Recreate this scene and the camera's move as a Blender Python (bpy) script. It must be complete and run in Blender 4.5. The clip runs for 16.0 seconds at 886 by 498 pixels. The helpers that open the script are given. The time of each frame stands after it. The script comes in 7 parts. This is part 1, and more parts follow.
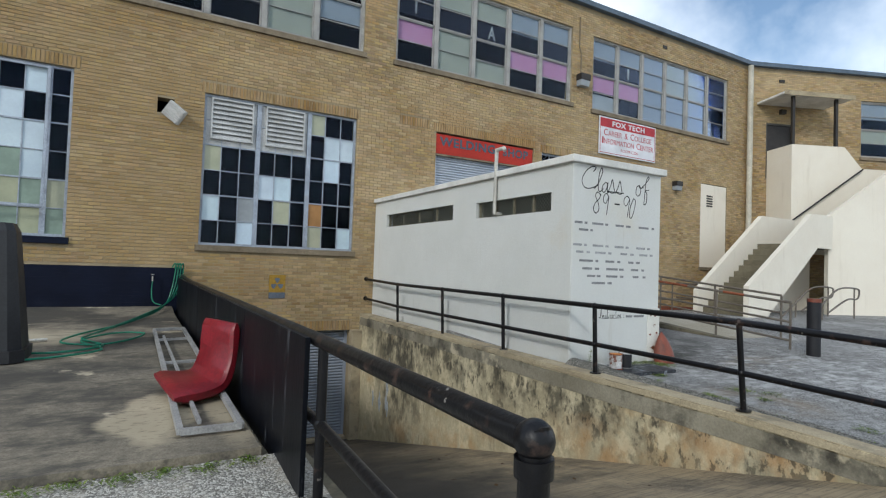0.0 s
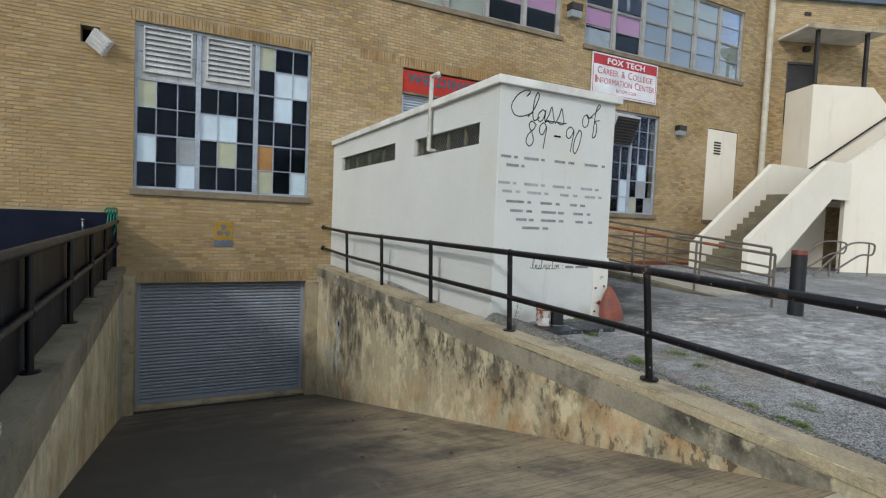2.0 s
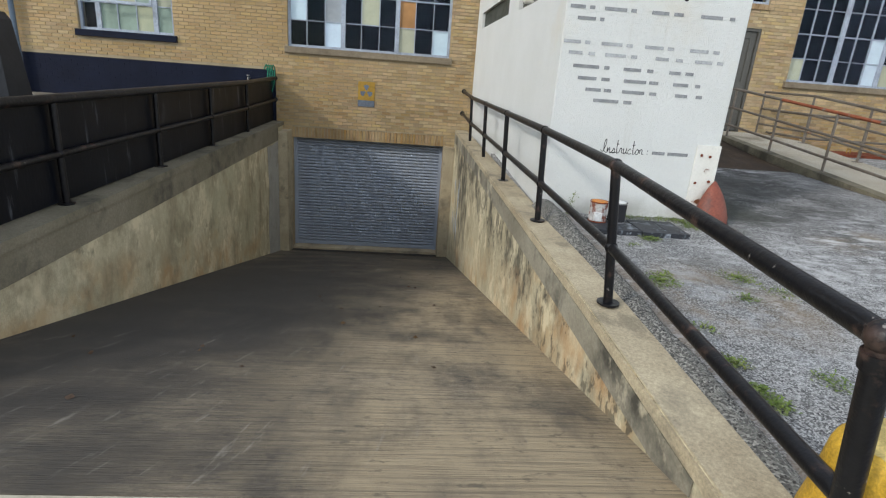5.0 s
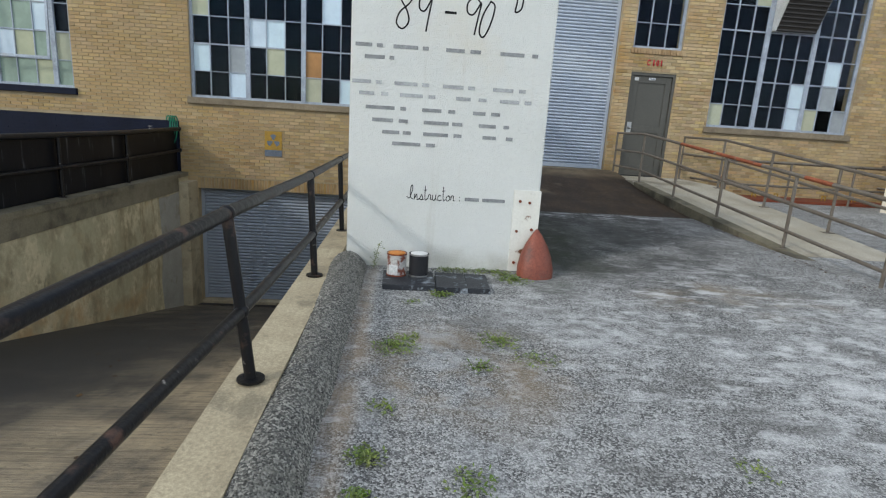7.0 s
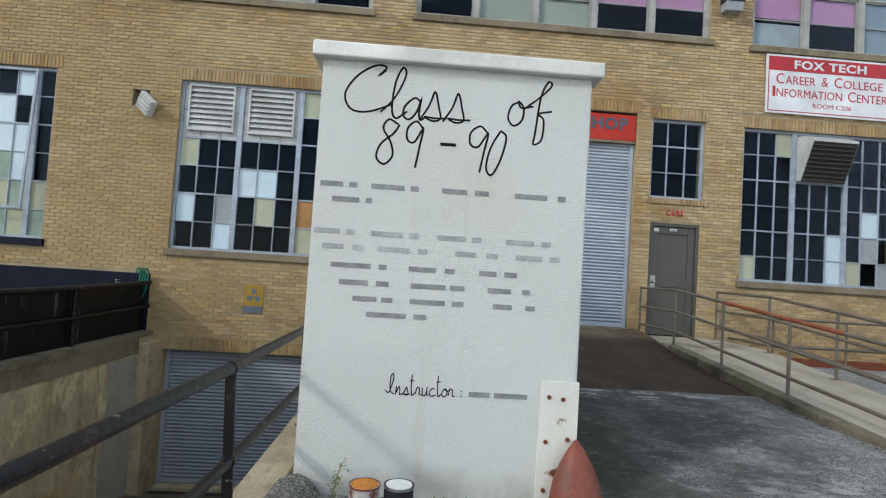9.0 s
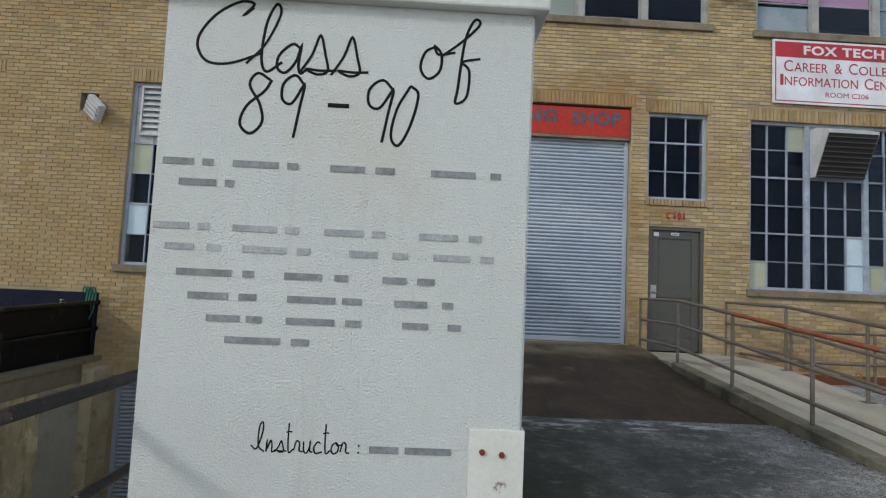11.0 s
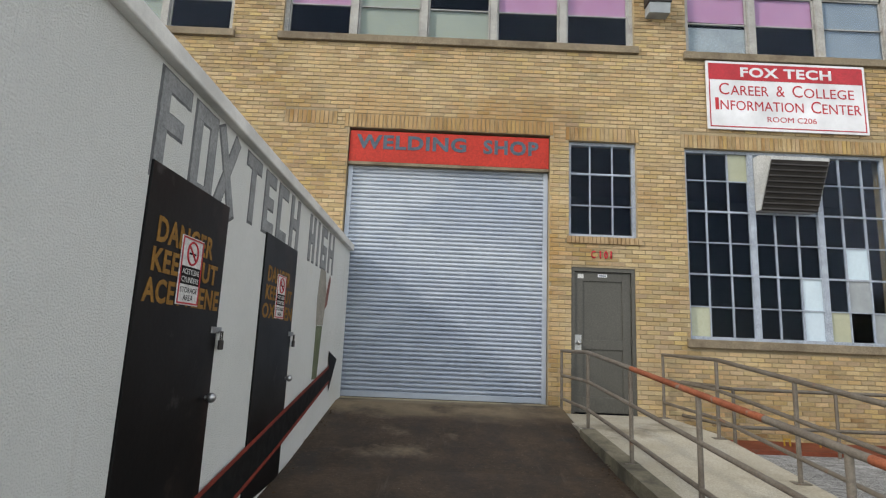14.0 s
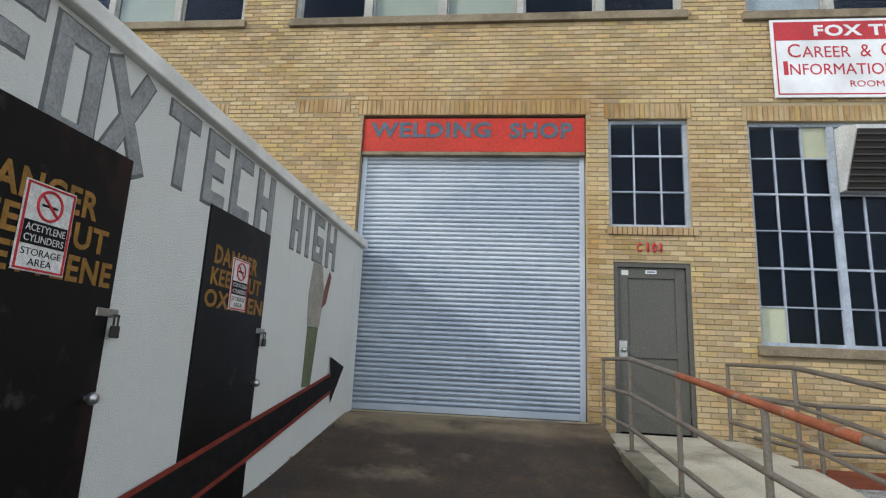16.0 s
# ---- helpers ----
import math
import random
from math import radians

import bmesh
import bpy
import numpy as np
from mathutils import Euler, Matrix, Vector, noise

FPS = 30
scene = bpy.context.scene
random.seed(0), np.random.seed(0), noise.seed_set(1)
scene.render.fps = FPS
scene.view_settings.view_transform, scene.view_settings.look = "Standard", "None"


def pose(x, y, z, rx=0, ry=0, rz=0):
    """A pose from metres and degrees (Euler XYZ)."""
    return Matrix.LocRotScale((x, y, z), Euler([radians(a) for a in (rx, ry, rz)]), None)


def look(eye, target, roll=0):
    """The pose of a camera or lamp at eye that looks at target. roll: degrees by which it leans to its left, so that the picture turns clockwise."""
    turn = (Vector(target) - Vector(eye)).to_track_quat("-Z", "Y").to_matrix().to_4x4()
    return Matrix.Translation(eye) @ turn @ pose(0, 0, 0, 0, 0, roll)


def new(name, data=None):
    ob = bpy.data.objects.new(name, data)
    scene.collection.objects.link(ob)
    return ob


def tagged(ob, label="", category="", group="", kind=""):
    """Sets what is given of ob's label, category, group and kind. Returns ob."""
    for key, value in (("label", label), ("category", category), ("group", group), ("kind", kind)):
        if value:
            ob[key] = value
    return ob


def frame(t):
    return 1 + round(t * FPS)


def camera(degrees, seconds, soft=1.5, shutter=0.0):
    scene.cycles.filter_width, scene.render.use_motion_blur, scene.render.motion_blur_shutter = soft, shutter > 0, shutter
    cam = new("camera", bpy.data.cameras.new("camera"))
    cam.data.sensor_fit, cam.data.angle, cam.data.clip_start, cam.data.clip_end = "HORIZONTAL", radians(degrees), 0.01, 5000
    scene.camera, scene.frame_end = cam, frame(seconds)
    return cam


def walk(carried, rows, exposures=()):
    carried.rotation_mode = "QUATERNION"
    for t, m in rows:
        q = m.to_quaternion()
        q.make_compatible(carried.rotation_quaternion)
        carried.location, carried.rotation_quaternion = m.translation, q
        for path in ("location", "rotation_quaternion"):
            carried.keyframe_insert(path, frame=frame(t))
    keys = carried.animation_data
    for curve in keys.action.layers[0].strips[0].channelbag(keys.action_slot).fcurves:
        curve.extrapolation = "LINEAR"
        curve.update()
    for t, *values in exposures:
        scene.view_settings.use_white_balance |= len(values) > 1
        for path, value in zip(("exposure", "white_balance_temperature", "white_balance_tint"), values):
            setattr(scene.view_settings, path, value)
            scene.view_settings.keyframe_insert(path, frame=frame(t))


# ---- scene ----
cam = camera(78.6, 16.0, soft=1.2)
PATH = [
    (0, (-0.049, -0.169, 1.513), (0.947, 1.565, 1.576), 2.0),
    (0.5, (0.474, -0.166, 1.48), (1.449, 1.58, 1.536), 2.0),
    (1, (0.906, -0.081, 1.46), (1.838, 1.688, 1.484), 2.2),
    (1.5, (1.322, -0.078, 1.433), (2.242, 1.698, 1.419), 2.3),
    (2, (1.641, -0.025, 1.393), (2.56, 1.748, 1.29), 2.4),
    (2.5, (1.935, -0.041, 1.384), (2.846, 1.707, 1.041), 2.6),
    (3, (2.242, -0.076, 1.355), (3.108, 1.637, 0.795), 2.6),
    (3.2, (2.33, -0.065, 1.362), (3.104, 1.682, 0.771), 3.2),
    (5.3, (3.915, -0.103, 1.533), (4.065, 1.796, 0.924), 4.2),
    (5.5, (4.149, -0.12, 1.547), (4.3, 1.789, 0.97), 4.1),
    (6, (4.725, -0.024, 1.557), (4.872, 1.903, 1.042), 3.9),
    (6.5, (5.215, 0.065, 1.543), (5.37, 2.004, 1.078), 3.6),
    (7, (5.515, 0.307, 1.541), (5.664, 2.251, 1.094), 3.6),
    (7.5, (5.654, 0.615, 1.576), (5.797, 2.564, 1.151), 3.5),
    (8, (5.718, 1.027, 1.611), (5.852, 2.987, 1.239), 3.4),
    (8.5, (5.667, 1.402, 1.647), (5.777, 3.398, 1.589), 3.5),
    (8.7, (5.666, 1.552, 1.646), (5.768, 3.548, 1.705), 3.6),
    (10.8, (6.108, 2.625, 1.639), (6.179, 4.619, 1.776), 2.9),
    (11, (6.273, 2.688, 1.634), (6.336, 4.682, 1.776), 2.6),
    (11.5, (6.697, 2.919, 1.623), (6.745, 4.914, 1.765), 2.6),
    (12, (7.203, 3.096, 1.627), (7.24, 5.09, 1.773), 2.4),
    (12.5, (7.632, 3.296, 1.617), (7.657, 5.29, 1.767), 2.2),
    (13, (7.879, 3.488, 1.654), (7.912, 5.482, 1.803), 2.2),
    (13.5, (8.107, 3.574, 1.652), (8.121, 5.567, 1.816), 2.2),
    (14, (8.137, 3.763, 1.658), (8.144, 5.734, 1.995), 2.4),
    (14.5, (8.217, 3.925, 1.647), (8.205, 5.879, 2.07), 2.6),
    (15, (8.375, 4.132, 1.624), (8.348, 6.085, 2.052), 2.6),
    (15.5, (8.52, 4.401, 1.549), (8.425, 6.353, 1.973), 2.6),
    (16, (8.667, 4.703, 1.53), (8.451, 6.653, 1.922), 2.6),
]
walk(cam, [(t, look(eye, target, roll)) for t, eye, target, roll in PATH],
     exposures=[(0.0, -0.33, 6300, 8), (3.0, -0.15, 6550, 9), (5.5, 0.16, 6450, 10), (6.2, 0.06, 6400, 9), (8.5, -0.10, 6400, 7), (11.0, -0.42, 6400, 8), (12.0, -0.68, 7050, 9), (12.6, -0.42, 7050, 9), (13.5, -0.03, 7050, 10), (14.0, 0.17, 7000, 10), (14.6, 0.10, 6900, 10), (16.0, 0.22, 6600, 8)])

# ---- light ----
world = bpy.data.worlds.new("world")
scene.world = world
world.use_nodes = True
_n, _l = world.node_tree.nodes, world.node_tree.links
sky = _n.new("ShaderNodeTexSky")
sky.sky_type = "NISHITA"
sky.sun_disc = False
sky.sun_elevation, sky.sun_rotation = radians(31), radians(236)
sky.dust_density, sky.air_density, sky.ozone_density = 0.8, 1.0, 1.5
# broken white cloud over the blue
_tc = _n.new("ShaderNodeTexCoord")
_cl = _n.new("ShaderNodeTexNoise")
_cl.inputs["Scale"].default_value, _cl.inputs["Detail"].default_value, _cl.inputs["Roughness"].default_value = 1.7, 7.0, 0.55
_rp = _n.new("ShaderNodeValToRGB")
_rp.color_ramp.elements[0].position, _rp.color_ramp.elements[1].position = 0.38, 0.60
_cm = _n.new("ShaderNodeMix")
_cm.data_type = "RGBA"
_cm.inputs[7].default_value = (12.5, 13.4, 14.6, 1)
_l.new(_tc.outputs["Generated"], _cl.inputs["Vector"])
_l.new(_cl.outputs["Fac"], _rp.inputs["Fac"])
_l.new(_rp.outputs["Color"], _cm.inputs[0])
_br = _n.new("ShaderNodeMix")
_br.data_type, _br.blend_type = "RGBA", "MULTIPLY"
_br.inputs[0].default_value = 1.0
_br.inputs[7].default_value = (1.45, 1.45, 1.4, 1)
_l.new(sky.outputs["Color"], _br.inputs[6])
_l.new(_br.outputs[2], _cm.inputs[6])
_l.new(_cm.outputs[2], _n["Background"].inputs["Color"])
_n["Background"].inputs["Strength"].default_value = 0.13

sun = new("sun", bpy.data.lights.new("sun", "SUN"))
sun.data.energy, sun.data.angle, sun.data.color = 1.6, radians(6), (1.0, 0.97, 0.92)
sun.matrix_world = look((0, 0, 30), (11.7, 7.9, 30 - 8.5))
scene.view_settings.exposure = 0.0


# ---- materials ----
def material(name, color, rough=0.8, metal=0.0, color2=None, scale=3.0, detail=40.0, bump=0.25, stain=None, stain_scale=0.6, stain_at=(0.5, 0.65),
             island=0.0, random_object=0.0, bump_scale=None, stretch=(1, 1, 1), spec=0.4, depth=0.004, bump_stretch=None, grain=0.72, stain2=None, stain2_scale=1.0, stain2_at=(0.55, 0.7), stain2_stretch=(1, 1, 1)):
    """A surface with a broad and a fine variation, optional stains with a shape of their own, and fine relief."""
    m = bpy.data.materials.new(name)
    m.use_nodes = True
    n, l = m.node_tree.nodes, m.node_tree.links
    b = n["Principled BSDF"]
    b.inputs["Roughness"].default_value, b.inputs["Metallic"].default_value = rough, metal
    b.inputs["Specular IOR Level"].default_value = spec
    tc = n.new("ShaderNodeTexCoord")
    mp = n.new("ShaderNodeMapping")
    mp.inputs["Scale"].default_value = stretch
    l.new(tc.outputs["Object"], mp.inputs["Vector"])

    def noise_tex(s, d=5.0, r=0.6):
        t = n.new("ShaderNodeTexNoise")
        t.inputs["Scale"].default_value, t.inputs["Detail"].default_value, t.inputs["Roughness"].default_value = s, d, r
        l.new(mp.outputs["Vector"], t.inputs["Vector"])
        return t

    def mix(fac, a, c, blend="MIX"):
        x = n.new("ShaderNodeMix")
        x.data_type, x.blend_type = "RGBA", blend
        for sock, v in ((0, fac), (6, a), (7, c)):
            if isinstance(v, bpy.types.NodeSocket):
                l.new(v, x.inputs[sock])
            elif sock == 0:
                x.inputs[0].default_value = v
            else:
                x.inputs[sock].default_value = (*v[:3], 1)
        return x.outputs[2]

    def ramp(sock, lo, hi):
        r = n.new("ShaderNodeMapRange")
        r.inputs[1].default_value, r.inputs[2].default_value = lo, hi
        l.new(sock, r.inputs[0])
        return r.outputs[0]

    broad, fine = noise_tex(scale), noise_tex(detail, 3.0)
    c2 = color2 or tuple(c * 0.72 for c in color)
    col = mix(ramp(broad.outputs["Fac"], 0.35, 0.65), color, c2)
    col = mix(ramp(fine.outputs["Fac"], 0.35, 0.65), col, mix(1.0, col, (grain,) * 3, "MULTIPLY"))
    grit = noise_tex(detail * 4.5, 2.0)
    col = mix(ramp(grit.outputs["Fac"], 0.38, 0.66), col, mix(1.0, col, (grain,) * 3, "MULTIPLY"))
    if island or random_object:
        src = n.new("ShaderNodeNewGeometry").outputs["Random Per Island"] if island else n.new("ShaderNodeObjectInfo").outputs["Random"]
        hv = n.new("ShaderNodeHueSaturation")
        amt = island or random_object
        for k, (lo, hi) in (("Value", (1 - amt, 1 + amt * 0.55)), ("Saturation", (1.12, 0.85)), ("Hue", (0.485, 0.508))):
            r = n.new("ShaderNodeMapRange")
            r.inputs[3].default_value, r.inputs[4].default_value = lo, hi
            if k == "Value":
                l.new(src, r.inputs[0])
            else:
                f = n.new("ShaderNodeMath")
                f.operation = "MULTIPLY"
                f.inputs[1].default_value = 7.31 if k == "Hue" else 13.7
                g = n.new("ShaderNodeMath")
                g.operation = "FRACT"
                l.new(src, f.inputs[0])
                l.new(f.outputs[0], g.inputs[0])
                l.new(g.outputs[0], r.inputs[0])
            l.new(r.outputs[0], hv.inputs[k])
        l.new(col, hv.inputs["Color"])
        col = hv.outputs["Color"]
    if stain:
        st = noise_tex(stain_scale, 8.0, 0.65)
        col = mix(ramp(st.outputs["Fac"], *stain_at), col, stain)
    if stain2:
        s2 = noise_tex(stain2_scale, 8.0, 0.65)
        mp3 = n.new("ShaderNodeMapping")
        mp3.inputs["Scale"].default_value = stain2_stretch
        mp3.inputs["Location"].default_value = (3.3, 7.1, 1.9)
        l.new(tc.outputs["Object"], mp3.inputs["Vector"])
        l.new(mp3.outputs["Vector"], s2.inputs["Vector"])
        col = mix(ramp(s2.outputs["Fac"], *stain2_at), col, stain2)
    l.new(col, b.inputs["Base Color"])
    rr = n.new("ShaderNodeMapRange")
    rr.inputs[3].default_value, rr.inputs[4].default_value = max(rough - 0.12, 0.03), min(rough + 0.12, 1)
    l.new(broad.outputs["Fac"], rr.inputs[0])
    l.new(rr.outputs[0], b.inputs["Roughness"])
    if bump:
        bn = noise_tex(bump_scale or detail, 4.0)
        if bump_stretch:
            mp2 = n.new("ShaderNodeMapping")
            mp2.inputs["Scale"].default_value = bump_stretch
            l.new(tc.outputs["Object"], mp2.inputs["Vector"])
            l.new(mp2.outputs["Vector"], bn.inputs["Vector"])
        bp = n.new("ShaderNodeBump")
        bp.inputs["Strength"].default_value, bp.inputs["Distance"].default_value = bump, depth
        l.new(bn.outputs["Fac"], bp.inputs["Height"])
        l.new(bp.outputs["Normal"], b.inputs["Normal"])
    return m


def aggregate(name, dark, light, pale, scale=60.0, patch=0.7, at=(0.45, 0.62)):
    """Worn paving with pebbles showing and pale worn patches."""
    m = bpy.data.materials.new(name)
    m.use_nodes = True
    n, l = m.node_tree.nodes, m.node_tree.links
    b = n["Principled BSDF"]
    b.inputs["Roughness"].default_value = 0.85
    tc = n.new("ShaderNodeTexCoord")
    v = n.new("ShaderNodeTexVoronoi")
    v.inputs["Scale"].default_value = scale
    v2 = n.new("ShaderNodeTexNoise")
    v2.inputs["Scale"].default_value, v2.inputs["Detail"].default_value, v2.inputs["Roughness"].default_value = patch, 9.0, 0.68
    v3 = n.new("ShaderNodeTexNoise")
    v3.inputs["Scale"].default_value, v3.inputs["Detail"].default_value = patch * 13, 8.0
    for t in (v, v2, v3):
        l.new(tc.outputs["Object"], t.inputs["Vector"])
    sep = n.new("ShaderNodeSeparateColor")
    l.new(v.outputs["Color"], sep.inputs[0])
    r1 = n.new("ShaderNodeValToRGB")
    r1.color_ramp.elements[0].color, r1.color_ramp.elements[1].color = (*dark, 1), (*light, 1)
    r1.color_ramp.elements[0].position, r1.color_ramp.elements[1].position = 0.25, 0.95
    l.new(sep.outputs[0], r1.inputs[0])
    mr = n.new("ShaderNodeMapRange")
    mr.inputs[1].default_value, mr.inputs[2].default_value = at
    l.new(v2.outputs["Fac"], mr.inputs[0])
    mr3 = n.new("ShaderNodeMapRange")
    mr3.inputs[1].default_value, mr3.inputs[2].default_value, mr3.inputs[3].default_value, mr3.inputs[4].default_value = 0.38, 0.62, 0.0, 0.9
    l.new(v3.outputs["Fac"], mr3.inputs[0])
    mu = n.new("ShaderNodeMath")
    mu.operation = "MULTIPLY"
    l.new(mr.outputs[0], mu.inputs[0])
    l.new(mr3.outputs[0], mu.inputs[1])
    x = n.new("ShaderNodeMix")
    x.data_type = "RGBA"
    l.new(mu.outputs[0], x.inputs[0])
    l.new(r1.outputs[0], x.inputs[6])
    x.inputs[7].default_value = (*pale, 1)
    l.new(x.outputs[2], b.inputs["Base Color"])
    bp = n.new("ShaderNodeBump")
    bp.inputs["Strength"].default_value, bp.inputs["Distance"].default_value = 0.6, 0.006
    l.new(v.outputs["Distance"], bp.inputs["Height"])
    bp.invert = True
    l.new(bp.outputs["Normal"], b.inputs["Normal"])
    return m


def glass_material(name, tint):
    m = bpy.data.materials.new(name)
    m.use_nodes = True
    n, l = m.node_tree.nodes, m.node_tree.links
    n.remove(n["Principled BSDF"])
    tr, gl, fr, mx = n.new("ShaderNodeBsdfTransparent"), n.new("ShaderNodeBsdfGlossy"), n.new("ShaderNodeFresnel"), n.new("ShaderNodeMixShader")
    tr.inputs[0].default_value = (*tint, 1)
    gl.inputs["Roughness"].default_value = 0.04
    gl.inputs["Color"].default_value = (0.66, 0.76, 1.0, 1)
    fr.inputs[0].default_value = 1.19
    l.new(fr.outputs[0], mx.inputs[0])
    l.new(tr.outputs[0], mx.inputs[1])
    l.new(gl.outputs[0], mx.inputs[2])
    l.new(mx.outputs[0], n["Material Output"].inputs[0])
    return m


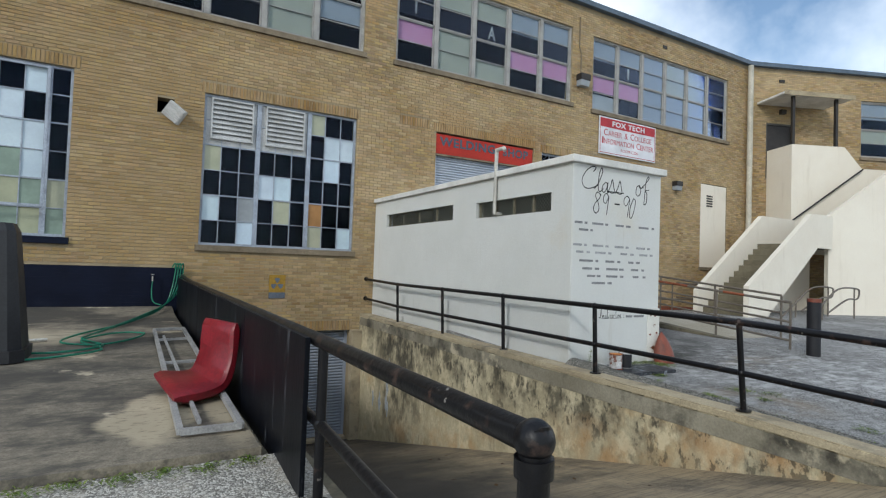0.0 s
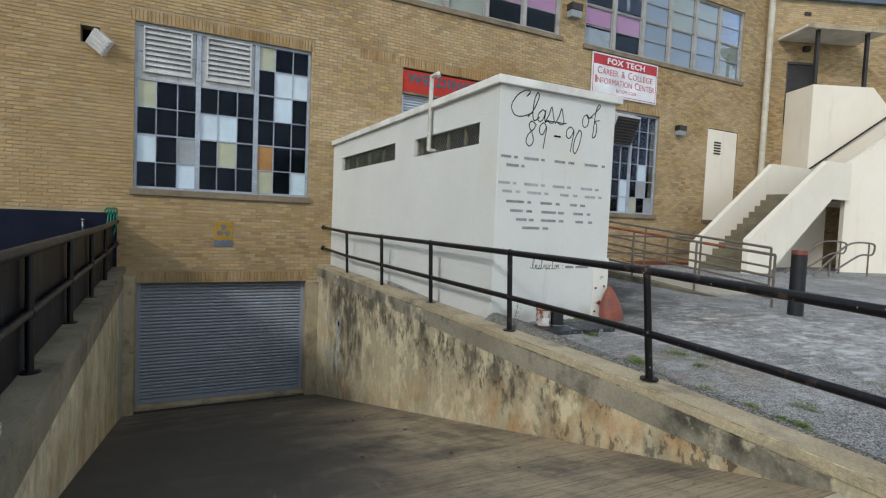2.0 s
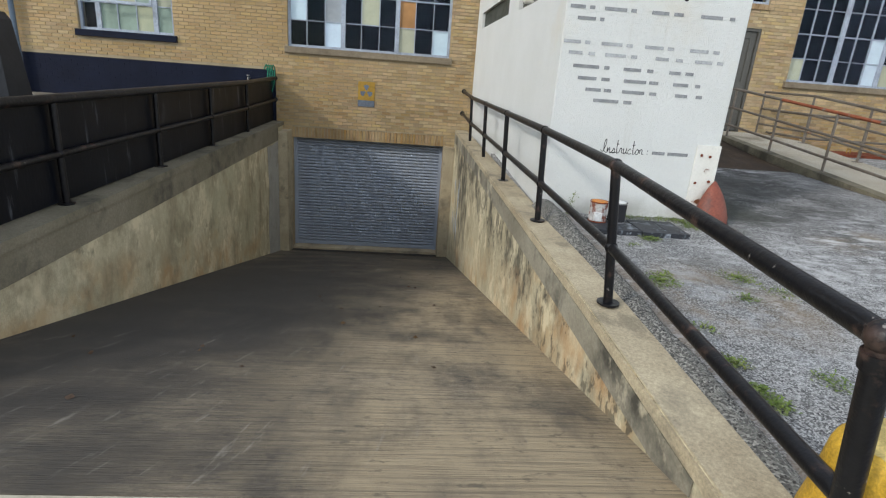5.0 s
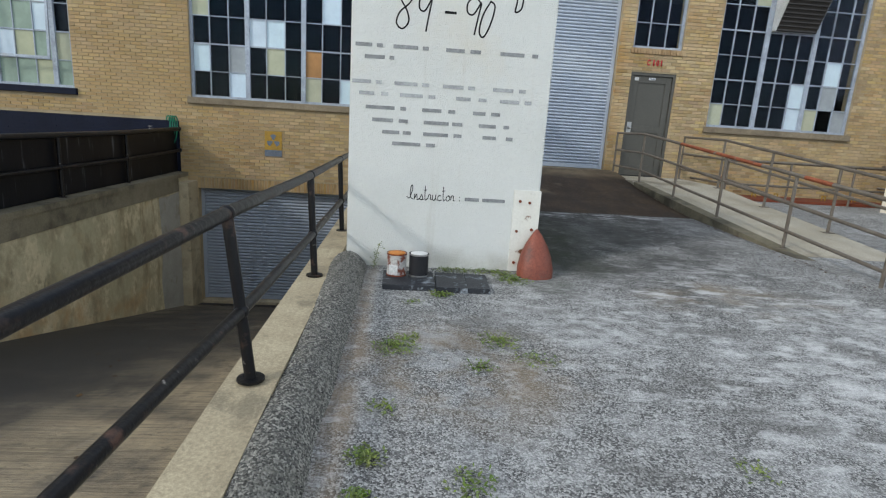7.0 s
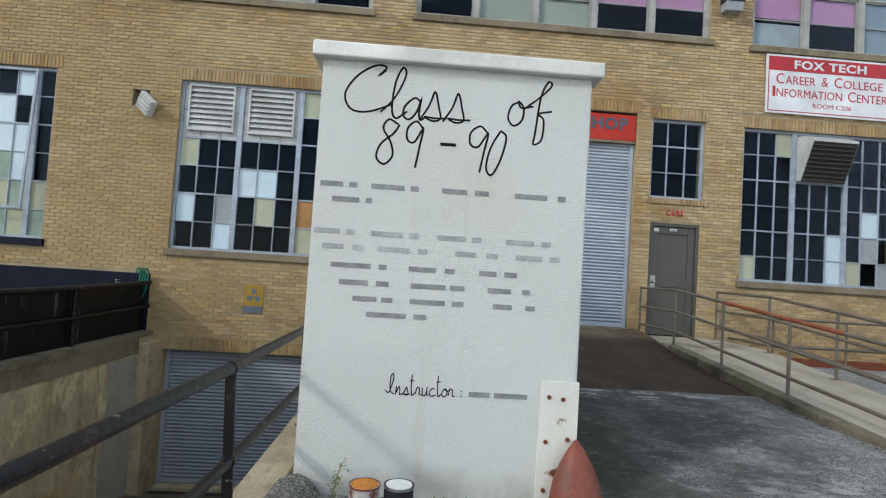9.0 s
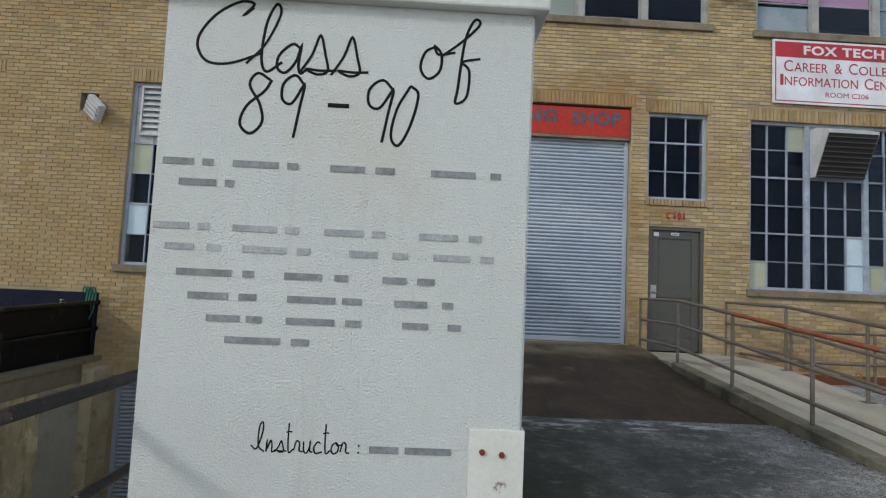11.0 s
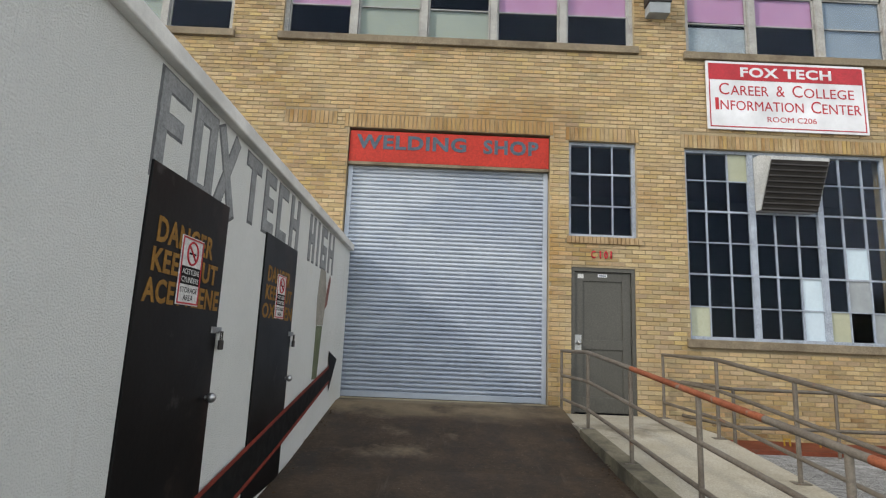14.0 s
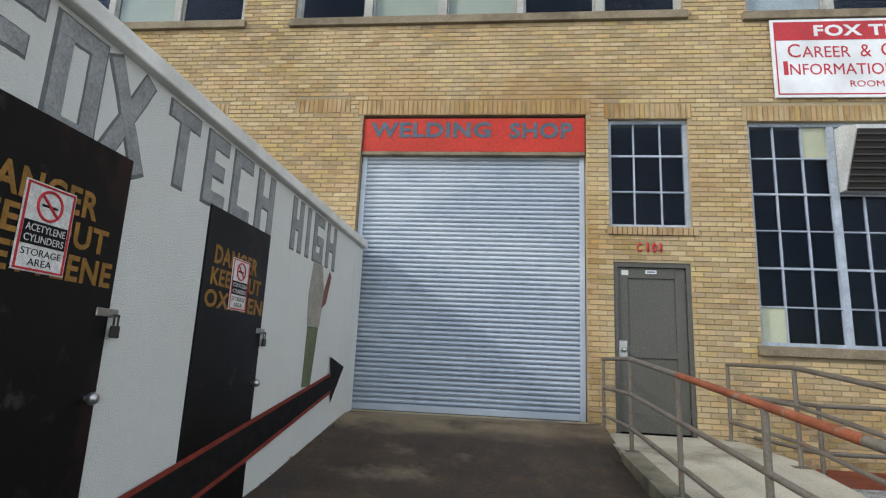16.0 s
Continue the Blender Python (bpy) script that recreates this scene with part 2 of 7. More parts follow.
BRICK_C = (0.51, 0.375, 0.19)
M = {
    "brick": material("ochre_brick", BRICK_C, 0.85, color2=(0.44, 0.305, 0.14), scale=0.7, detail=70, bump=0.35, island=0.36, stain=(0.38, 0.245, 0.10), stain_scale=0.4, stain_at=(0.56, 0.8)),
    "brick_one": material("ochre_brick_single", BRICK_C, 0.85, color2=(0.44, 0.305, 0.14), scale=0.7, detail=70, bump=0.35, random_object=0.34),
    "soldier": material("lintel_brick", (0.47, 0.32, 0.14), 0.85, color2=(0.33, 0.19, 0.06), scale=1.2, detail=70, bump=0.35, island=0.2, stain=(0.16, 0.09, 0.03), stain_scale=0.8, stain_at=(0.55, 0.8)),
    "mortar": material("mortar", (0.45, 0.36, 0.225), 0.95, scale=2, detail=120, bump=0.4),
    "navy": material("navy_painted_brick", (0.006, 0.010, 0.028), 0.6, spec=0.15, scale=2, detail=60, bump=0.25, stain=(0.02, 0.025, 0.04), stain_scale=1.1, stain_at=(0.58, 0.8)),
    "stucco": material("white_stucco", (0.73, 0.74, 0.71), 0.85, color2=(0.69, 0.70, 0.665), scale=1.2, detail=30, grain=0.97, bump=1.0, bump_scale=100, depth=0.017, stain=(0.66, 0.62, 0.52), stain_scale=0.7, stain_at=(0.6, 0.85)),
    "stair_paint": material("cream_stucco", (0.80, 0.75, 0.64), 0.85, color2=(0.76, 0.70, 0.59), scale=0.8, detail=30, grain=0.96, bump=0.3, bump_scale=50, stain=(0.6, 0.54, 0.43), stain_scale=0.5, stain_at=(0.6, 0.85)),
    "cap": material("white_roof_edge", (0.80, 0.79, 0.745), 0.7, scale=2, detail=40, grain=0.93, stain=(0.6, 0.56, 0.48), stain_scale=1.5, stain_at=(0.6, 0.8)),
    "wall_conc": material("stained_concrete_wall", (0.64, 0.565, 0.38), 0.9, color2=(0.52, 0.45, 0.29), scale=1.5, detail=22, grain=0.82, bump=0.8, stain=(0.16, 0.14, 0.10), stain_scale=1.9, stain_at=(0.6, 0.72), stretch=(1, 0.8, 0.6), depth=0.014,
                          stain2=(0.50, 0.33, 0.15), stain2_scale=0.9, stain2_at=(0.56, 0.75), stain2_stretch=(1, 1, 1.6)),
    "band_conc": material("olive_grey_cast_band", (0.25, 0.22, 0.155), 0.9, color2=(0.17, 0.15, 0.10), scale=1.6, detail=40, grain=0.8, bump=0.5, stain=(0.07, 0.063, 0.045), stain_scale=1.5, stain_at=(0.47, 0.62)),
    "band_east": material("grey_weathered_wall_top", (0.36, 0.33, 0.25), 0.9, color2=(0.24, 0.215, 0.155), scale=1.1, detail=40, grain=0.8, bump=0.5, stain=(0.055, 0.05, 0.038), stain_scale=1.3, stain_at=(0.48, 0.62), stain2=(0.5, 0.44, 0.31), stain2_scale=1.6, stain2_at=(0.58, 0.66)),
    "grey_render": material("grey_cement_render", (0.40, 0.39, 0.35), 0.9, color2=(0.33, 0.32, 0.285), scale=2, detail=30, grain=0.88, bump=0.3, stain=(0.22, 0.19, 0.13), stain_scale=1.8, stain_at=(0.56, 0.7)),
    "step": material("worn_tan_step_concrete", (0.21, 0.185, 0.125), 0.9, color2=(0.15, 0.13, 0.085), scale=2, detail=40, grain=0.8, bump=0.4, stain=(0.11, 0.095, 0.065), stain_scale=1.8, stain_at=(0.55, 0.7)),
    "stone_chip": material("grey_tan_pebble", (0.17, 0.16, 0.14), 0.8, color2=(0.10, 0.095, 0.085), scale=4, detail=60, bump=0.0, island=0.75),
    "letter_edge": material("dark_grey_letter_edge", (0.17, 0.175, 0.18), 0.8, scale=9, detail=60, bump=0.2),
    "curb_conc": material("worn_curb_concrete", (0.55, 0.465, 0.31), 0.9, color2=(0.42, 0.345, 0.225), scale=2.2, detail=60, bump=0.6, stain=(0.15, 0.13, 0.095), stain_scale=1.4, stain_at=(0.56, 0.72)),
    "ramp": material("dark_ribbed_ramp_concrete", (0.37, 0.30, 0.205), 0.8, color2=(0.27, 0.22, 0.15), scale=0.5, detail=18, grain=0.7, bump=1.0, stain=(0.085, 0.072, 0.055), stain_scale=0.33, stain_at=(0.44, 0.66), stretch=(0.8, 1.4, 1), depth=0.01, bump_scale=22,
                     bump_stretch=(0.2, 5, 1), stain2=(0.46, 0.40, 0.30), stain2_scale=2.2, stain2_at=(0.62, 0.74), stain2_stretch=(1.6, 0.22, 1)),
    "apron": material("pale_apron_concrete", (0.47, 0.43, 0.33), 0.9, color2=(0.38, 0.335, 0.24), scale=1.2, detail=30, grain=0.8, bump=0.4, stain=(0.14, 0.12, 0.09), stain_scale=1.7, stain_at=(0.57, 0.72)),
    "yard": material("stained_yard_concrete", (0.36, 0.31, 0.23), 0.9, color2=(0.2, 0.175, 0.135), scale=0.8, detail=16, grain=0.72, bump=0.5, stain=(0.075, 0.067, 0.055), stain_scale=0.6, stain_at=(0.46, 0.58),
                     stain2=(0.5, 0.43, 0.31), stain2_scale=0.9, stain2_at=(0.62, 0.65)),
    "drive": material("brown_stained_drive", (0.10, 0.064, 0.036), 0.75, color2=(0.052, 0.034, 0.021), scale=1.0, detail=20, grain=0.65, bump=0.7, stain=(0.2, 0.15, 0.095), stain_scale=0.7, stain_at=(0.6, 0.72),
                      stain2=(0.028, 0.023, 0.02), stain2_scale=1.3, stain2_at=(0.55, 0.7)),
    "asphalt": aggregate("worn_aggregate_asphalt", (0.06, 0.059, 0.057), (0.42, 0.415, 0.395), (0.47, 0.468, 0.455), scale=125, patch=0.7, at=(0.46, 0.66)),
    "pebble": aggregate("pebble_berm", (0.045, 0.045, 0.04), (0.36, 0.345, 0.30), (0.15, 0.145, 0.12), scale=115),
    "gravel": aggregate("pale_gravel", (0.16, 0.15, 0.13), (0.58, 0.56, 0.5), (0.4, 0.36, 0.29), scale=95, patch=1.1),
    "walk": material("walkway_concrete", (0.54, 0.495, 0.40), 0.9, color2=(0.44, 0.395, 0.30), scale=1.5, detail=60, bump=0.3, stain=(0.15, 0.125, 0.085), stain_scale=1.0, stain_at=(0.55, 0.72)),
    "black": material("flaking_black_paint", (0.008, 0.008, 0.010), 0.38, spec=0.3, scale=6, detail=60, bump=0.6, bump_scale=25, depth=0.006, stain=(0.05, 0.032, 0.026), stain_scale=6, stain_at=(0.58, 0.66), stain2=(0.2, 0.185, 0.17), stain2_scale=15, stain2_at=(0.655, 0.68)),
    "black_sheet": material("black_painted_sheet", (0.004, 0.0055, 0.010), 0.45, spec=0.18, scale=1.5, detail=35, bump=0.3, stain=(0.06, 0.06, 0.065), stain_scale=2.2, stain_at=(0.64, 0.75), stretch=(1, 1, 0.35)),
    "grey_pipe": material("grey_painted_pipe", (0.19, 0.165, 0.135), 0.55, color2=(0.14, 0.115, 0.09), scale=4, detail=50, bump=0.2, stain=(0.2, 0.09, 0.045), stain_scale=3, stain_at=(0.62, 0.72)),
    "rust_pipe": material("orange_rusted_pipe", (0.36, 0.11, 0.05), 0.75, color2=(0.25, 0.07, 0.03), scale=7, detail=60, bump=0.4, stain=(0.2, 0.165, 0.13), stain_scale=6, stain_at=(0.6, 0.68)),
    "shutter": material("galvanised_shutter", (0.43, 0.475, 0.55), 0.45, 0.3, color2=(0.38, 0.425, 0.50), scale=0.9, detail=30, grain=0.95, bump=0.08, stain=(0.4, 0.42, 0.45), stain_scale=0.9, stain_at=(0.55, 0.8), stretch=(1, 1, 0.4)),
    "shutter_low": material("grey_shutter", (0.30, 0.335, 0.39), 0.68, 0.0, color2=(0.26, 0.29, 0.34), scale=0.9, detail=30, grain=0.93, bump=0.08, stain=(0.2, 0.21, 0.22), stain_scale=1.2, stain_at=(0.6, 0.75)),
    "frame": material("pale_blue_grey_steel_frame", (0.47, 0.53, 0.62), 0.55, scale=4, detail=40, bump=0.15, stain=(0.32, 0.31, 0.29), stain_scale=2.5, stain_at=(0.6, 0.75)),
    "wood_frame": material("weathered_window_timber", (0.5, 0.49, 0.46), 0.7, scale=4, detail=40, bump=0.2, stain=(0.3, 0.27, 0.22), stain_scale=2.5, stain_at=(0.55, 0.75)),
    "sill": material("stone_sill", (0.31, 0.25, 0.17), 0.9, scale=2, detail=50, bump=0.4, stain=(0.1, 0.075, 0.05), stain_scale=1.6, stain_at=(0.5, 0.7)),
    "dark_glass": glass_material("window_glass", (0.82, 0.86, 0.88)),
    # near-black blue: the gloom of unlit rooms is put into the colour
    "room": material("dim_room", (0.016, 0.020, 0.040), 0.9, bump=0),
    "pane_white": material("white_painted_pane", (0.57, 0.68, 0.75), 0.3, color2=(0.48, 0.58, 0.66), scale=2.2, detail=20, grain=0.96, bump=0.05, random_object=0.08),
    "pane_cream": material("cream_frosted_pane", (0.43, 0.44, 0.31), 0.3, color2=(0.35, 0.37, 0.26), scale=2.2, detail=20, grain=0.96, bump=0.05, random_object=0.08),
    "pane_green": material("green_frosted_pane", (0.27, 0.36, 0.29), 0.3, scale=2.2, detail=20, grain=0.96, bump=0.05),
    "pane_orange": material("amber_board_pane", (0.42, 0.21, 0.07), 0.5, scale=2.2, detail=20, grain=0.96, bump=0.05),
    "pane_grey": material("dusty_grey_pane", (0.33, 0.36, 0.38), 0.3, scale=2.2, detail=20, grain=0.96, bump=0.05),
    "shade": material("beige_roller_blind", (0.60, 0.58, 0.45), 0.8, color2=(0.54, 0.53, 0.42), scale=1.5, detail=30, grain=0.95, bump=0.1),
    "shade_grey": material("grey_blind", (0.48, 0.51, 0.54), 0.8, color2=(0.42, 0.45, 0.48), scale=1.5, detail=30, grain=0.95, bump=0.1),
    "pink": material("pink_paper", (0.84, 0.42, 0.60), 0.8, color2=(0.78, 0.36, 0.54), scale=2.5, detail=12, grain=0.95, bump=0.3),
    "navy_cloth": material("navy_speckled_cloth", (0.02, 0.025, 0.05), 0.9, scale=30, detail=60, stain=(0.4, 0.4, 0.45), stain_scale=25, stain_at=(0.68, 0.7)),
    "paper": material("white_paper", (0.8, 0.8, 0.78), 0.8, scale=2, detail=30, bump=0.05),
    "red": material("faded_red_board", (0.58, 0.028, 0.01), 0.6, color2=(0.46, 0.025, 0.01), scale=1.5, detail=30, bump=0.15),
    "sign_red": material("sign_red", (0.62, 0.02, 0.035), 0.45, scale=1.5, detail=30, bump=0.0),
    "sign_white": material("sign_white", (0.78, 0.79, 0.82), 0.45, scale=1.5, detail=30, grain=0.98, bump=0.0),
    "letter_blue": material("faded_slate_blue_lettering", (0.10, 0.135, 0.18), 0.7, scale=6, detail=40, bump=0.1),
    "letter_grey": material("grey_painted_lettering", (0.36, 0.37, 0.37), 0.8, color2=(0.25, 0.26, 0.265), scale=9, detail=60, bump=0.4),
    "ink": material("black_marker_paint", (0.012, 0.012, 0.012), 0.7, spec=0.15, scale=9, detail=40, bump=0.0),
    "bar": material("grey_marker_bar", (0.34, 0.35, 0.355), 0.8, scale=9, detail=40, bump=0.0),
    "ink_faded": material("faded_grey_marker", (0.53, 0.545, 0.55), 0.8, scale=9, detail=40, bump=0.0),
    "yellow_letter": material("ochre_stencil", (0.34, 0.17, 0.03), 0.7, scale=9, detail=40, bump=0.0),
    "door_black": material("black_painted_door", (0.006, 0.0055, 0.006), 0.45, spec=0.2, scale=1.5, detail=30, bump=0.15, stain=(0.05, 0.035, 0.03), stain_scale=2, stain_at=(0.62, 0.75)),
    "door_grey": material("olive_grey_painted_steel", (0.105, 0.10, 0.085), 0.45, color2=(0.09, 0.086, 0.073), scale=1.2, detail=40, bump=0.06),
    "white_metal": material("white_enamelled_metal", (0.68, 0.69, 0.68), 0.45, scale=2, detail=40, bump=0.05, stain=(0.5, 0.48, 0.42), stain_scale=2, stain_at=(0.6, 0.8)),
    "dark_metal": material("dark_brown_metal", (0.035, 0.03, 0.027), 0.5, scale=4, detail=40, bump=0.1),
    "chrome": material("steel", (0.6, 0.6, 0.6), 0.3, 0.9, scale=4, detail=40, bump=0.05),
    "terracotta": material("red_oxide_paint_on_concrete", (0.27, 0.072, 0.04), 0.55, color2=(0.19, 0.05, 0.03), scale=4, detail=50, bump=0.5, stain=(0.12, 0.06, 0.045), stain_scale=5, stain_at=(0.6, 0.72)),
    "plate": material("white_plate_with_rust", (0.72, 0.71, 0.65), 0.6, color2=(0.66, 0.64, 0.57), scale=3, detail=50, grain=0.93, bump=0.3, stain=(0.16, 0.06, 0.025), stain_scale=6, stain_at=(0.57, 0.62)),
    "yellow": material("chipped_yellow_paint", (0.72, 0.44, 0.045), 0.65, color2=(0.66, 0.38, 0.035), scale=3, detail=30, bump=0.9, stain=(0.42, 0.3, 0.16), stain_scale=4, stain_at=(0.68, 0.72), bump_scale=9, depth=0.02),
    "yellow_top": material("paler_yellow_top", (0.78, 0.58, 0.20), 0.8, color2=(0.72, 0.53, 0.18), scale=4, detail=30, bump=0.9, stain=(0.45, 0.36, 0.2), stain_scale=4, stain_at=(0.62, 0.7), bump_scale=12, depth=0.015),
    "bollard": material("black_bollard_paint", (0.016, 0.016, 0.02), 0.6, scale=4, detail=50, bump=0.4, stain=(0.07, 0.065, 0.065), stain_scale=4, stain_at=(0.6, 0.7)),
    "slate": material("black_roof_tile", (0.028, 0.031, 0.038), 0.55, scale=5, detail=60, bump=0.5, stain=(0.22, 0.25, 0.28), stain_scale=9, stain_at=(0.58, 0.7), stain2=(0.3, 0.33, 0.36), stain2_scale=5, stain2_at=(0.6, 0.68), stain2_stretch=(1, 5, 1)),
    "vinyl": material("red_vinyl", (0.31, 0.012, 0.024), 0.4, color2=(0.2, 0.01, 0.017), scale=3, detail=30, bump=0.15, bump_scale=12),
    "alu": material("dull_aluminium", (0.62, 0.62, 0.61), 0.5, 0.3, scale=5, detail=50, bump=0.1),
    "hose": material("green_hose", (0.02, 0.28, 0.17), 0.4, scale=5, detail=50, bump=0.05),
    "bin": material("black_plastic", (0.03, 0.031, 0.035), 0.5, scale=3, detail=40, bump=0.1),
    "pvc": material("white_pvc", (0.75, 0.73, 0.66), 0.5, scale=3, detail=40, bump=0.05, stain=(0.5, 0.46, 0.38), stain_scale=4, stain_at=(0.62, 0.75)),
    "downpipe": material("cream_downpipe", (0.74, 0.7, 0.58), 0.6, scale=2, detail=40, bump=0.1),
    "fascia": material("blue_grey_fascia", (0.13, 0.18, 0.24), 0.6, scale=2, detail=40, bump=0.05),
    "mesh": material("wire_mesh", (0.19, 0.2, 0.17), 0.6, 0.3, scale=5, detail=40, bump=0.0),
    "rust_plate": material("red_rusted_plate", (0.24, 0.055, 0.022), 0.75, scale=2.5, detail=40, bump=0.3, stain=(0.1, 0.04, 0.025), stain_scale=3, stain_at=(0.58, 0.7)),
    "weed": material("weed_leaf", (0.14, 0.23, 0.035), 0.6, color2=(0.22, 0.26, 0.07), scale=9, detail=30, bump=0, island=0.3),
    "orange": material("orange_paint_spill", (0.7, 0.24, 0.02), 0.5, scale=6, detail=30, bump=0.1),
    "label_white": material("torn_white_label", (0.6, 0.58, 0.55), 0.7, scale=12, detail=60, stain=(0.16, 0.05, 0.03), stain_scale=14, stain_at=(0.5, 0.58)),
    "fallout": material("faded_yellow_plate", (0.46, 0.27, 0.03), 0.6, scale=4, detail=40, bump=0.05),
    "fallout_blue": material("faded_blue_grey_print", (0.17, 0.2, 0.25), 0.6, scale=6, detail=40, bump=0.0),
    "green_paint": material("muted_green_paint", (0.17, 0.2, 0.11), 0.8, scale=6, detail=40, bump=0.0),
    "tan_paint": material("grey_tan_paint", (0.43, 0.40, 0.34), 0.8, scale=6, detail=40, bump=0.0),
    "arrow_red": material("dull_red_line", (0.26, 0.035, 0.02), 0.7, scale=6, detail=40, bump=0.0),
    "smear": material("pale_blue_paint_smear", (0.5, 0.55, 0.58), 0.8, scale=6, detail=30),
    "dirt": material("leaf_litter", (0.12, 0.07, 0.035), 0.9, scale=8, detail=40, island=0.3),
}


def weather(m, color, scale=1.0, stretch=(1, 1, 1), at=(0.5, 0.6), amount=1.0, where=None, shift=0.0, turn=0.0, rim=(1.6, 1.0)):
    """Lay one more stain over a material: a noise of its own, if wanted only round a place (centre, radii) with a ragged rim."""
    n, l = m.node_tree.nodes, m.node_tree.links
    b = n["Principled BSDF"]
    old = b.inputs["Base Color"].links[0].from_socket
    geo = n.new("ShaderNodeNewGeometry")
    mp = n.new("ShaderNodeMapping")
    mp.inputs["Scale"].default_value, mp.inputs["Location"].default_value = stretch, (shift, shift * 1.7, shift * 0.6)
    if turn:
        mp.vector_type = "TEXTURE"
        mp.inputs["Scale"].default_value, mp.inputs["Rotation"].default_value = tuple(1 / a for a in stretch), (0, 0, radians(turn))
    l.new(geo.outputs["Position"], mp.inputs["Vector"])
    t = n.new("ShaderNodeTexNoise")
    t.inputs["Scale"].default_value, t.inputs["Detail"].default_value, t.inputs["Roughness"].default_value = scale, 7.0, 0.66
    l.new(mp.outputs["Vector"], t.inputs["Vector"])
    r = n.new("ShaderNodeMapRange")
    r.inputs[1].default_value, r.inputs[2].default_value, r.inputs[4].default_value = at[0], at[1], amount
    l.new(t.outputs["Fac"], r.inputs[0])
    fac = r.outputs[0]
    if where:
        centre, radii = where
        q = n.new("ShaderNodeMapping")
        q.inputs["Scale"].default_value = tuple(1 / a for a in radii)
        q.inputs["Location"].default_value = tuple(-c / a for c, a in zip(centre, radii))
        l.new(geo.outputs["Position"], q.inputs["Vector"])
        d = n.new("ShaderNodeVectorMath")
        d.operation = "LENGTH"
        l.new(q.outputs["Vector"], d.inputs[0])
        rag = n.new("ShaderNodeTexNoise")
        rag.inputs["Scale"].default_value, rag.inputs["Detail"].default_value = 2.2, 6.0
        l.new(geo.outputs["Position"], rag.inputs["Vector"])
        s = n.new("ShaderNodeMath")
        s.operation = "ADD"
        l.new(d.outputs["Value"], s.inputs[0])
        l.new(rag.outputs["Fac"], s.inputs[1])
        g = n.new("ShaderNodeMapRange")
        g.inputs[1].default_value, g.inputs[2].default_value = rim
        l.new(s.outputs[0], g.inputs[0])
        k = n.new("ShaderNodeMath")
        k.operation = "MULTIPLY"
        l.new(fac, k.inputs[0])
        l.new(g.outputs[0], k.inputs[1])
        fac = k.outputs[0]
    x = n.new("ShaderNodeMix")
    x.data_type = "RGBA"
    l.new(fac, x.inputs[0])
    l.new(old, x.inputs[6])
    x.inputs[7].default_value = (*color, 1)
    l.new(x.outputs[2], b.inputs["Base Color"])


# oily black dirt, tan silt, fine ribs and chalky runs on the ramp
weather(M["ramp"], (0.036, 0.032, 0.027), 0.9, (1, 1.3, 1), (0.26, 0.5), 0.92, ((1.7, 6.0, -1.0), (2.3, 6.4, 4)))
weather(M["ramp"], (0.06, 0.052, 0.043), 2.4, (1.3, 3, 1), (0.5, 0.62), 0.55)
weather(M["ramp"], (0.46, 0.36, 0.22), 1.2, (2.0, 0.8, 1), (0.36, 0.58), 0.75, ((4.3, 3.2, -0.5), (1.6, 5.0, 3)))
weather(M["ramp"], (0.07, 0.058, 0.045), 1.0, (1.3, 42, 1), (0.49, 0.57), 0.4)
weather(M["ramp"], (0.50, 0.44, 0.33), 1.0, (2.2, 36, 1), (0.60, 0.70), 0.14, shift=6.0)
weather(M["ramp"], (0.045, 0.04, 0.034), 11, (1, 1.6, 1), (0.58, 0.66), 0.5)
weather(M["ramp"], (0.58, 0.53, 0.44), 3.0, (5.0, 0.6, 1), (0.60, 0.70), 0.45, ((2.2, 2.6, -0.1), (1.8, 2.2, 2)), 4.0, -8)
weather(M["ramp"], (0.042, 0.037, 0.031), 0.8, (1, 1.2, 1), (0.22, 0.48), 0.82, ((1.6, 5.4, -0.9), (2.4, 5.0, 3)), 3.0)
weather(M["ramp"], (0.042, 0.037, 0.031), 1.1, (1, 1.2, 1), (0.3, 0.52), 0.7, ((2.9, 10.6, -2.2), (2.6, 2.6, 3)), 1.0)
weather(M["ramp"], (0.6, 0.56, 0.5), 26, (1, 1, 1), (0.72, 0.75), 0.7)
# weathered skin of the retaining walls: grey wash, black flecked growth, bare yellow patches
weather(M["wall_conc"], (0.27, 0.225, 0.135), 0.9, (1, 1, 0.7), (0.47, 0.64), 0.6)
weather(M["wall_conc"], (0.68, 0.59, 0.39), 2.6, (1, 1, 0.8), (0.54, 0.6), 0.7, shift=2.0)
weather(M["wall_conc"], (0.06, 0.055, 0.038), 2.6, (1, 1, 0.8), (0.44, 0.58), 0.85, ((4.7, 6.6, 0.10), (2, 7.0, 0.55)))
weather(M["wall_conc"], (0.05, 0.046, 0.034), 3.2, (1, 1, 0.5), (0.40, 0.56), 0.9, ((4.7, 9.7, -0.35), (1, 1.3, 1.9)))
for _y in (2.6, 4.2, 5.8, 7.4, 9.0):
    weather(M["wall_conc"], (0.42, 0.22, 0.075), 2.4, (1, 1, 0.8), (0.42, 0.6), 0.6, ((2.8, _y, 0.18 - 0.2585 * (_y - 1.42)), (4.2, 1.3, 0.34)), _y)
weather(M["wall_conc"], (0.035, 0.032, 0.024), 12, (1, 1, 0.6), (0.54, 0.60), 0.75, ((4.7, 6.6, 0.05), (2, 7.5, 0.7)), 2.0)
weather(M["wall_conc"], (0.10, 0.09, 0.065), 6.0, (1, 1, 0.6), (0.62, 0.68), 0.5, shift=5.0)
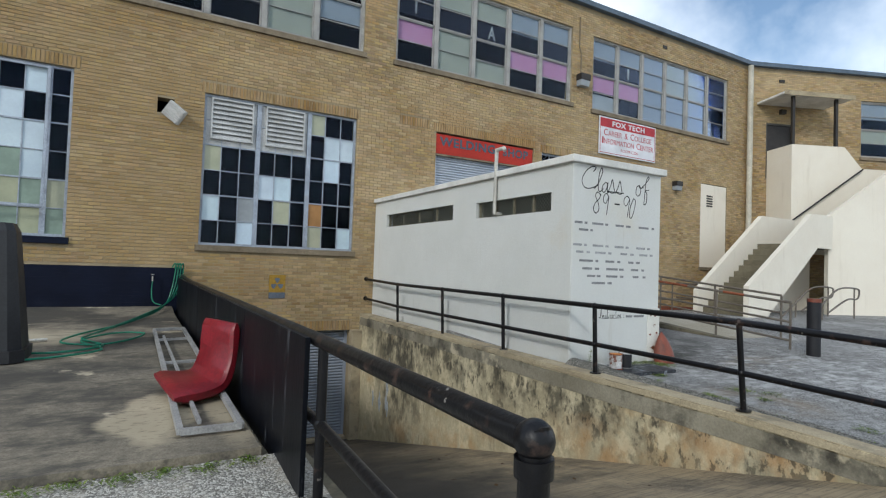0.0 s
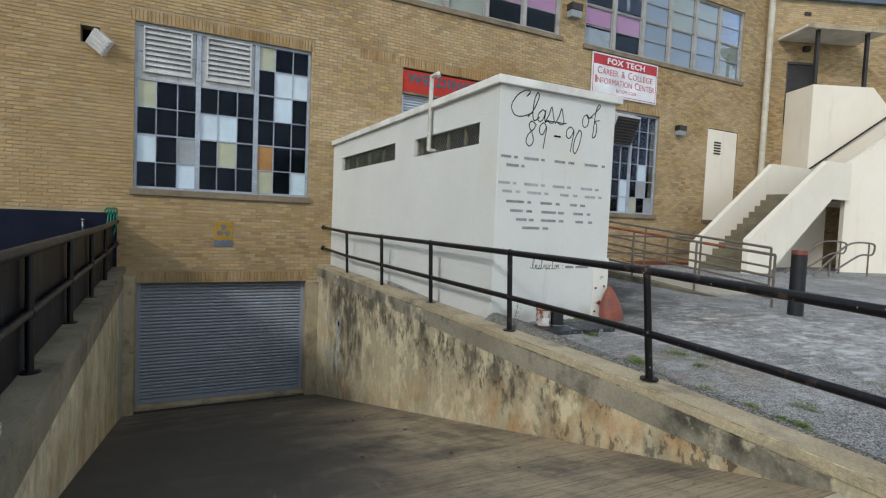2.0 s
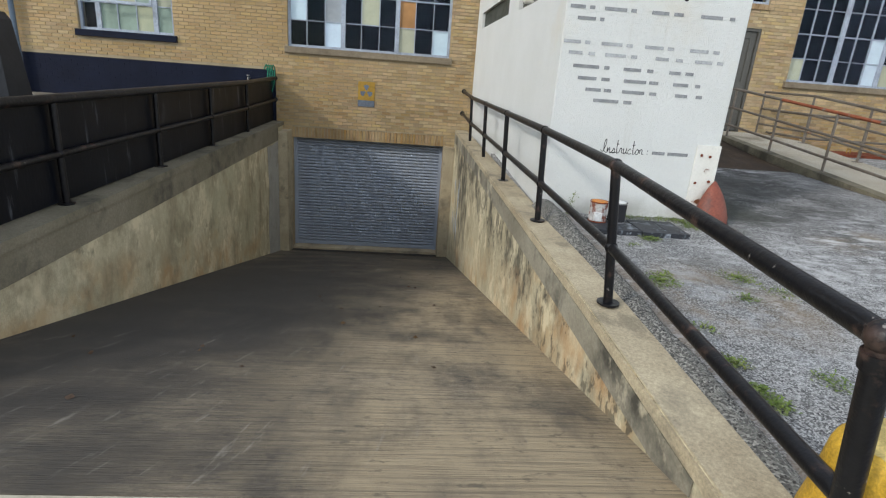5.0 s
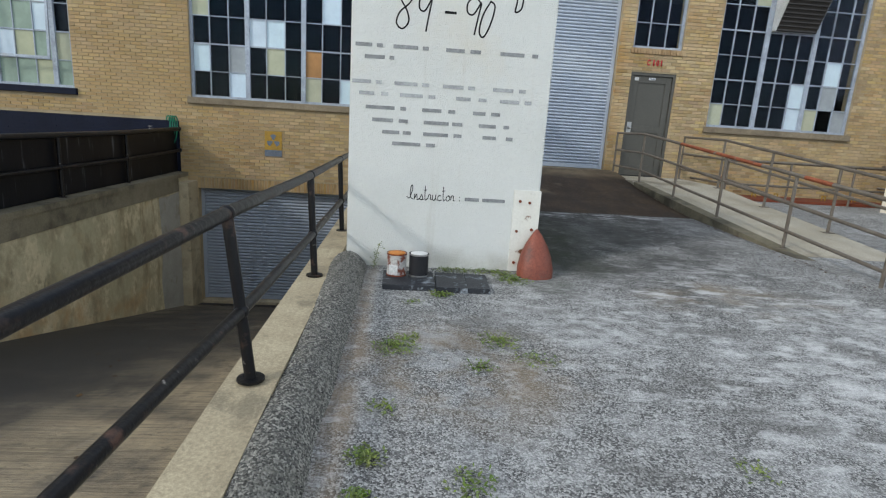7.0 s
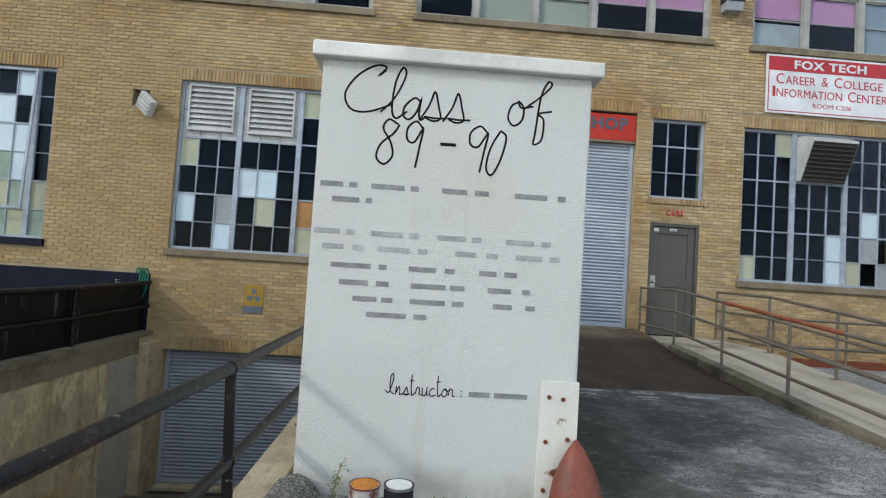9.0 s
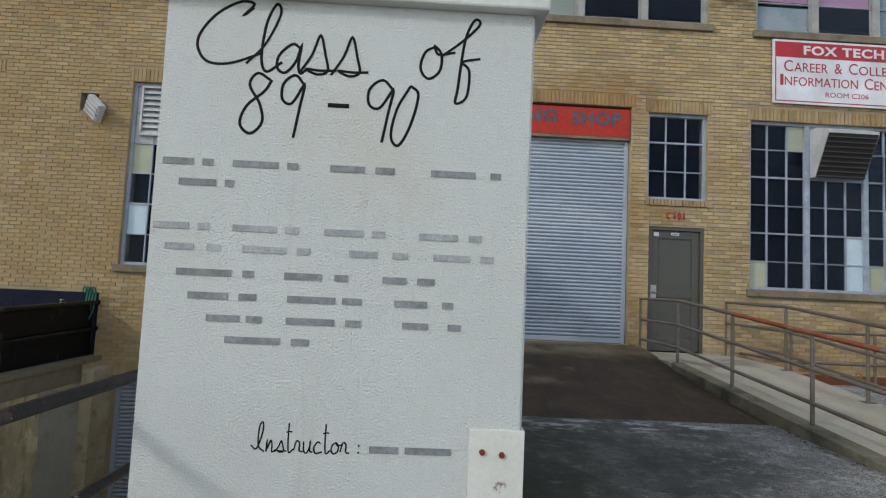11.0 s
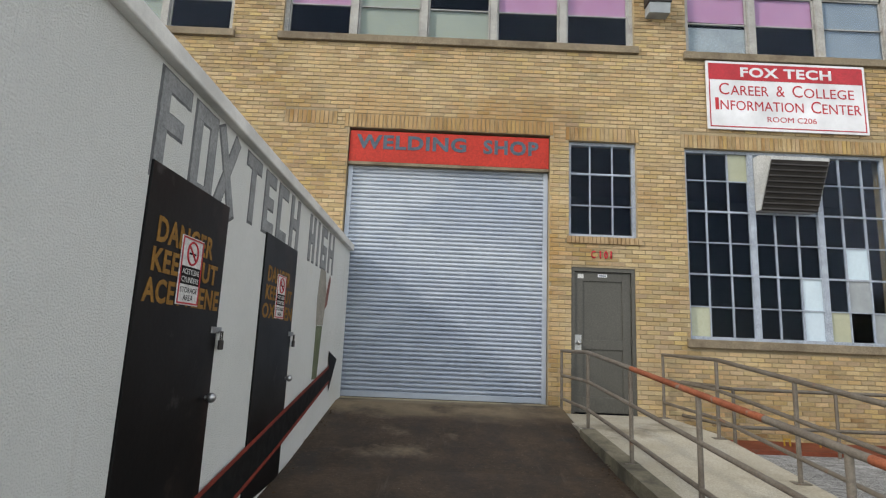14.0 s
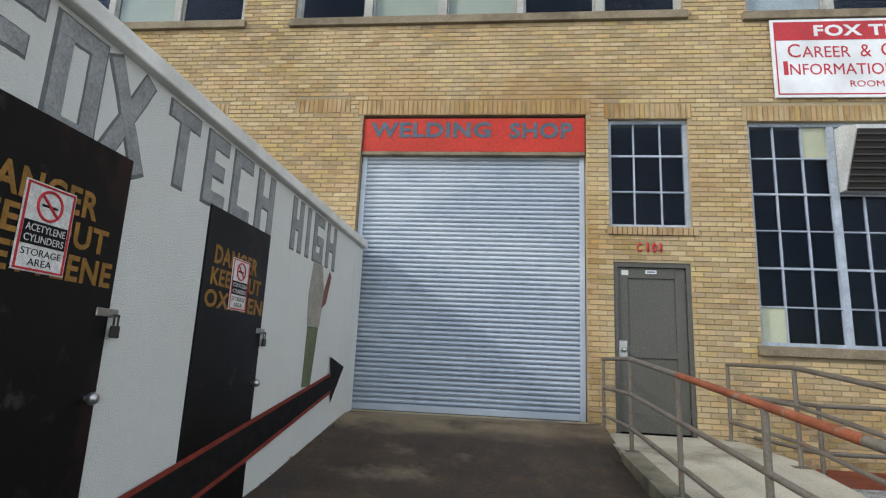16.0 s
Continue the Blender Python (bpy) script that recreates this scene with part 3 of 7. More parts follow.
weather(M["wall_conc"], (0.33, 0.31, 0.20), 0.7, (1, 1, 1), (0.44, 0.6), 0.55, ((1.0, 7, -0.8), (1.2, 5, 2.4)))
weather(M["curb_conc"], (0.10, 0.09, 0.065), 4.5, (1, 0.5, 1), (0.55, 0.66), 0.5, shift=1.0)
weather(M["wall_conc"], (0.17, 0.14, 0.085), 2.2, (1, 1, 0.7), (0.50, 0.64), 0.6, ((1.0, 6.5, -0.7), (1.2, 6.5, 2.5)), 8.0)
weather(M["wall_conc"], (0.20, 0.145, 0.075), 4.5, (1, 1, 0.25), (0.52, 0.64), 0.7, ((1.0, 10.0, -0.7), (0.6, 1.2, 1.8)), 3.0)
# yard slab: dark grime, sandy patches left bare
weather(M["yard"], (0.06, 0.056, 0.048), 1.6, (1, 1.6, 1), (0.5, 0.62), 0.75, shift=3.0)
weather(M["yard"], (0.46, 0.39, 0.27), 1.1, (1, 1, 1), (0.1, 0.2), 0.85, ((0.12, 4.25, 0.36), (0.42, 0.9, 2)), rim=(1.22, 1.06))
weather(M["yard"], (0.44, 0.37, 0.25), 2.0, (1, 1, 1), (0.3, 0.5), 0.7, ((0.62, 4.6, 0.36), (0.22, 2.0, 2)), rim=(1.3, 1.0))
weather(M["yard"], (0.05, 0.047, 0.04), 9.0, (1, 2.2, 1), (0.54, 0.64), 0.5, shift=2.0)
weather(M["yard"], (0.50, 0.43, 0.31), 0.9, (1, 1, 1), (0.3, 0.45), 0.8, ((-1.6, 8.6, 0.36), (1.6, 0.8, 2)), 6.0)
weather(M["apron"], (0.09, 0.08, 0.062), 5.0, (1, 1, 1), (0.6, 0.68), 0.65)
weather(M["apron"], (0.55, 0.50, 0.39), 2.0, (1, 1, 1), (0.52, 0.62), 0.5, shift=2.0)
# darker paving before the shop, moss by the shed, chalky wear at the joint
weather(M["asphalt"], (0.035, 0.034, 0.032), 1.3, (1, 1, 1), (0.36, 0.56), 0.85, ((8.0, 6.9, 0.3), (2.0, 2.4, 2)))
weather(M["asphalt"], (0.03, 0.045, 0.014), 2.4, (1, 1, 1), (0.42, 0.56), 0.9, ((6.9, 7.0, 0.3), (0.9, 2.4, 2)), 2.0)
weather(M["asphalt"], (0.46, 0.46, 0.45), 3.0, (1, 2.5, 1), (0.52, 0.6), 0.7, ((8.2, 8.1, 0.35), (1.3, 0.3, 1)), 3.0)
weather(M["asphalt"], (0.20, 0.15, 0.095), 1.6, (1, 1, 1), (0.42, 0.56), 0.7, ((5.9, 3.2, 0.18), (0.75, 0.75, 1)), 7.0)
weather(M["asphalt"], (0.20, 0.15, 0.10), 2.2, (1, 1, 1), (0.36, 0.56), 0.75, ((5.24, 2.6, 0.18), (0.10, 3.4, 1)), 2.0)
weather(M["asphalt"], (0.22, 0.17, 0.11), 1.4, (1, 2, 1), (0.42, 0.6), 0.7, ((8.4, 4.6, 0.25), (0.9, 0.5, 1)), 1.0)
weather(M["asphalt"], (0.36, 0.365, 0.36), 9.0, (1, 1, 1), (0.40, 0.6), 0.5, ((5.74, 3.5, 0.18), (0.26, 0.42, 1)), 5.0, rim=(1.25, 1.1))
weather(M["asphalt"], (0.10, 0.096, 0.088), 1.5, (1, 2.2, 1), (0.54, 0.62), 0.45, shift=9.0)
weather(M["asphalt"], (0.60, 0.595, 0.58), 4.0, (1, 2.0, 1), (0.50, 0.66), 0.75, ((8.9, 3.7, 0.25), (3.0, 2.4, 2)), 4.0)
weather(M["asphalt"], (0.58, 0.575, 0.56), 7.0, (1, 1.6, 1), (0.56, 0.66), 0.35, shift=6.0)
weather(M["asphalt"], (0.045, 0.044, 0.042), 30, (1, 1.5, 1), (0.54, 0.66), 0.4)
weather(M["drive"], (0.26, 0.21, 0.15), 34, (1, 1, 1), (0.62, 0.68), 0.5)
weather(M["drive"], (0.03, 0.022, 0.016), 2.4, (1, 0.6, 1), (0.46, 0.6), 0.6, shift=1.5)
# asphalt darkened once more before the shop and beside the shed
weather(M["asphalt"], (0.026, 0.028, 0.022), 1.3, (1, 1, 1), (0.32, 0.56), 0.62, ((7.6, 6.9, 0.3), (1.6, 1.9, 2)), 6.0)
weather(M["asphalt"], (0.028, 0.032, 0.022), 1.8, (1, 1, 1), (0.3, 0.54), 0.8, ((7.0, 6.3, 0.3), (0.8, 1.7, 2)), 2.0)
weather(M["asphalt"], (0.46, 0.46, 0.45), 3.0, (1, 2.5, 1), (0.50, 0.58), 0.6, ((8.4, 8.05, 0.35), (1.3, 0.26, 1)), 3.0)
weather(M["drive"], (0.27, 0.20, 0.12), 1.5, (1, 1, 1), (0.3, 0.55), 0.75, ((8.2, 11.6, 0.8), (2.4, 0.75, 2)))
weather(M["drive"], (0.15, 0.12, 0.085), 1.6, (5, 0.5, 1), (0.6, 0.7), 0.35, shift=4.0)
# rusty brown wash on the brick round the shop door, pale worn bricks above
for _b in ("brick", "brick_one", "soldier"):
    weather(M[_b], (0.30, 0.165, 0.055), 1.3, (1, 1, 0.6), (0.4, 0.62), 0.7, ((6.45, 11.95, 4.7), (1.0, 2, 1.6)))
    weather(M[_b], (0.30, 0.165, 0.055), 1.5, (1, 1, 0.7), (0.38, 0.60), 0.75, ((8.1, 11.95, 5.2), (2.6, 2, 0.6)), 3.0)
    weather(M[_b], (0.36, 0.19, 0.05), 1.6, (1, 1, 0.5), (0.36, 0.58), 0.65, ((9.65, 11.9, 2.6), (0.4, 2, 2.6)))
    weather(M[_b], (0.60, 0.475, 0.285), 0.5, (1, 1, 1.4), (0.42, 0.7), 0.45, shift=8.0)
# brick and lintels browner and darker towards the facade's west end
for _b in ("brick", "soldier"):
    weather(M[_b], (0.30, 0.20, 0.085), 0.8, (1, 1, 1), (0.26, 0.6), 0.6, ((-2.0, 11.95, 3.5), (7.5, 2, 6.5)), 5.0)
weather(M["soldier"], (0.15, 0.085, 0.03), 2.0, (6, 6, 0.8), (0.5, 0.62), 0.6, shift=1.0)
# thin grime runs on the white shed and stair, end wall darker at its foot
weather(M["stucco"], (0.50, 0.47, 0.40), 1.6, (3.0, 3.0, 0.25), (0.60, 0.75), 0.4)
weather(M["stucco"], (0.36, 0.34, 0.27), 3.0, (1, 1, 1), (0.3, 0.55), 0.5, ((5.9, 5.2, 0.2), (1.4, 0.5, 0.22)))
weather(M["stair_paint"], (0.56, 0.50, 0.40), 1.2, (2.5, 2.5, 0.3), (0.58, 0.74), 0.45)
weather(M["door_black"], (0.085, 0.078, 0.08), 3.0, (1, 1, 1), (0.64, 0.72), 0.4)
weather(M["door_black"], (0.06, 0.03, 0.022), 1.4, (1, 1, 0.6), (0.55, 0.72), 0.5, shift=3.0)
weather(M["black_sheet"], (0.15, 0.16, 0.18), 3.0, (2, 2.2, 0.3), (0.60, 0.70), 0.6)
weather(M["terracotta"], (0.09, 0.05, 0.04), 3.5, (1, 1, 0.6), (0.5, 0.62), 0.7)
weather(M["black"], (0.16, 0.085, 0.06), 3.2, (1, 1, 1), (0.64, 0.70), 0.5, shift=2.0)
# galvanising worn in broad bands
weather(M["shutter"], (0.52, 0.555, 0.60), 1.0, (0.6, 1, 1.6), (0.48, 0.62), 0.6, shift=2.0)
weather(M["shutter"], (0.27, 0.30, 0.36), 1.4, (0.5, 1, 3.0), (0.58, 0.7), 0.5, shift=5.0)
weather(M["shutter_low"], (0.25, 0.25, 0.25), 1.5, (1, 1, 3.0), (0.55, 0.68), 0.5)


# ---- mesh helpers ----
def box(bm, x0, x1, y0, y1, z0, z1, bevel=0.0):
    r = bmesh.ops.create_cube(bm, size=1.0, matrix=Matrix.Translation(((x0 + x1) / 2, (y0 + y1) / 2, (z0 + z1) / 2)) @ Matrix.Diagonal((abs(x1 - x0), abs(y1 - y0), abs(z1 - z0), 1)))
    if bevel:
        es = list({e for v in r["verts"] for e in v.link_edges})
        bmesh.ops.bevel(bm, geom=es, offset=bevel, segments=2, affect="EDGES", profile=0.5)
    return r["verts"]


def boxm(*a, bevel=0.0):
    bm = bmesh.new()
    box(bm, *a, bevel=bevel)
    return bm


def cyl(bm, c, r, h, n=16, axis="z", r2=None):
    rot = {"z": Matrix(), "x": Matrix.Rotation(math.pi / 2, 4, "Y"), "y": Matrix.Rotation(-math.pi / 2, 4, "X")}[axis]
    return bmesh.ops.create_cone(bm, cap_ends=True, segments=n, radius1=r, radius2=r if r2 is None else r2, depth=h, matrix=Matrix.Translation(c) @ rot)["verts"]


def tube(bm, pts, r, n=10, ball=True):
    """A round pipe swept along a line of points in one piece, mitred at the bends."""
    pts = [Vector(p) for p in pts]
    k = len(pts)
    dirs = [(pts[i + 1] - pts[i]).normalized() for i in range(k - 1)]
    side = dirs[0].orthogonal().normalized()
    rings = []
    for i, p in enumerate(pts):
        a, b = dirs[max(i - 1, 0)], dirs[min(i, k - 2)]
        t = (a + b).normalized() if (a + b).length > 1e-4 else a
        if i:
            side = (side - b * side.dot(b)).normalized() if (side - b * side.dot(b)).length > 1e-4 else b.orthogonal().normalized()
        up = b.cross(side)
        cosa = max(b.dot(t), 0.3)
        ring = []
        for q in range(n):
            w = 2 * math.pi * q / n
            o = (side * math.cos(w) + up * math.sin(w)) * r
            o -= b * (o.dot(t) / cosa)
            ring.append(bm.verts.new(p + o))
        rings.append(ring)
    for a, b in zip(rings, rings[1:]):
        for q in range(n):
            bm.faces.new((a[q], a[(q + 1) % n], b[(q + 1) % n], b[q]))
    bm.faces.new(rings[0][::-1])
    bm.faces.new(rings[-1])


def smooth_line(pts, k=6):
    """A smooth line through the points."""
    pts = [Vector(p) for p in pts]
    p = [pts[0] * 2 - pts[1]] + pts + [pts[-1] * 2 - pts[-2]]
    out = []
    for i in range(1, len(p) - 2):
        for j in range(k):
            t = j / k
            out.append(0.5 * (2 * p[i] + (p[i + 1] - p[i - 1]) * t + (2 * p[i - 1] - 5 * p[i] + 4 * p[i + 1] - p[i + 2]) * t * t + (3 * p[i] - p[i - 1] - 3 * p[i + 1] + p[i + 2]) * t ** 3))
    return out + [pts[-1]]


def prism(bm, outline, axis, a, b):
    """An outline in a plane pushed from a to b along an axis. axis y: outline in x, z; x: in y, z; z: in x, y."""
    put = {"y": lambda u, v, w: (u, w, v), "x": lambda u, v, w: (w, u, v), "z": lambda u, v, w: (u, v, w)}[axis]
    lo = [bm.verts.new(put(u, v, a)) for u, v in outline]
    hi = [bm.verts.new(put(u, v, b)) for u, v in outline]
    fs = [bm.faces.new(lo), bm.faces.new(hi)]
    for i in range(len(outline)):
        j = (i + 1) % len(outline)
        fs.append(bm.faces.new((lo[i], lo[j], hi[j], hi[i])))
    bmesh.ops.recalc_face_normals(bm, faces=fs)


def prismm(*a):
    bm = bmesh.new()
    prism(bm, *a)
    return bm


def mesh_object(name, bm, mat, smooth=False):
    me = bpy.data.meshes.new(name)
    bm.to_mesh(me)
    bm.free()
    me.materials.append(M[mat])
    if smooth:
        me.polygons.foreach_set("use_smooth", [True] * len(me.polygons))
        me.set_sharp_from_angle(angle=radians(40))
    return new(name, me)


def thing(name, at, label, category, group="", kind=""):
    ob = new(name)
    ob.location = at
    ob.empty_display_size = 0.1
    return tagged(ob, label, category, group, kind)


def part(name, bm, mat, parent, label="", smooth=False, kind=""):
    """One mesh, given in world coordinates, under a thing or a part."""
    ob = mesh_object(name, bm, mat, smooth)
    ob.parent = parent
    if parent.parent is None:
        ob.matrix_parent_inverse = Matrix.Translation(-parent.location)
    return tagged(ob, label, kind=kind)


def single(name, bm, mat, label, category, kind="", group="", smooth=False):
    """A thing of one mesh, whose origin lies at the foot of its middle."""
    vs = [v.co for v in bm.verts]
    c = Vector(((min(v.x for v in vs) + max(v.x for v in vs)) / 2, (min(v.y for v in vs) + max(v.y for v in vs)) / 2, min(v.z for v in vs)))
    bmesh.ops.translate(bm, verts=bm.verts, vec=-c)
    ob = mesh_object(name, bm, mat, smooth)
    ob.location = c
    return tagged(ob, label, category, group, kind)


def structure(name, bm, mat, label, category):
    ob = mesh_object(name, bm, mat)
    return tagged(ob, label, category, kind="structure")


def text_mesh(body, size, m, extrude=0.002, spacing=1.0, shear=0.0, align="LEFT", bold=0.0):
    """Words in the built-in font as a bmesh, set at the pose m (x along the line, y up the letters)."""
    cu = bpy.data.curves.new("words", "FONT")
    cu.body, cu.size, cu.extrude, cu.space_character, cu.shear, cu.align_x = body, size, extrude, spacing, shear, align
    cu.resolution_u = 3
    cu.offset = bold
    ob = bpy.data.objects.new("words", cu)
    scene.collection.objects.link(ob)
    me = bpy.data.meshes.new_from_object(ob.evaluated_get(bpy.context.evaluated_depsgraph_get()))
    bm = bmesh.new()
    bm.from_mesh(me)
    bm.transform(m)
    bpy.data.objects.remove(ob)
    bpy.data.curves.remove(cu)
    bpy.data.meshes.remove(me)
    return bm


def fit_text(body, x0, x1, z0, z1, m, extrude=0.002, bold=0.0):
    """Words stretched to fill a rectangle in the plane of the pose m."""
    bm = text_mesh(body, 1.0, Matrix(), 0.0, spacing=1.0 + bold * 3, bold=bold)
    xs, ys = [v.co.x for v in bm.verts], [v.co.y for v in bm.verts]
    sx, sy = (x1 - x0) / (max(xs) - min(xs)), (z1 - z0) / (max(ys) - min(ys))
    mx, my = min(xs), min(ys)
    for v in bm.verts:
        v.co = Vector((x0 + (v.co.x - mx) * sx, z0 + (v.co.y - my) * sy, 0))
    r = bmesh.ops.extrude_face_region(bm, geom=bm.faces[:])
    bmesh.ops.translate(bm, verts=[g for g in r["geom"] if isinstance(g, bmesh.types.BMVert)], vec=(0, 0, extrude))
    bm.transform(m)
    return bm


def lettering(bm, mat, parent):
    """Each letter of a word as a part of its own."""
    left = set(bm.verts)
    while left:
        todo, isle = [left.pop()], []
        while todo:
            v = todo.pop()
            isle.append(v)
            for e in v.link_edges:
                w = e.other_vert(v)
                if w in left:
                    left.remove(w)
                    todo.append(w)
        one = bmesh.new()
        new_v = {v: one.verts.new(v.co) for v in isle}
        for f in {f for v in isle for f in v.link_faces}:
            one.faces.new([new_v[v] for v in f.verts])
        part("letter", one, mat, parent)
    bm.free()


SOUTH = Matrix(((1, 0, 0, 0), (0, 0, -1, 0), (0, 1, 0, 0), (0, 0, 0, 1)))  # x along x, up z, facing -y
EAST = Matrix(((0, 0, 1, 0), (1, 0, 0, 0), (0, 1, 0, 0), (0, 0, 0, 1)))    # x along y, up z, facing +x


def on_south(y):
    return Matrix.Translation((0, y, 0)) @ SOUTH


def on_east(x):
    return Matrix.Translation((x, 0, 0)) @ EAST

# ---- the setting ----
F = 11.95          # the facade's plane
BEND = 20.2        # where the wing turns off
ROOF = 9.60
WING = pose(BEND, F, 0, 0, 0, -22.5)   # along the wing: x; outwards: -y


def ramp_z(y):
    return 0.10 - 0.2585 * (max(y, 1.42) - 1.42)


# openings of the facade: x0, x1, z0, z1
W1, W2, W3, W4 = (-2.96, -1.13, 1.80, 4.96), (1.12, 4.45, 1.78, 4.93), (10.10, 11.17, 3.35, 4.90), (11.94, 15.17, 1.85, 4.86)
U1, U2, U3, U4 = (-8.2, -2.1, 6.55, 8.85), (-1.25, 4.55, 6.55, 8.85), (5.38, 11.17, 6.55, 8.85), (12.03, 18.92, 6.50, 8.80)
GARAGE, WELD, DOOR, WHITE_DOOR = (1.19, 4.46, -2.75, -0.06), (6.60, 9.80, 0.60, 4.97), (10.14, 11.12, 0.60, 2.87), (17.42, 18.95, 1.80, 4.80)
HOLE = (0.26, 0.56, 4.38, 4.68)
OPEN = [W1, W2, W3, W4, U1, U2, U3, U4, GARAGE, WELD, DOOR, WHITE_DOOR, HOLE]
SOLDIER = [(-3.06, -1.03, 4.96), (1.06, 4.51, 4.93), (10.05, 11.22, 4.90), (11.88, 15.23, 4.86), (6.52, 9.86, 4.97), (1.19, 4.46, -0.06), (5.56, 6.40, 5.00)]


def wall_with_openings(x0, x1, z0, z1, openings, y=0.012, thick=0.3):
    """A solid wall in x and z with openings through it; its face stands at y."""
    xs = sorted({x0, x1, *(min(max(v, x0), x1) for o in openings for v in o[:2])})
    zs = sorted({z0, z1, *(min(max(v, z0), z1) for o in openings for v in o[2:])})
    solid = {}
    for i in range(len(xs) - 1):
        for j in range(len(zs) - 1):
            cx, cz = (xs[i] + xs[i + 1]) / 2, (zs[j] + zs[j + 1]) / 2
            solid[i, j] = not any(o[0] < cx < o[1] and o[2] < cz < o[3] for o in openings)
    bm = bmesh.new()
    cache = {}

    def v(i, j, k):
        key = (i, j, k)
        if key not in cache:
            cache[key] = bm.verts.new((xs[i], y + k * thick, zs[j]))
        return cache[key]
    for (i, j), s in solid.items():
        if not s:
            continue
        bm.faces.new((v(i, j, 0), v(i + 1, j, 0), v(i + 1, j + 1, 0), v(i, j + 1, 0)))
        bm.faces.new((v(i, j, 1), v(i, j + 1, 1), v(i + 1, j + 1, 1), v(i + 1, j, 1)))
        for di, dj, a, b in ((-1, 0, (0, 0), (0, 1)), (1, 0, (1, 1), (1, 0)), (0, -1, (1, 0), (0, 0)), (0, 1, (0, 1), (1, 1))):
            if not solid.get((i + di, j + dj), False):
                p, q = (i + a[0], j + a[1]), (i + b[0], j + b[1])
                bm.faces.new((v(*p, 0), v(*q, 0), v(*q, 1), v(*p, 1)))
    bmesh.ops.recalc_face_normals(bm, faces=bm.faces)
    return bm


def brick_rows(x0, x1, z0, z1, openings, course=0.0677, length=0.205, joint=0.010, rng=None):
    """The bricks of a running bond as (x0, x1, z0, z1, proud), cut at the openings."""
    rng = rng or random.Random(4)
    out = []
    rows = int((z1 - z0) / course)
    for r in range(rows):
        za, zb = z0 + r * course, z0 + (r + 1) * course - joint
        cuts = sorted([(o[0], o[1]) for o in openings if o[2] < zb and o[3] > za + 0.012])
        free, at = [], x0
        for a, b in cuts:
            if a > at:
                free.append((at, a))
            at = max(at, b)
        if at < x1:
            free.append((at, x1))
        shift = (r % 2) * length / 2 + rng.uniform(-0.012, 0.012)
        for a, b in free:
            k = math.floor((a - x0 - shift) / length)
            x = x0 + shift + k * length
            while x < b:
                p, q = max(x, a), min(x + length - joint, b)
                if q - p > 0.03:
                    out.append((p, q, za, zb, rng.uniform(-0.0025, 0.0025)))
                x += length
    return out


def brick_stuff(name, bricks, mat, parent, place=Matrix(), y=0.0):
    """Many bricks joined into one mesh, each an island of its own with a front and four sides."""
    b = np.array(bricks)
    n = len(b)
    yf, yb = y + b[:, 4] - 0.002, np.full(n, y + 0.016)
    v = np.zeros((n, 8, 3))
    e = 0.003
    for k, (ix, iz) in enumerate(((0, 2), (1, 2), (1, 3), (0, 3))):
        sx, sz = (e if ix == 0 else -e), (e if iz == 2 else -e)
        v[:, k] = np.stack([b[:, ix] + sx, yf, b[:, iz] + sz], 1)
        v[:, k + 4] = np.stack([b[:, ix], yb, b[:, iz]], 1)
    faces = []
    for i in range(n):
        o = i * 8
        faces += [(o, o + 1, o + 2, o + 3), (o + 1, o, o + 4, o + 5), (o + 2, o + 1, o + 5, o + 6), (o + 3, o + 2, o + 6, o + 7), (o, o + 3, o + 7, o + 4)]
    me = bpy.data.meshes.new(name)
    me.from_pydata(v.reshape(-1, 3).tolist(), [], faces)
    me.transform(place)
    me.materials.append(M[mat])
    ob = new(name, me)
    ob.parent = parent
    return tagged(ob, kind="stuff")


# facade
facade = structure("wall_north", wall_with_openings(-14, BEND, -3.2, ROOF, OPEN, y=F + 0.007), "mortar", "long ochre brick school facade with steel windows and brick lintels", "wall")
NAVY_TOP, NAVY_END = 1.30, 0.86
soldiers = [(s[0], s[1], s[2], s[2] + 0.235) for s in SOLDIER]
sills = [(o[0] - 0.06, o[1] + 0.06, o[2] - 0.13, o[2]) for o in (W1, W2, W4, U1, U2, U3, U4)] + [(W3[0] - 0.03, W3[1] + 0.06, W3[2] - 0.11, W3[2])]
rng = random.Random(11)
rest = brick_rows(-8.5, BEND, -3.19, ROOF - 0.1, OPEN + soldiers + sills + [(-8.5, NAVY_END, 0.2, NAVY_TOP)], rng=rng)
navy_bricks = brick_rows(-8.5, NAVY_END, 0.203, NAVY_TOP, [], rng=rng)
# the bricks beside the shop door, its lintel and the grey door stand as pieces of their own
near = [b for b in rest if (9.80 <= b[0] and b[1] <= 10.145 and b[2] > 0.7 and b[3] < 4.9) or (11.1 < b[0] and b[1] < 11.95 and 0.7 < b[2] and b[3] < 3.2)][:300]
near_set = set(near)
brick_stuff("brick_field", [b for b in rest if b not in near_set], "brick", facade, y=F)
brick_stuff("navy_brick_band", navy_bricks, "navy", facade, y=F)
part("painted_joint", boxm(-8.5, NAVY_END, F + 0.001, F + 0.0065, 0.2, NAVY_TOP - 0.01), "navy", facade)
_shared = {}
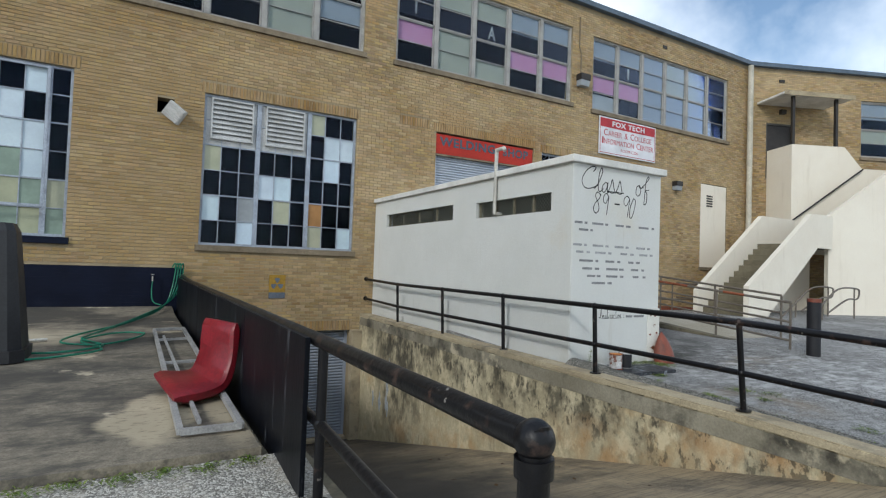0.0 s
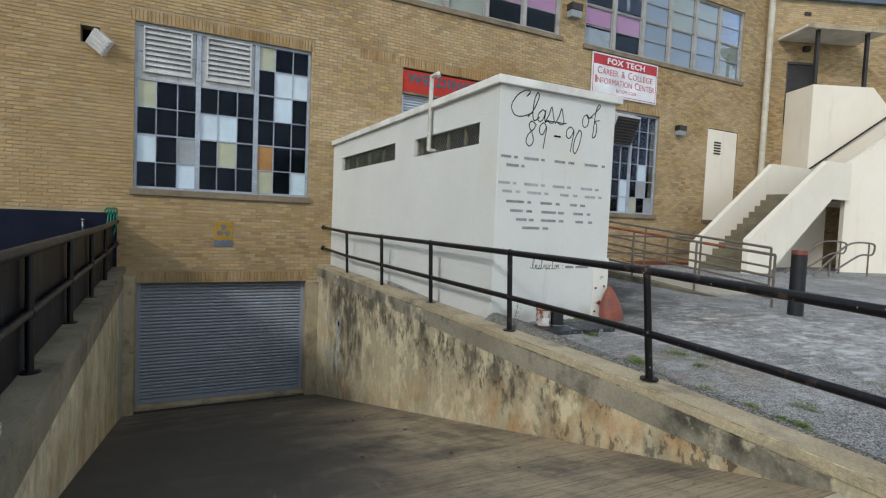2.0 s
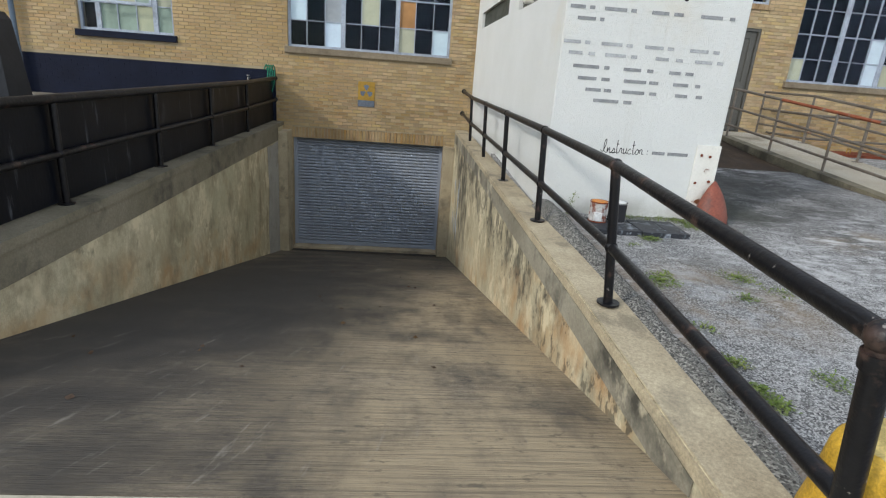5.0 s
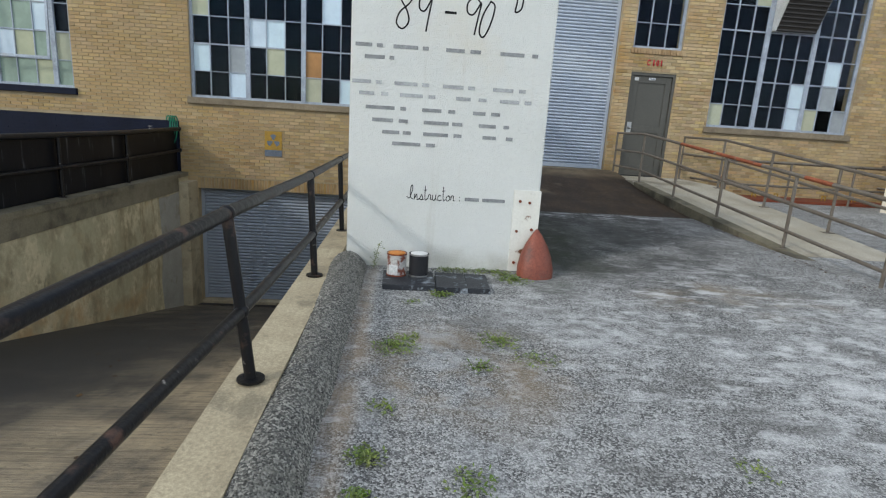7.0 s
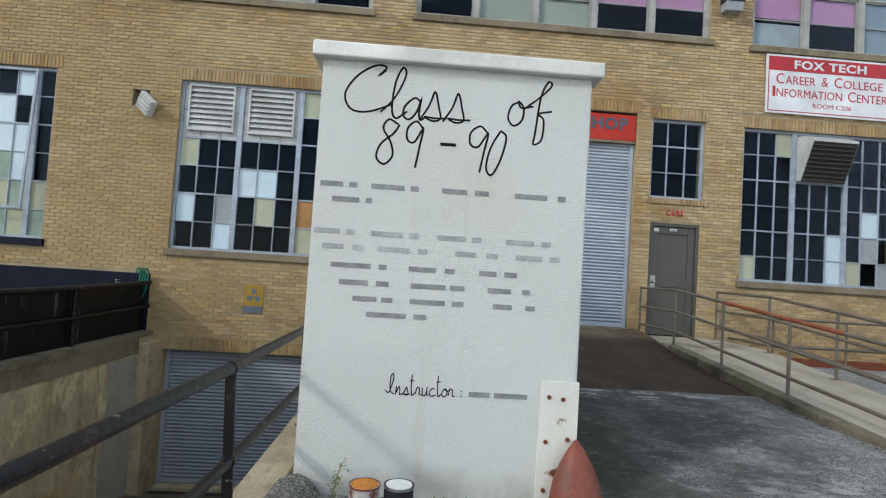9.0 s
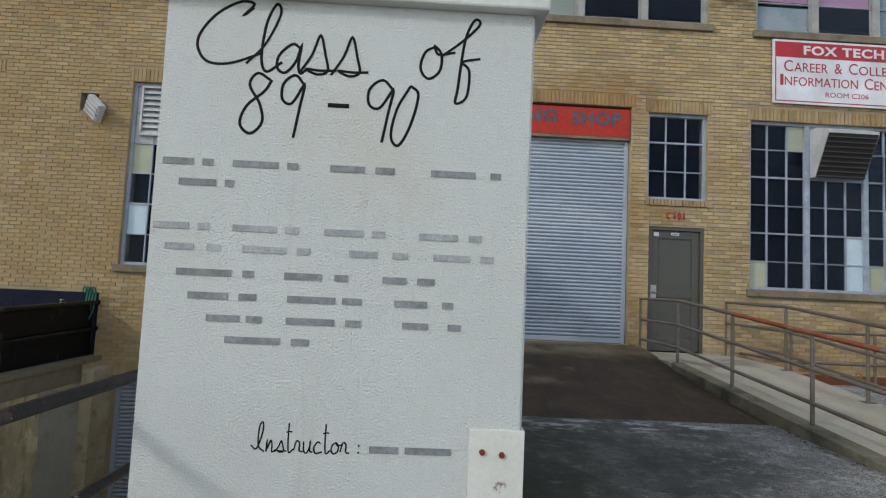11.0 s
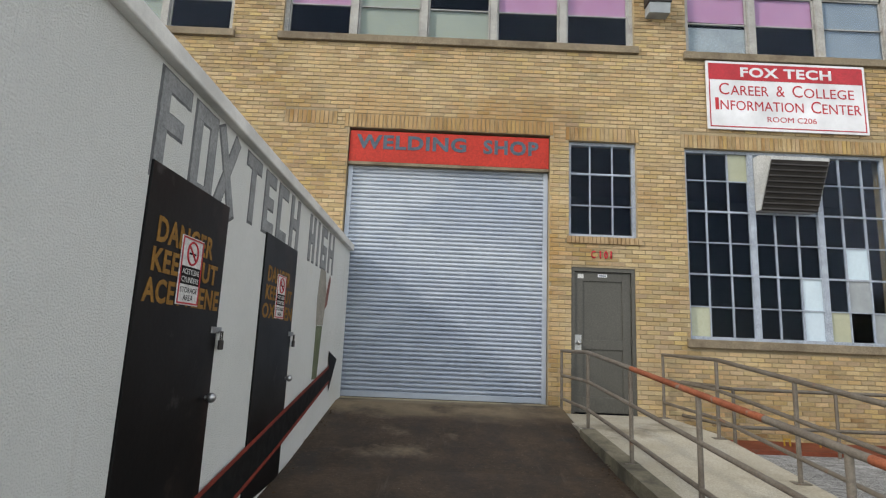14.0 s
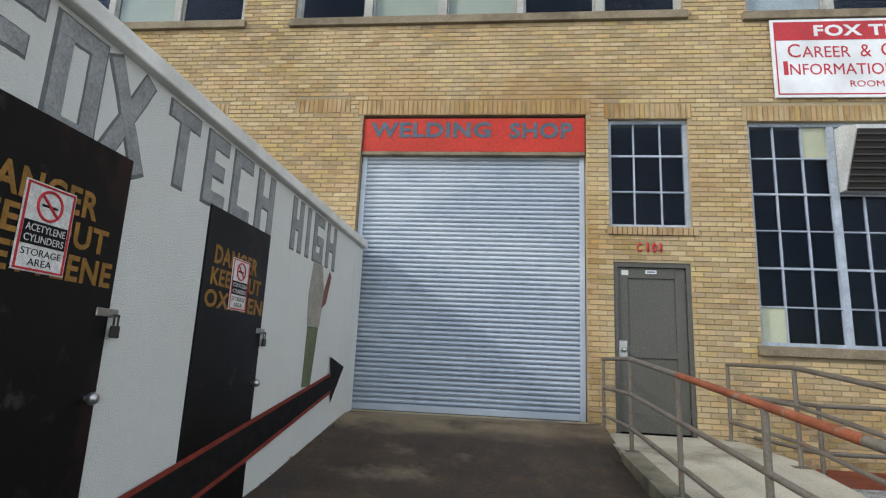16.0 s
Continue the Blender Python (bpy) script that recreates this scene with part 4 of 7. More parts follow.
for b in near:
    w = round(b[1] - b[0], 2)
    if w not in _shared:
        bm = boxm(-w / 2, w / 2, -0.002, 0.016, 0, 0.0577)
        bmesh.ops.bevel(bm, geom=[e for e in bm.edges if all(v.co.y < 0 for v in e.verts)], offset=0.004, segments=1, affect="EDGES")
        me = bpy.data.meshes.new("brick")
        bm.to_mesh(me)
        bm.free()
        me.materials.append(M["brick_one"])
        _shared[w] = me
    ob = new("brick", _shared[w])
    ob.location = ((b[0] + b[1]) / 2, F + b[4], b[2])
    ob.parent = facade
sol = []
for x0, x1, z in SOLDIER:
    k = max(1, round((x1 - x0) / 0.0677))
    st = (x1 - x0) / k
    for i in range(k):
        sol.append((x0 + i * st, x0 + (i + 1) * st - 0.010, z + 0.004 + rng.uniform(-0.004, 0.004), z + 0.225, rng.uniform(-0.004, 0.003)))
brick_stuff("soldier_course", sol, "soldier", facade, y=F)
for o in (W1, W2, W4, U1, U2, U3, U4):
    part("window_sill", boxm(o[0] - 0.06, o[1] + 0.06, F - 0.06, F + 0.2, o[2] - 0.125, o[2], bevel=0.008), "navy" if o is W1 else "sill", facade)
for i in range(18):
    part("sill_brick", boxm(W3[0] - 0.03 + i * 0.0645, W3[0] - 0.03 + i * 0.0645 + 0.055, F - 0.035, F + 0.1, W3[2] - 0.11, W3[2] - 0.004), "soldier", facade)
structure("trim_fascia", boxm(-14, BEND + 0.05, F - 0.16, F + 0.4, ROOF, ROOF + 0.16, bevel=0.01), "fascia", "blue-grey metal roof edge", "roof edge")
# unseen closed shell behind the facade, keeps daylight out of the rooms
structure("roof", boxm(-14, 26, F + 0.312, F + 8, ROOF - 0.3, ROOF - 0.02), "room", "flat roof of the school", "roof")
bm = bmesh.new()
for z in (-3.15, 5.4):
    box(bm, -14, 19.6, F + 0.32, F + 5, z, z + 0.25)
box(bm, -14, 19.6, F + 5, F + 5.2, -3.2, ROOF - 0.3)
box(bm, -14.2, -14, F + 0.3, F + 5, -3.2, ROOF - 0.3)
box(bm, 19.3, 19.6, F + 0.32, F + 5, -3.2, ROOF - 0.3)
structure("wall_inner", bm, "room", "plain room shells behind the windows, gloom put into their colour", "wall")

# wing, turned off the facade
WD, WW = (0.77, 1.92, 5.30, 7.46), (4.86, 8.0, 6.38, 8.63)
bm = wall_with_openings(0, 14, -0.5, ROOF, [WD, WW], y=0.007)
bm.transform(WING)
wing = structure("wall_wing", bm, "mortar", "ochre brick wing of the school", "wall")
wb = brick_rows(0, 14, -0.1, ROOF - 0.1, [WD, WW, (WW[0] - 0.06, WW[1] + 0.06, WW[2] - 0.13, WW[2]), (1.28, 1.52, 9.08, 9.18)], rng=rng)
brick_stuff("brick_field", wb, "brick", wing, WING)
bm = boxm(WW[0] - 0.06, WW[1] + 0.06, -0.06, 0.2, WW[2] - 0.125, WW[2], bevel=0.008)
bm.transform(WING)
part("window_sill", bm, "sill", wing)
bm = boxm(-0.05, 14, -0.16, 0.4, ROOF, ROOF + 0.16, bevel=0.01)
bm.transform(WING)
structure("trim_fascia_wing", bm, "fascia", "blue-grey metal roof edge of the wing", "roof edge")
# the wing's unseen shell, closed against daylight likewise
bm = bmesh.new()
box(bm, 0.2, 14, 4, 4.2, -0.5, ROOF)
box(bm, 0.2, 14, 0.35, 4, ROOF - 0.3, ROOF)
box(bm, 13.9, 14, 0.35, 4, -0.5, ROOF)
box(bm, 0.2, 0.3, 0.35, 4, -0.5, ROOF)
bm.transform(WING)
structure("wall_wing_inner", bm, "room", "plain room shells of the wing, gloom put into their colour", "wall")


# ---- ground ----
def sheet(outline_z, x0, x1, nx, mat, name, label, category, rough=0.0, skirt=0.4):
    """A ground strip: profile of (y, z) from x0 to x1, with slight unevenness, and a body below."""
    bm = bmesh.new()
    ys = []
    for (ya, za), (yb, zb) in zip(outline_z, outline_z[1:]):
        k = max(1, int((yb - ya) / 0.35))
        ys += [(ya + (yb - ya) * i / k, za + (zb - za) * i / k) for i in range(k)]
    ys.append(outline_z[-1])
    g = [[bm.verts.new((x0 + (x1 - x0) * i / nx, y, z + rough * (noise.noise((x0 + (x1 - x0) * i / nx, y, 0.3)) if 0 < i < nx else 0))) for i in range(nx + 1)] for y, z in ys]
    for a, b in zip(g, g[1:]):
        for i in range(nx):
            bm.faces.new((a[i], a[i + 1], b[i + 1], b[i]))
    r = bmesh.ops.extrude_face_region(bm, geom=bm.faces[:])
    bmesh.ops.translate(bm, verts=[v for v in r["geom"] if isinstance(v, bmesh.types.BMVert)], vec=(0, 0, -skirt))
    bmesh.ops.recalc_face_normals(bm, faces=bm.faces)
    return structure(name, bm, mat, label, category)


YARD = [(-14, 0.02), (1.0, 0.10), (5.0, 0.23), (8.3, 0.36)]


def yard_z(y):
    for (ya, za), (yb, zb) in zip(YARD, YARD[1:]):
        if y <= yb:
            return za + (zb - za) * (y - ya) / (yb - ya)
    return YARD[-1][1]


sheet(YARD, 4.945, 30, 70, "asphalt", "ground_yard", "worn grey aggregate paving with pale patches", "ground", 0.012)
sheet([(8.3, 0.36), (9.2, 0.44), (11.6, 0.79), (12.3, 0.80)], 6.70, 9.94, 10, "drive", "ground_drive", "brown-stained concrete slope up to the shop door", "driveway")
sheet([(8.3, 0.36), (12.3, 0.38)], 9.945, 30, 30, "asphalt", "ground_east", "worn grey aggregate paving by the stairs", "ground", 0.008)
sheet([(1.42, 0.10), (11.9, ramp_z(11.9)), (12.6, ramp_z(11.9))], 0.95, 4.74, 12, "ramp", "ramp_floor", "dark stained ribbed concrete ramp going down", "ramp", 0.006)
sheet([(-14, 0.0), (1.415, 0.10)], 0.95, 4.94, 16, "apron", "ground_apron", "pale concrete apron at the ramp's head", "pavement", 0.004)
sheet([(3.30, 0.36), (9.0, 0.40), (11.2, 0.44), (11.96, 0.52)], -14, 0.70, 24, "yard", "ground_west", "stained grey concrete yard slab", "ground", 0.012)
sheet([(-14, 0.0), (1.4, 0.12), (3.29, 0.31)], -14, 0.945, 30, "gravel", "ground_gravel", "pale grey loose gravel", "ground", 0.02)
structure("ground", boxm(-400, 400, -400, 400, -4.2, -3.6), "apron", "flat land far around", "ground")
bm = bmesh.new()
for x0, x1, y0, y1 in ((-400, -14, -400, 400), (30, 400, -400, 400), (-14, 30, -400, -14)):
    box(bm, x0, x1, y0, y1, -3.6, -0.15)
structure("ground_around", bm, "asphalt", "plain ground beyond the yard", "ground")

# retaining walls of the ramp
bm = bmesh.new()
prism(bm, [(-0.9, 0.10), (1.3, 0.24), (2.75, 0.28), (11.95, 0.32), (11.95, -3.3), (-0.9, -3.3)], "x", 4.70, 4.94)
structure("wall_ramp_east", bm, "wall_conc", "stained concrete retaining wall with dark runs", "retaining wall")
bm = bmesh.new()
prism(bm, [(-0.9, 0.105), (1.3, 0.245), (2.75, 0.288), (11.9, 0.327), (11.9, 0.25), (2.75, 0.21), (1.3, 0.16), (-0.9, 0.03)], "x", 4.688, 4.943)
bmesh.ops.bevel(bm, geom=[e for e in bm.edges if all(v.co.x < 4.7 and v.co.z > 0.1 for v in e.verts)], offset=0.012, segments=2, affect="EDGES")
structure("trim_curb_east", bm, "curb_conc", "worn concrete coping on the retaining wall", "curb")
bm = bmesh.new()
prism(bm, [(0.9, 0.12), (2.2, 0.24), (11.95, 0.26), (11.95, -3.3), (0.9, -3.3)], "x", 0.70, 0.99)
structure("wall_ramp_west", bm, "wall_conc", "stained concrete retaining wall below the black fence", "retaining wall")
bm = bmesh.new()
prism(bm, [(0.9, 0.125), (2.2, 0.245), (11.9, 0.265), (11.9, 0.19), (2.2, 0.17), (0.9, 0.09)], "x", 0.698, 1.02)
structure("trim_curb_west", bm, "band_conc", "worn concrete coping below the black fence", "curb")
bm = bmesh.new()
box(bm, 0.99, 1.18, 11.45, F + 0.01, -3.0, 0.10, bevel=0.01)
box(bm, 4.465, 4.70, 11.75, F + 0.01, -3.0, -0.05, bevel=0.01)
structure("trim_garage_jamb", bm, "curb_conc", "pale concrete jambs beside the basement shutter", "door frame")

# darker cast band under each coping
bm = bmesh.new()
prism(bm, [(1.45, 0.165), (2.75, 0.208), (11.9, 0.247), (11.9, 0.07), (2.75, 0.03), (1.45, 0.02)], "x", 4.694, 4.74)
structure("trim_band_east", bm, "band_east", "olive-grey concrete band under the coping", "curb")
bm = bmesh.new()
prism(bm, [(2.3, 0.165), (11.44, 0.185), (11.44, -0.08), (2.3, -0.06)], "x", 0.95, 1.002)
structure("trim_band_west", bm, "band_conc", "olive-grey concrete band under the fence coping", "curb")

bm = bmesh.new()
prism(bm, [(10.55, -0.10), (10.62, -1.0), (10.5, -1.7), (10.58, -2.5), (11.44, -2.6), (11.44, -0.09), (11.0, -0.12)], "x", 0.985, 0.994)
structure("trim_patch_west", bm, "grey_render", "smooth grey cement patch on the retaining wall", "wall patch")

# rounded pebble berm beside the coping
bm = bmesh.new()
rows = []
for i in range(26):
    y = -0.5 + i * (5.15 + 0.5) / 25
    zb = yard_z(y)
    ring = []
    for k in range(9):
        a = k / 8
        x = 4.895 - 0.04 * min(1, max(0, 3.2 - y) / 1.5) + 0.015 * noise.noise((y * 2.1, 3, 0)) + a * (0.31 + 0.04 * noise.noise((y * 1.3, 1, 0)))
        ring.append(bm.verts.new((x, y, zb - 0.03 + max(0.0, 1 - (abs(a - 0.42) / 0.6) ** 2.2) * (0.165 + 0.02 * noise.noise((y * 2, 5, 0))) + 0.006 * noise.noise((x * 14, y * 14, 2)))))
    rows.append(ring)
for a, b in zip(rows, rows[1:]):
    for k in range(8):
        bm.faces.new((a[k], a[k + 1], b[k + 1], b[k]))
rows_berm = [[v.co.copy() for v in r] for r in rows]
ob = structure("pavement_berm", bm, "pebble", "rounded berm of dark exposed pebbles along the coping", "curb")
ob.data.polygons.foreach_set("use_smooth", [True] * len(ob.data.polygons))
# loose pebbles set in the berm's skin
r6 = random.Random(61)
pv, pf = [], []
for _ in range(7000):
    i, k = r6.randrange(25), r6.randrange(8)
    u, w = r6.random(), r6.random()
    a, b, c = rows_berm[i][k], rows_berm[i][k + 1], rows_berm[i + 1][k]
    p = a + (b - a) * u + (c - a) * w
    q = r6.uniform(0.004, 0.0085)
    ang, n0 = r6.uniform(0, 3.14), len(pv)
    ca, sa = math.cos(ang) * q, math.sin(ang) * q
    st = r6.uniform(0.6, 1.0)
    pv += [(p.x + ca, p.y + sa, p.z), (p.x - sa * st, p.y + ca * st, p.z + q * 0.2), (p.x - ca, p.y - sa, p.z), (p.x + sa * st, p.y - ca * st, p.z + q * 0.2), (p.x, p.y, p.z + q * 0.75)]
    pf += [(n0 + j, n0 + (j + 1) % 4, n0 + 4) for j in range(4)]
me = bpy.data.meshes.new("pebbles")
me.from_pydata(pv, [], pf)
me.materials.append(M["stone_chip"])
pebbles = new("pebbles", me)
pebbles.parent = ob
tagged(pebbles, "loose grey and tan pebbles bedded in the berm", kind="stuff")

# raised walkway to the grey door
def walk_z(y):
    return 0.70 if y > 10.5 else 0.70 - (10.5 - y) * 0.098


def walk_x(y):
    return 9.90 + max(0, 10.5 - y) * 0.045


bm = bmesh.new()
for side, x_of in (("a", walk_x),):
    sec = []
    for y in (4.8, 6.0, 7.5, 9.0, 10.5, 11.94):
        sec.append([bm.verts.new(p) for p in ((walk_x(y), y, -0.3), (walk_x(y), y, walk_z(y)), (11.55, y, walk_z(y)), (11.55, y, -0.3))])
    for a, b in zip(sec, sec[1:]):
        for k in range(3):
            bm.faces.new((a[k], a[k + 1], b[k + 1], b[k]))
    bm.faces.new(sec[0])
    bm.faces.new(sec[-1][::-1])
bmesh.ops.recalc_face_normals(bm, faces=bm.faces)
structure("pavement_walkway", bm, "walk", "pale concrete ramp walkway up to the grey door", "walkway")
bm = bmesh.new()
sec = []
for y in (4.8, 6.0, 7.5, 9.0, 10.44):
    x, z = walk_x(y), walk_z(y)
    sec.append([bm.verts.new(p) for p in ((x - 0.03, y, z - 0.6), (x - 0.03, y, z + 0.006), (x + 0.16, y, z + 0.012), (x + 0.16, y, z - 0.6))])
for a, b in zip(sec, sec[1:]):
    for k in range(4):
        bm.faces.new((a[k], a[(k + 1) % 4], b[(k + 1) % 4], b[k]))
bm.faces.new(sec[0])
bm.faces.new(sec[-1][::-1])
bmesh.ops.recalc_face_normals(bm, faces=bm.faces)
structure("trim_walkway_edge", bm, "band_conc", "mossy worn concrete edge of the walkway", "curb")


# ---- windows and doors of the facade ----
PANE = {"D": "dark_glass", "W": "pane_white", "C": "pane_cream", "G": "pane_green", "O": "pane_orange", "P": "pane_grey"}


def steel_window(name, o, cols, rows, pattern, mullions, label, mat="frame", place=None, bar=0.017):
    """A steel window: frame, heavy mullions, glazing bars, and a pane in each light. pattern: rows from the top."""
    x0, x1, z0, z1 = o
    w = thing(name, (0, 0, 0), label, "window", kind="structure")
    bm = bmesh.new()
    y = F + 0.10
    for a in ((x0, x0 + 0.05, z0, z1), (x1 - 0.05, x1, z0, z1), (x0 + 0.05, x1 - 0.05, z0, z0 + 0.05), (x0 + 0.05, x1 - 0.05, z1 - 0.05, z1)):
        box(bm, a[0], a[1], y - 0.03, y + 0.04, a[2], a[3])
    part("window_frame", bm, mat, w)
    dx, dz = (x1 - x0) / cols, (z1 - z0) / rows
    for c in range(1, cols):
        heavy = c in mullions
        h = 0.045 if heavy else bar / 2
        part("mullion" if heavy else "glazing_bar", boxm(x0 + c * dx - h, x0 + c * dx + h, y - (0.035 if heavy else 0.015), y + 0.03, z0 + 0.05, z1 - 0.05), mat, w)
    for r in range(1, rows):
        h = bar / 2 if r % 2 else bar * 0.8
        part("glazing_bar", boxm(x0 + 0.05, x1 - 0.05, y - 0.012, y + 0.028, z0 + r * dz - h, z0 + r * dz + h), mat, w)
    for r, line in enumerate(pattern):
        for c, k in enumerate(line):
            if k == ".":
                continue
            zb = z1 - (r + 1) * dz
            tilt = rng.uniform(-0.004, 0.004)
            bm = boxm(x0 + c * dx + 0.004, x0 + (c + 1) * dx - 0.004, y + 0.010, y + 0.014, zb + 0.004, zb + dz - 0.004)
            for v in bm.verts:
                v.co.y += tilt * (v.co.x - x0 - c * dx) / dx
            ob = part("pane", bm, PANE[k], w)
            if k == "D":
                ob.visible_shadow = False
    return w


win1 = steel_window("window_1", W1, 5, 6, ["DWDWD", "DWWDD", "DGWWD", "DGGWD", "DWCGC", "DGGCG"], (1, 4), "steel factory window with cream, green, white and dark panes")
casement = bmesh.new()
_dx = (W1[1] - W1[0]) / 5
_ca, _cb, _cz0, _cz1 = W1[0] + 0.9 * _dx, W1[0] + 4.05 * _dx, W1[3] - 4.93 * (W1[3] - W1[2]) / 6, W1[3] - 0.08
for _q in ((_ca, _ca + 0.045, _cz0, _cz1), (_cb - 0.045, _cb, _cz0, _cz1), (_ca, _cb, _cz0 - 0.045, _cz0), (_ca, _cb, _cz1, _cz1 + 0.04)):
    box(casement, _q[0], _q[1], F + 0.03, F + 0.064, _q[2], _q[3])
bmesh.ops.rotate(casement, verts=casement.verts, cent=(_ca, F + 0.06, _cz1), matrix=Matrix.Rotation(radians(-3), 3, "X"))
part("casement", casement, "frame", win1)
win2 = steel_window("window_2", W2, 9, 6, ["......CDD", "......DWW", "CDDDDDDWD", "DDDWWDDDD", "WDPDCDODD", "DDWDDDCDW"], (3, 6), "large steel factory window with louvres and mixed white, cream and black panes")
steel_window("window_3", W3, 3, 3, ["DDD", "DDD", "DDD"], (), "small dark steel window above the grey door")
win4 = steel_window("window_4", W4, 9, 6, ["DDC...DDD", "DDD...DDD", "DDDDDDDDD", "DDDDDDDWD", "DDDDDWDPD", "CDDDDWCDP"], (3, 6), "large steel factory window with an air duct hood and mostly dark panes")

# louvre panels in the second window
for i in range(2):
    dx = (W2[1] - W2[0]) / 9
    a, b = W2[0] + 3 * i * dx + 0.05, W2[0] + 3 * (i + 1) * dx - 0.05
    z0, z1 = W2[3] - 2 * (W2[3] - W2[2]) / 6 + 0.02, W2[3] - 0.05
    pan = part("louvre_panel", boxm(a, b, F + 0.105, F + 0.125, z0, z1), "white_metal", win2)
    fr = bmesh.new()
    la, lb, lz0, lz1 = a + 0.12, b - 0.10, z0 + 0.14, z1 - 0.04
    for q in ((la - 0.03, la, lz0, lz1), (lb, lb + 0.03, lz0, lz1), (la - 0.03, lb + 0.03, lz1, lz1 + 0.03), (la - 0.03, lb + 0.03, lz0 - 0.03, lz0)):
        box(fr, q[0], q[1], F + 0.03, F + 0.105, q[2], q[3])
    part("louvre_frame", fr, "white_metal", pan)
    for k in range(8):
        z = lz0 + (k + 0.5) * (lz1 - lz0) / 8
        sl = bmesh.new()
        prism(sl, [(F + 0.035, z - 0.05), (F + 0.04, z - 0.052), (F + 0.10, z + 0.03), (F + 0.095, z + 0.035)], "x", la, lb)
        part("louvre_slat", sl, "white_metal", pan)

# duct hood in the fourth window
hood = thing("duct_hood", (13.45, F + 0.1, 4.0), "white sheet-metal air hood with a dark slatted mouth", "air hood")
bm = bmesh.new()
hx0, hx1 = 13.07, 13.97
prism(bm, [(F + 0.10, 3.88), (F + 0.10, 4.76), (F - 0.10, 4.75), (F - 0.38, 4.64), (F - 0.38, 4.59), (F - 0.05, 3.88)], "x", hx0, hx1)
part("hood_shell", bm, "white_metal", hood)
bm = bmesh.new()
prism(bm, [(F - 0.386, 4.583), (F - 0.055, 3.868), (F - 0.03, 3.90), (F - 0.36, 4.61)], "x", hx0 + 0.015, hx1 - 0.015)
part("mouth", bm, "dark_metal", hood)
for k in range(9):
    t = (k + 0.5) / 9
    y, z = F - 0.384 + t * 0.325, 4.57 - t * 0.70
    bm = bmesh.new()
    prism(bm, [(y - 0.012, z - 0.022), (y + 0.006, z - 0.03), (y + 0.012, z - 0.004), (y - 0.004, z + 0.004)], "x", hx0 + 0.015, hx1 - 0.015)
    part("slat", bm, "dark_metal", hood)
part("window_panel", boxm(W4[0] + 3 * 0.361 + 0.04, W4[0] + 6 * 0.361 - 0.04, F + 0.105, F + 0.12, 3.88, 4.85), "frame", win4)


def sash_window(name, o, lights, upper, lower, label, place=None):
    """A row of sash lights. upper and lower give what hangs behind each sash, from its top: letters with shares."""
    x0, x1, z0, z1 = o
    w = thing(name, (0, 0, 0), label, "window", kind="structure")

    def add(nm, bm, mat, parent=w):
        if place is not None:
            bm.transform(place)
        return part(nm, bm, mat, parent)
    y = F + 0.10 if place is None else 0.10
    bm = bmesh.new()
    for a in ((x0, x0 + 0.07, z0, z1), (x1 - 0.07, x1, z0, z1), (x0 + 0.07, x1 - 0.07, z0, z0 + 0.06), (x0 + 0.07, x1 - 0.07, z1 - 0.06, z1)):
        box(bm, a[0], a[1], y - 0.04, y + 0.05, a[2], a[3])
    add("window_frame", bm, "wood_frame")
    dx = (x1 - x0) / lights
    zm = (z0 + z1) / 2
    for i in range(1, lights):
        add("mullion", boxm(x0 + i * dx - 0.055, x0 + i * dx + 0.055, y - 0.045, y + 0.05, z0 + 0.06, z1 - 0.06), "wood_frame")
    kinds = {"B": "shade", "S": "shade_grey", "K": "pink", "N": "navy_cloth", "P": "paper"}
    for i in range(lights):
        a, b = x0 + i * dx + 0.06, x0 + (i + 1) * dx - 0.06
        for (lo, hi), spec in (((zm, z1 - 0.06), upper[i]), ((z0 + 0.06, zm), lower[i])):
            bm = bmesh.new()
            off = 0.0 if lo == zm else 0.02
            for q in ((a, a + 0.03, lo, hi), (b - 0.03, b, lo, hi), (a, b, lo, lo + 0.035), (a, b, hi - 0.03, hi), (a, b, (lo + hi) / 2 - 0.010, (lo + hi) / 2 + 0.010)):
                box(bm, q[0], q[1], y + off - 0.012, y + off + 0.018, q[2], q[3])
            sash = add("sash", bm, "wood_frame")
            pane = add("pane", boxm(a + 0.02, b - 0.02, y + off + 0.004, y + off + 0.008, lo + 0.02, hi - 0.02), "dark_glass", sash)
            pane.visible_shadow = False
            at = hi
            for k, share in spec:
                h = share * (hi - lo)
                if k in kinds:
                    bm = bmesh.new()
                    nx = 8
                    vs = []
                    for j in range(nx + 1):
                        xx = a + 0.02 + (b - a - 0.04) * j / nx
                        wob = 0.03 * noise.noise((xx * 3, at * 2, 1.7)) if k in "KN" else 0
                        vs.append((bm.verts.new((xx, y + off + 0.03, at)), bm.verts.new((xx, y + off + 0.034 + wob * 0.3, at - h + wob))))
                    for p, q in zip(vs, vs[1:]):
                        bm.faces.new((p[0], q[0], q[1], p[1]))
                    r = bmesh.ops.extrude_face_region(bm, geom=bm.faces[:])
                    bmesh.ops.translate(bm, verts=[g for g in r["geom"] if isinstance(g, bmesh.types.BMVert)], vec=(0, 0.004, 0))
                    add("paper_cover" if k in "KP" else "blind" if k in "BS" else "cloth", bm, kinds[k], sash)
                at -= h
    return w


def B(s=1.0):
    return [("B", s)]


def pinkish():
    return [("K", 0.48)]


sash_window("window_5", U1, 5, [B(0.5)] * 5, [[]] * 5, "row of upper sash windows with beige blinds")
sash_window("window_6", U2, 5, [B(0.45), B(0.5), B(0.6), B(1.0), B(0.6)], [[], [], [], B(1.0), [("S", 0.45)]], "row of upper sash windows with beige blinds partly drawn")
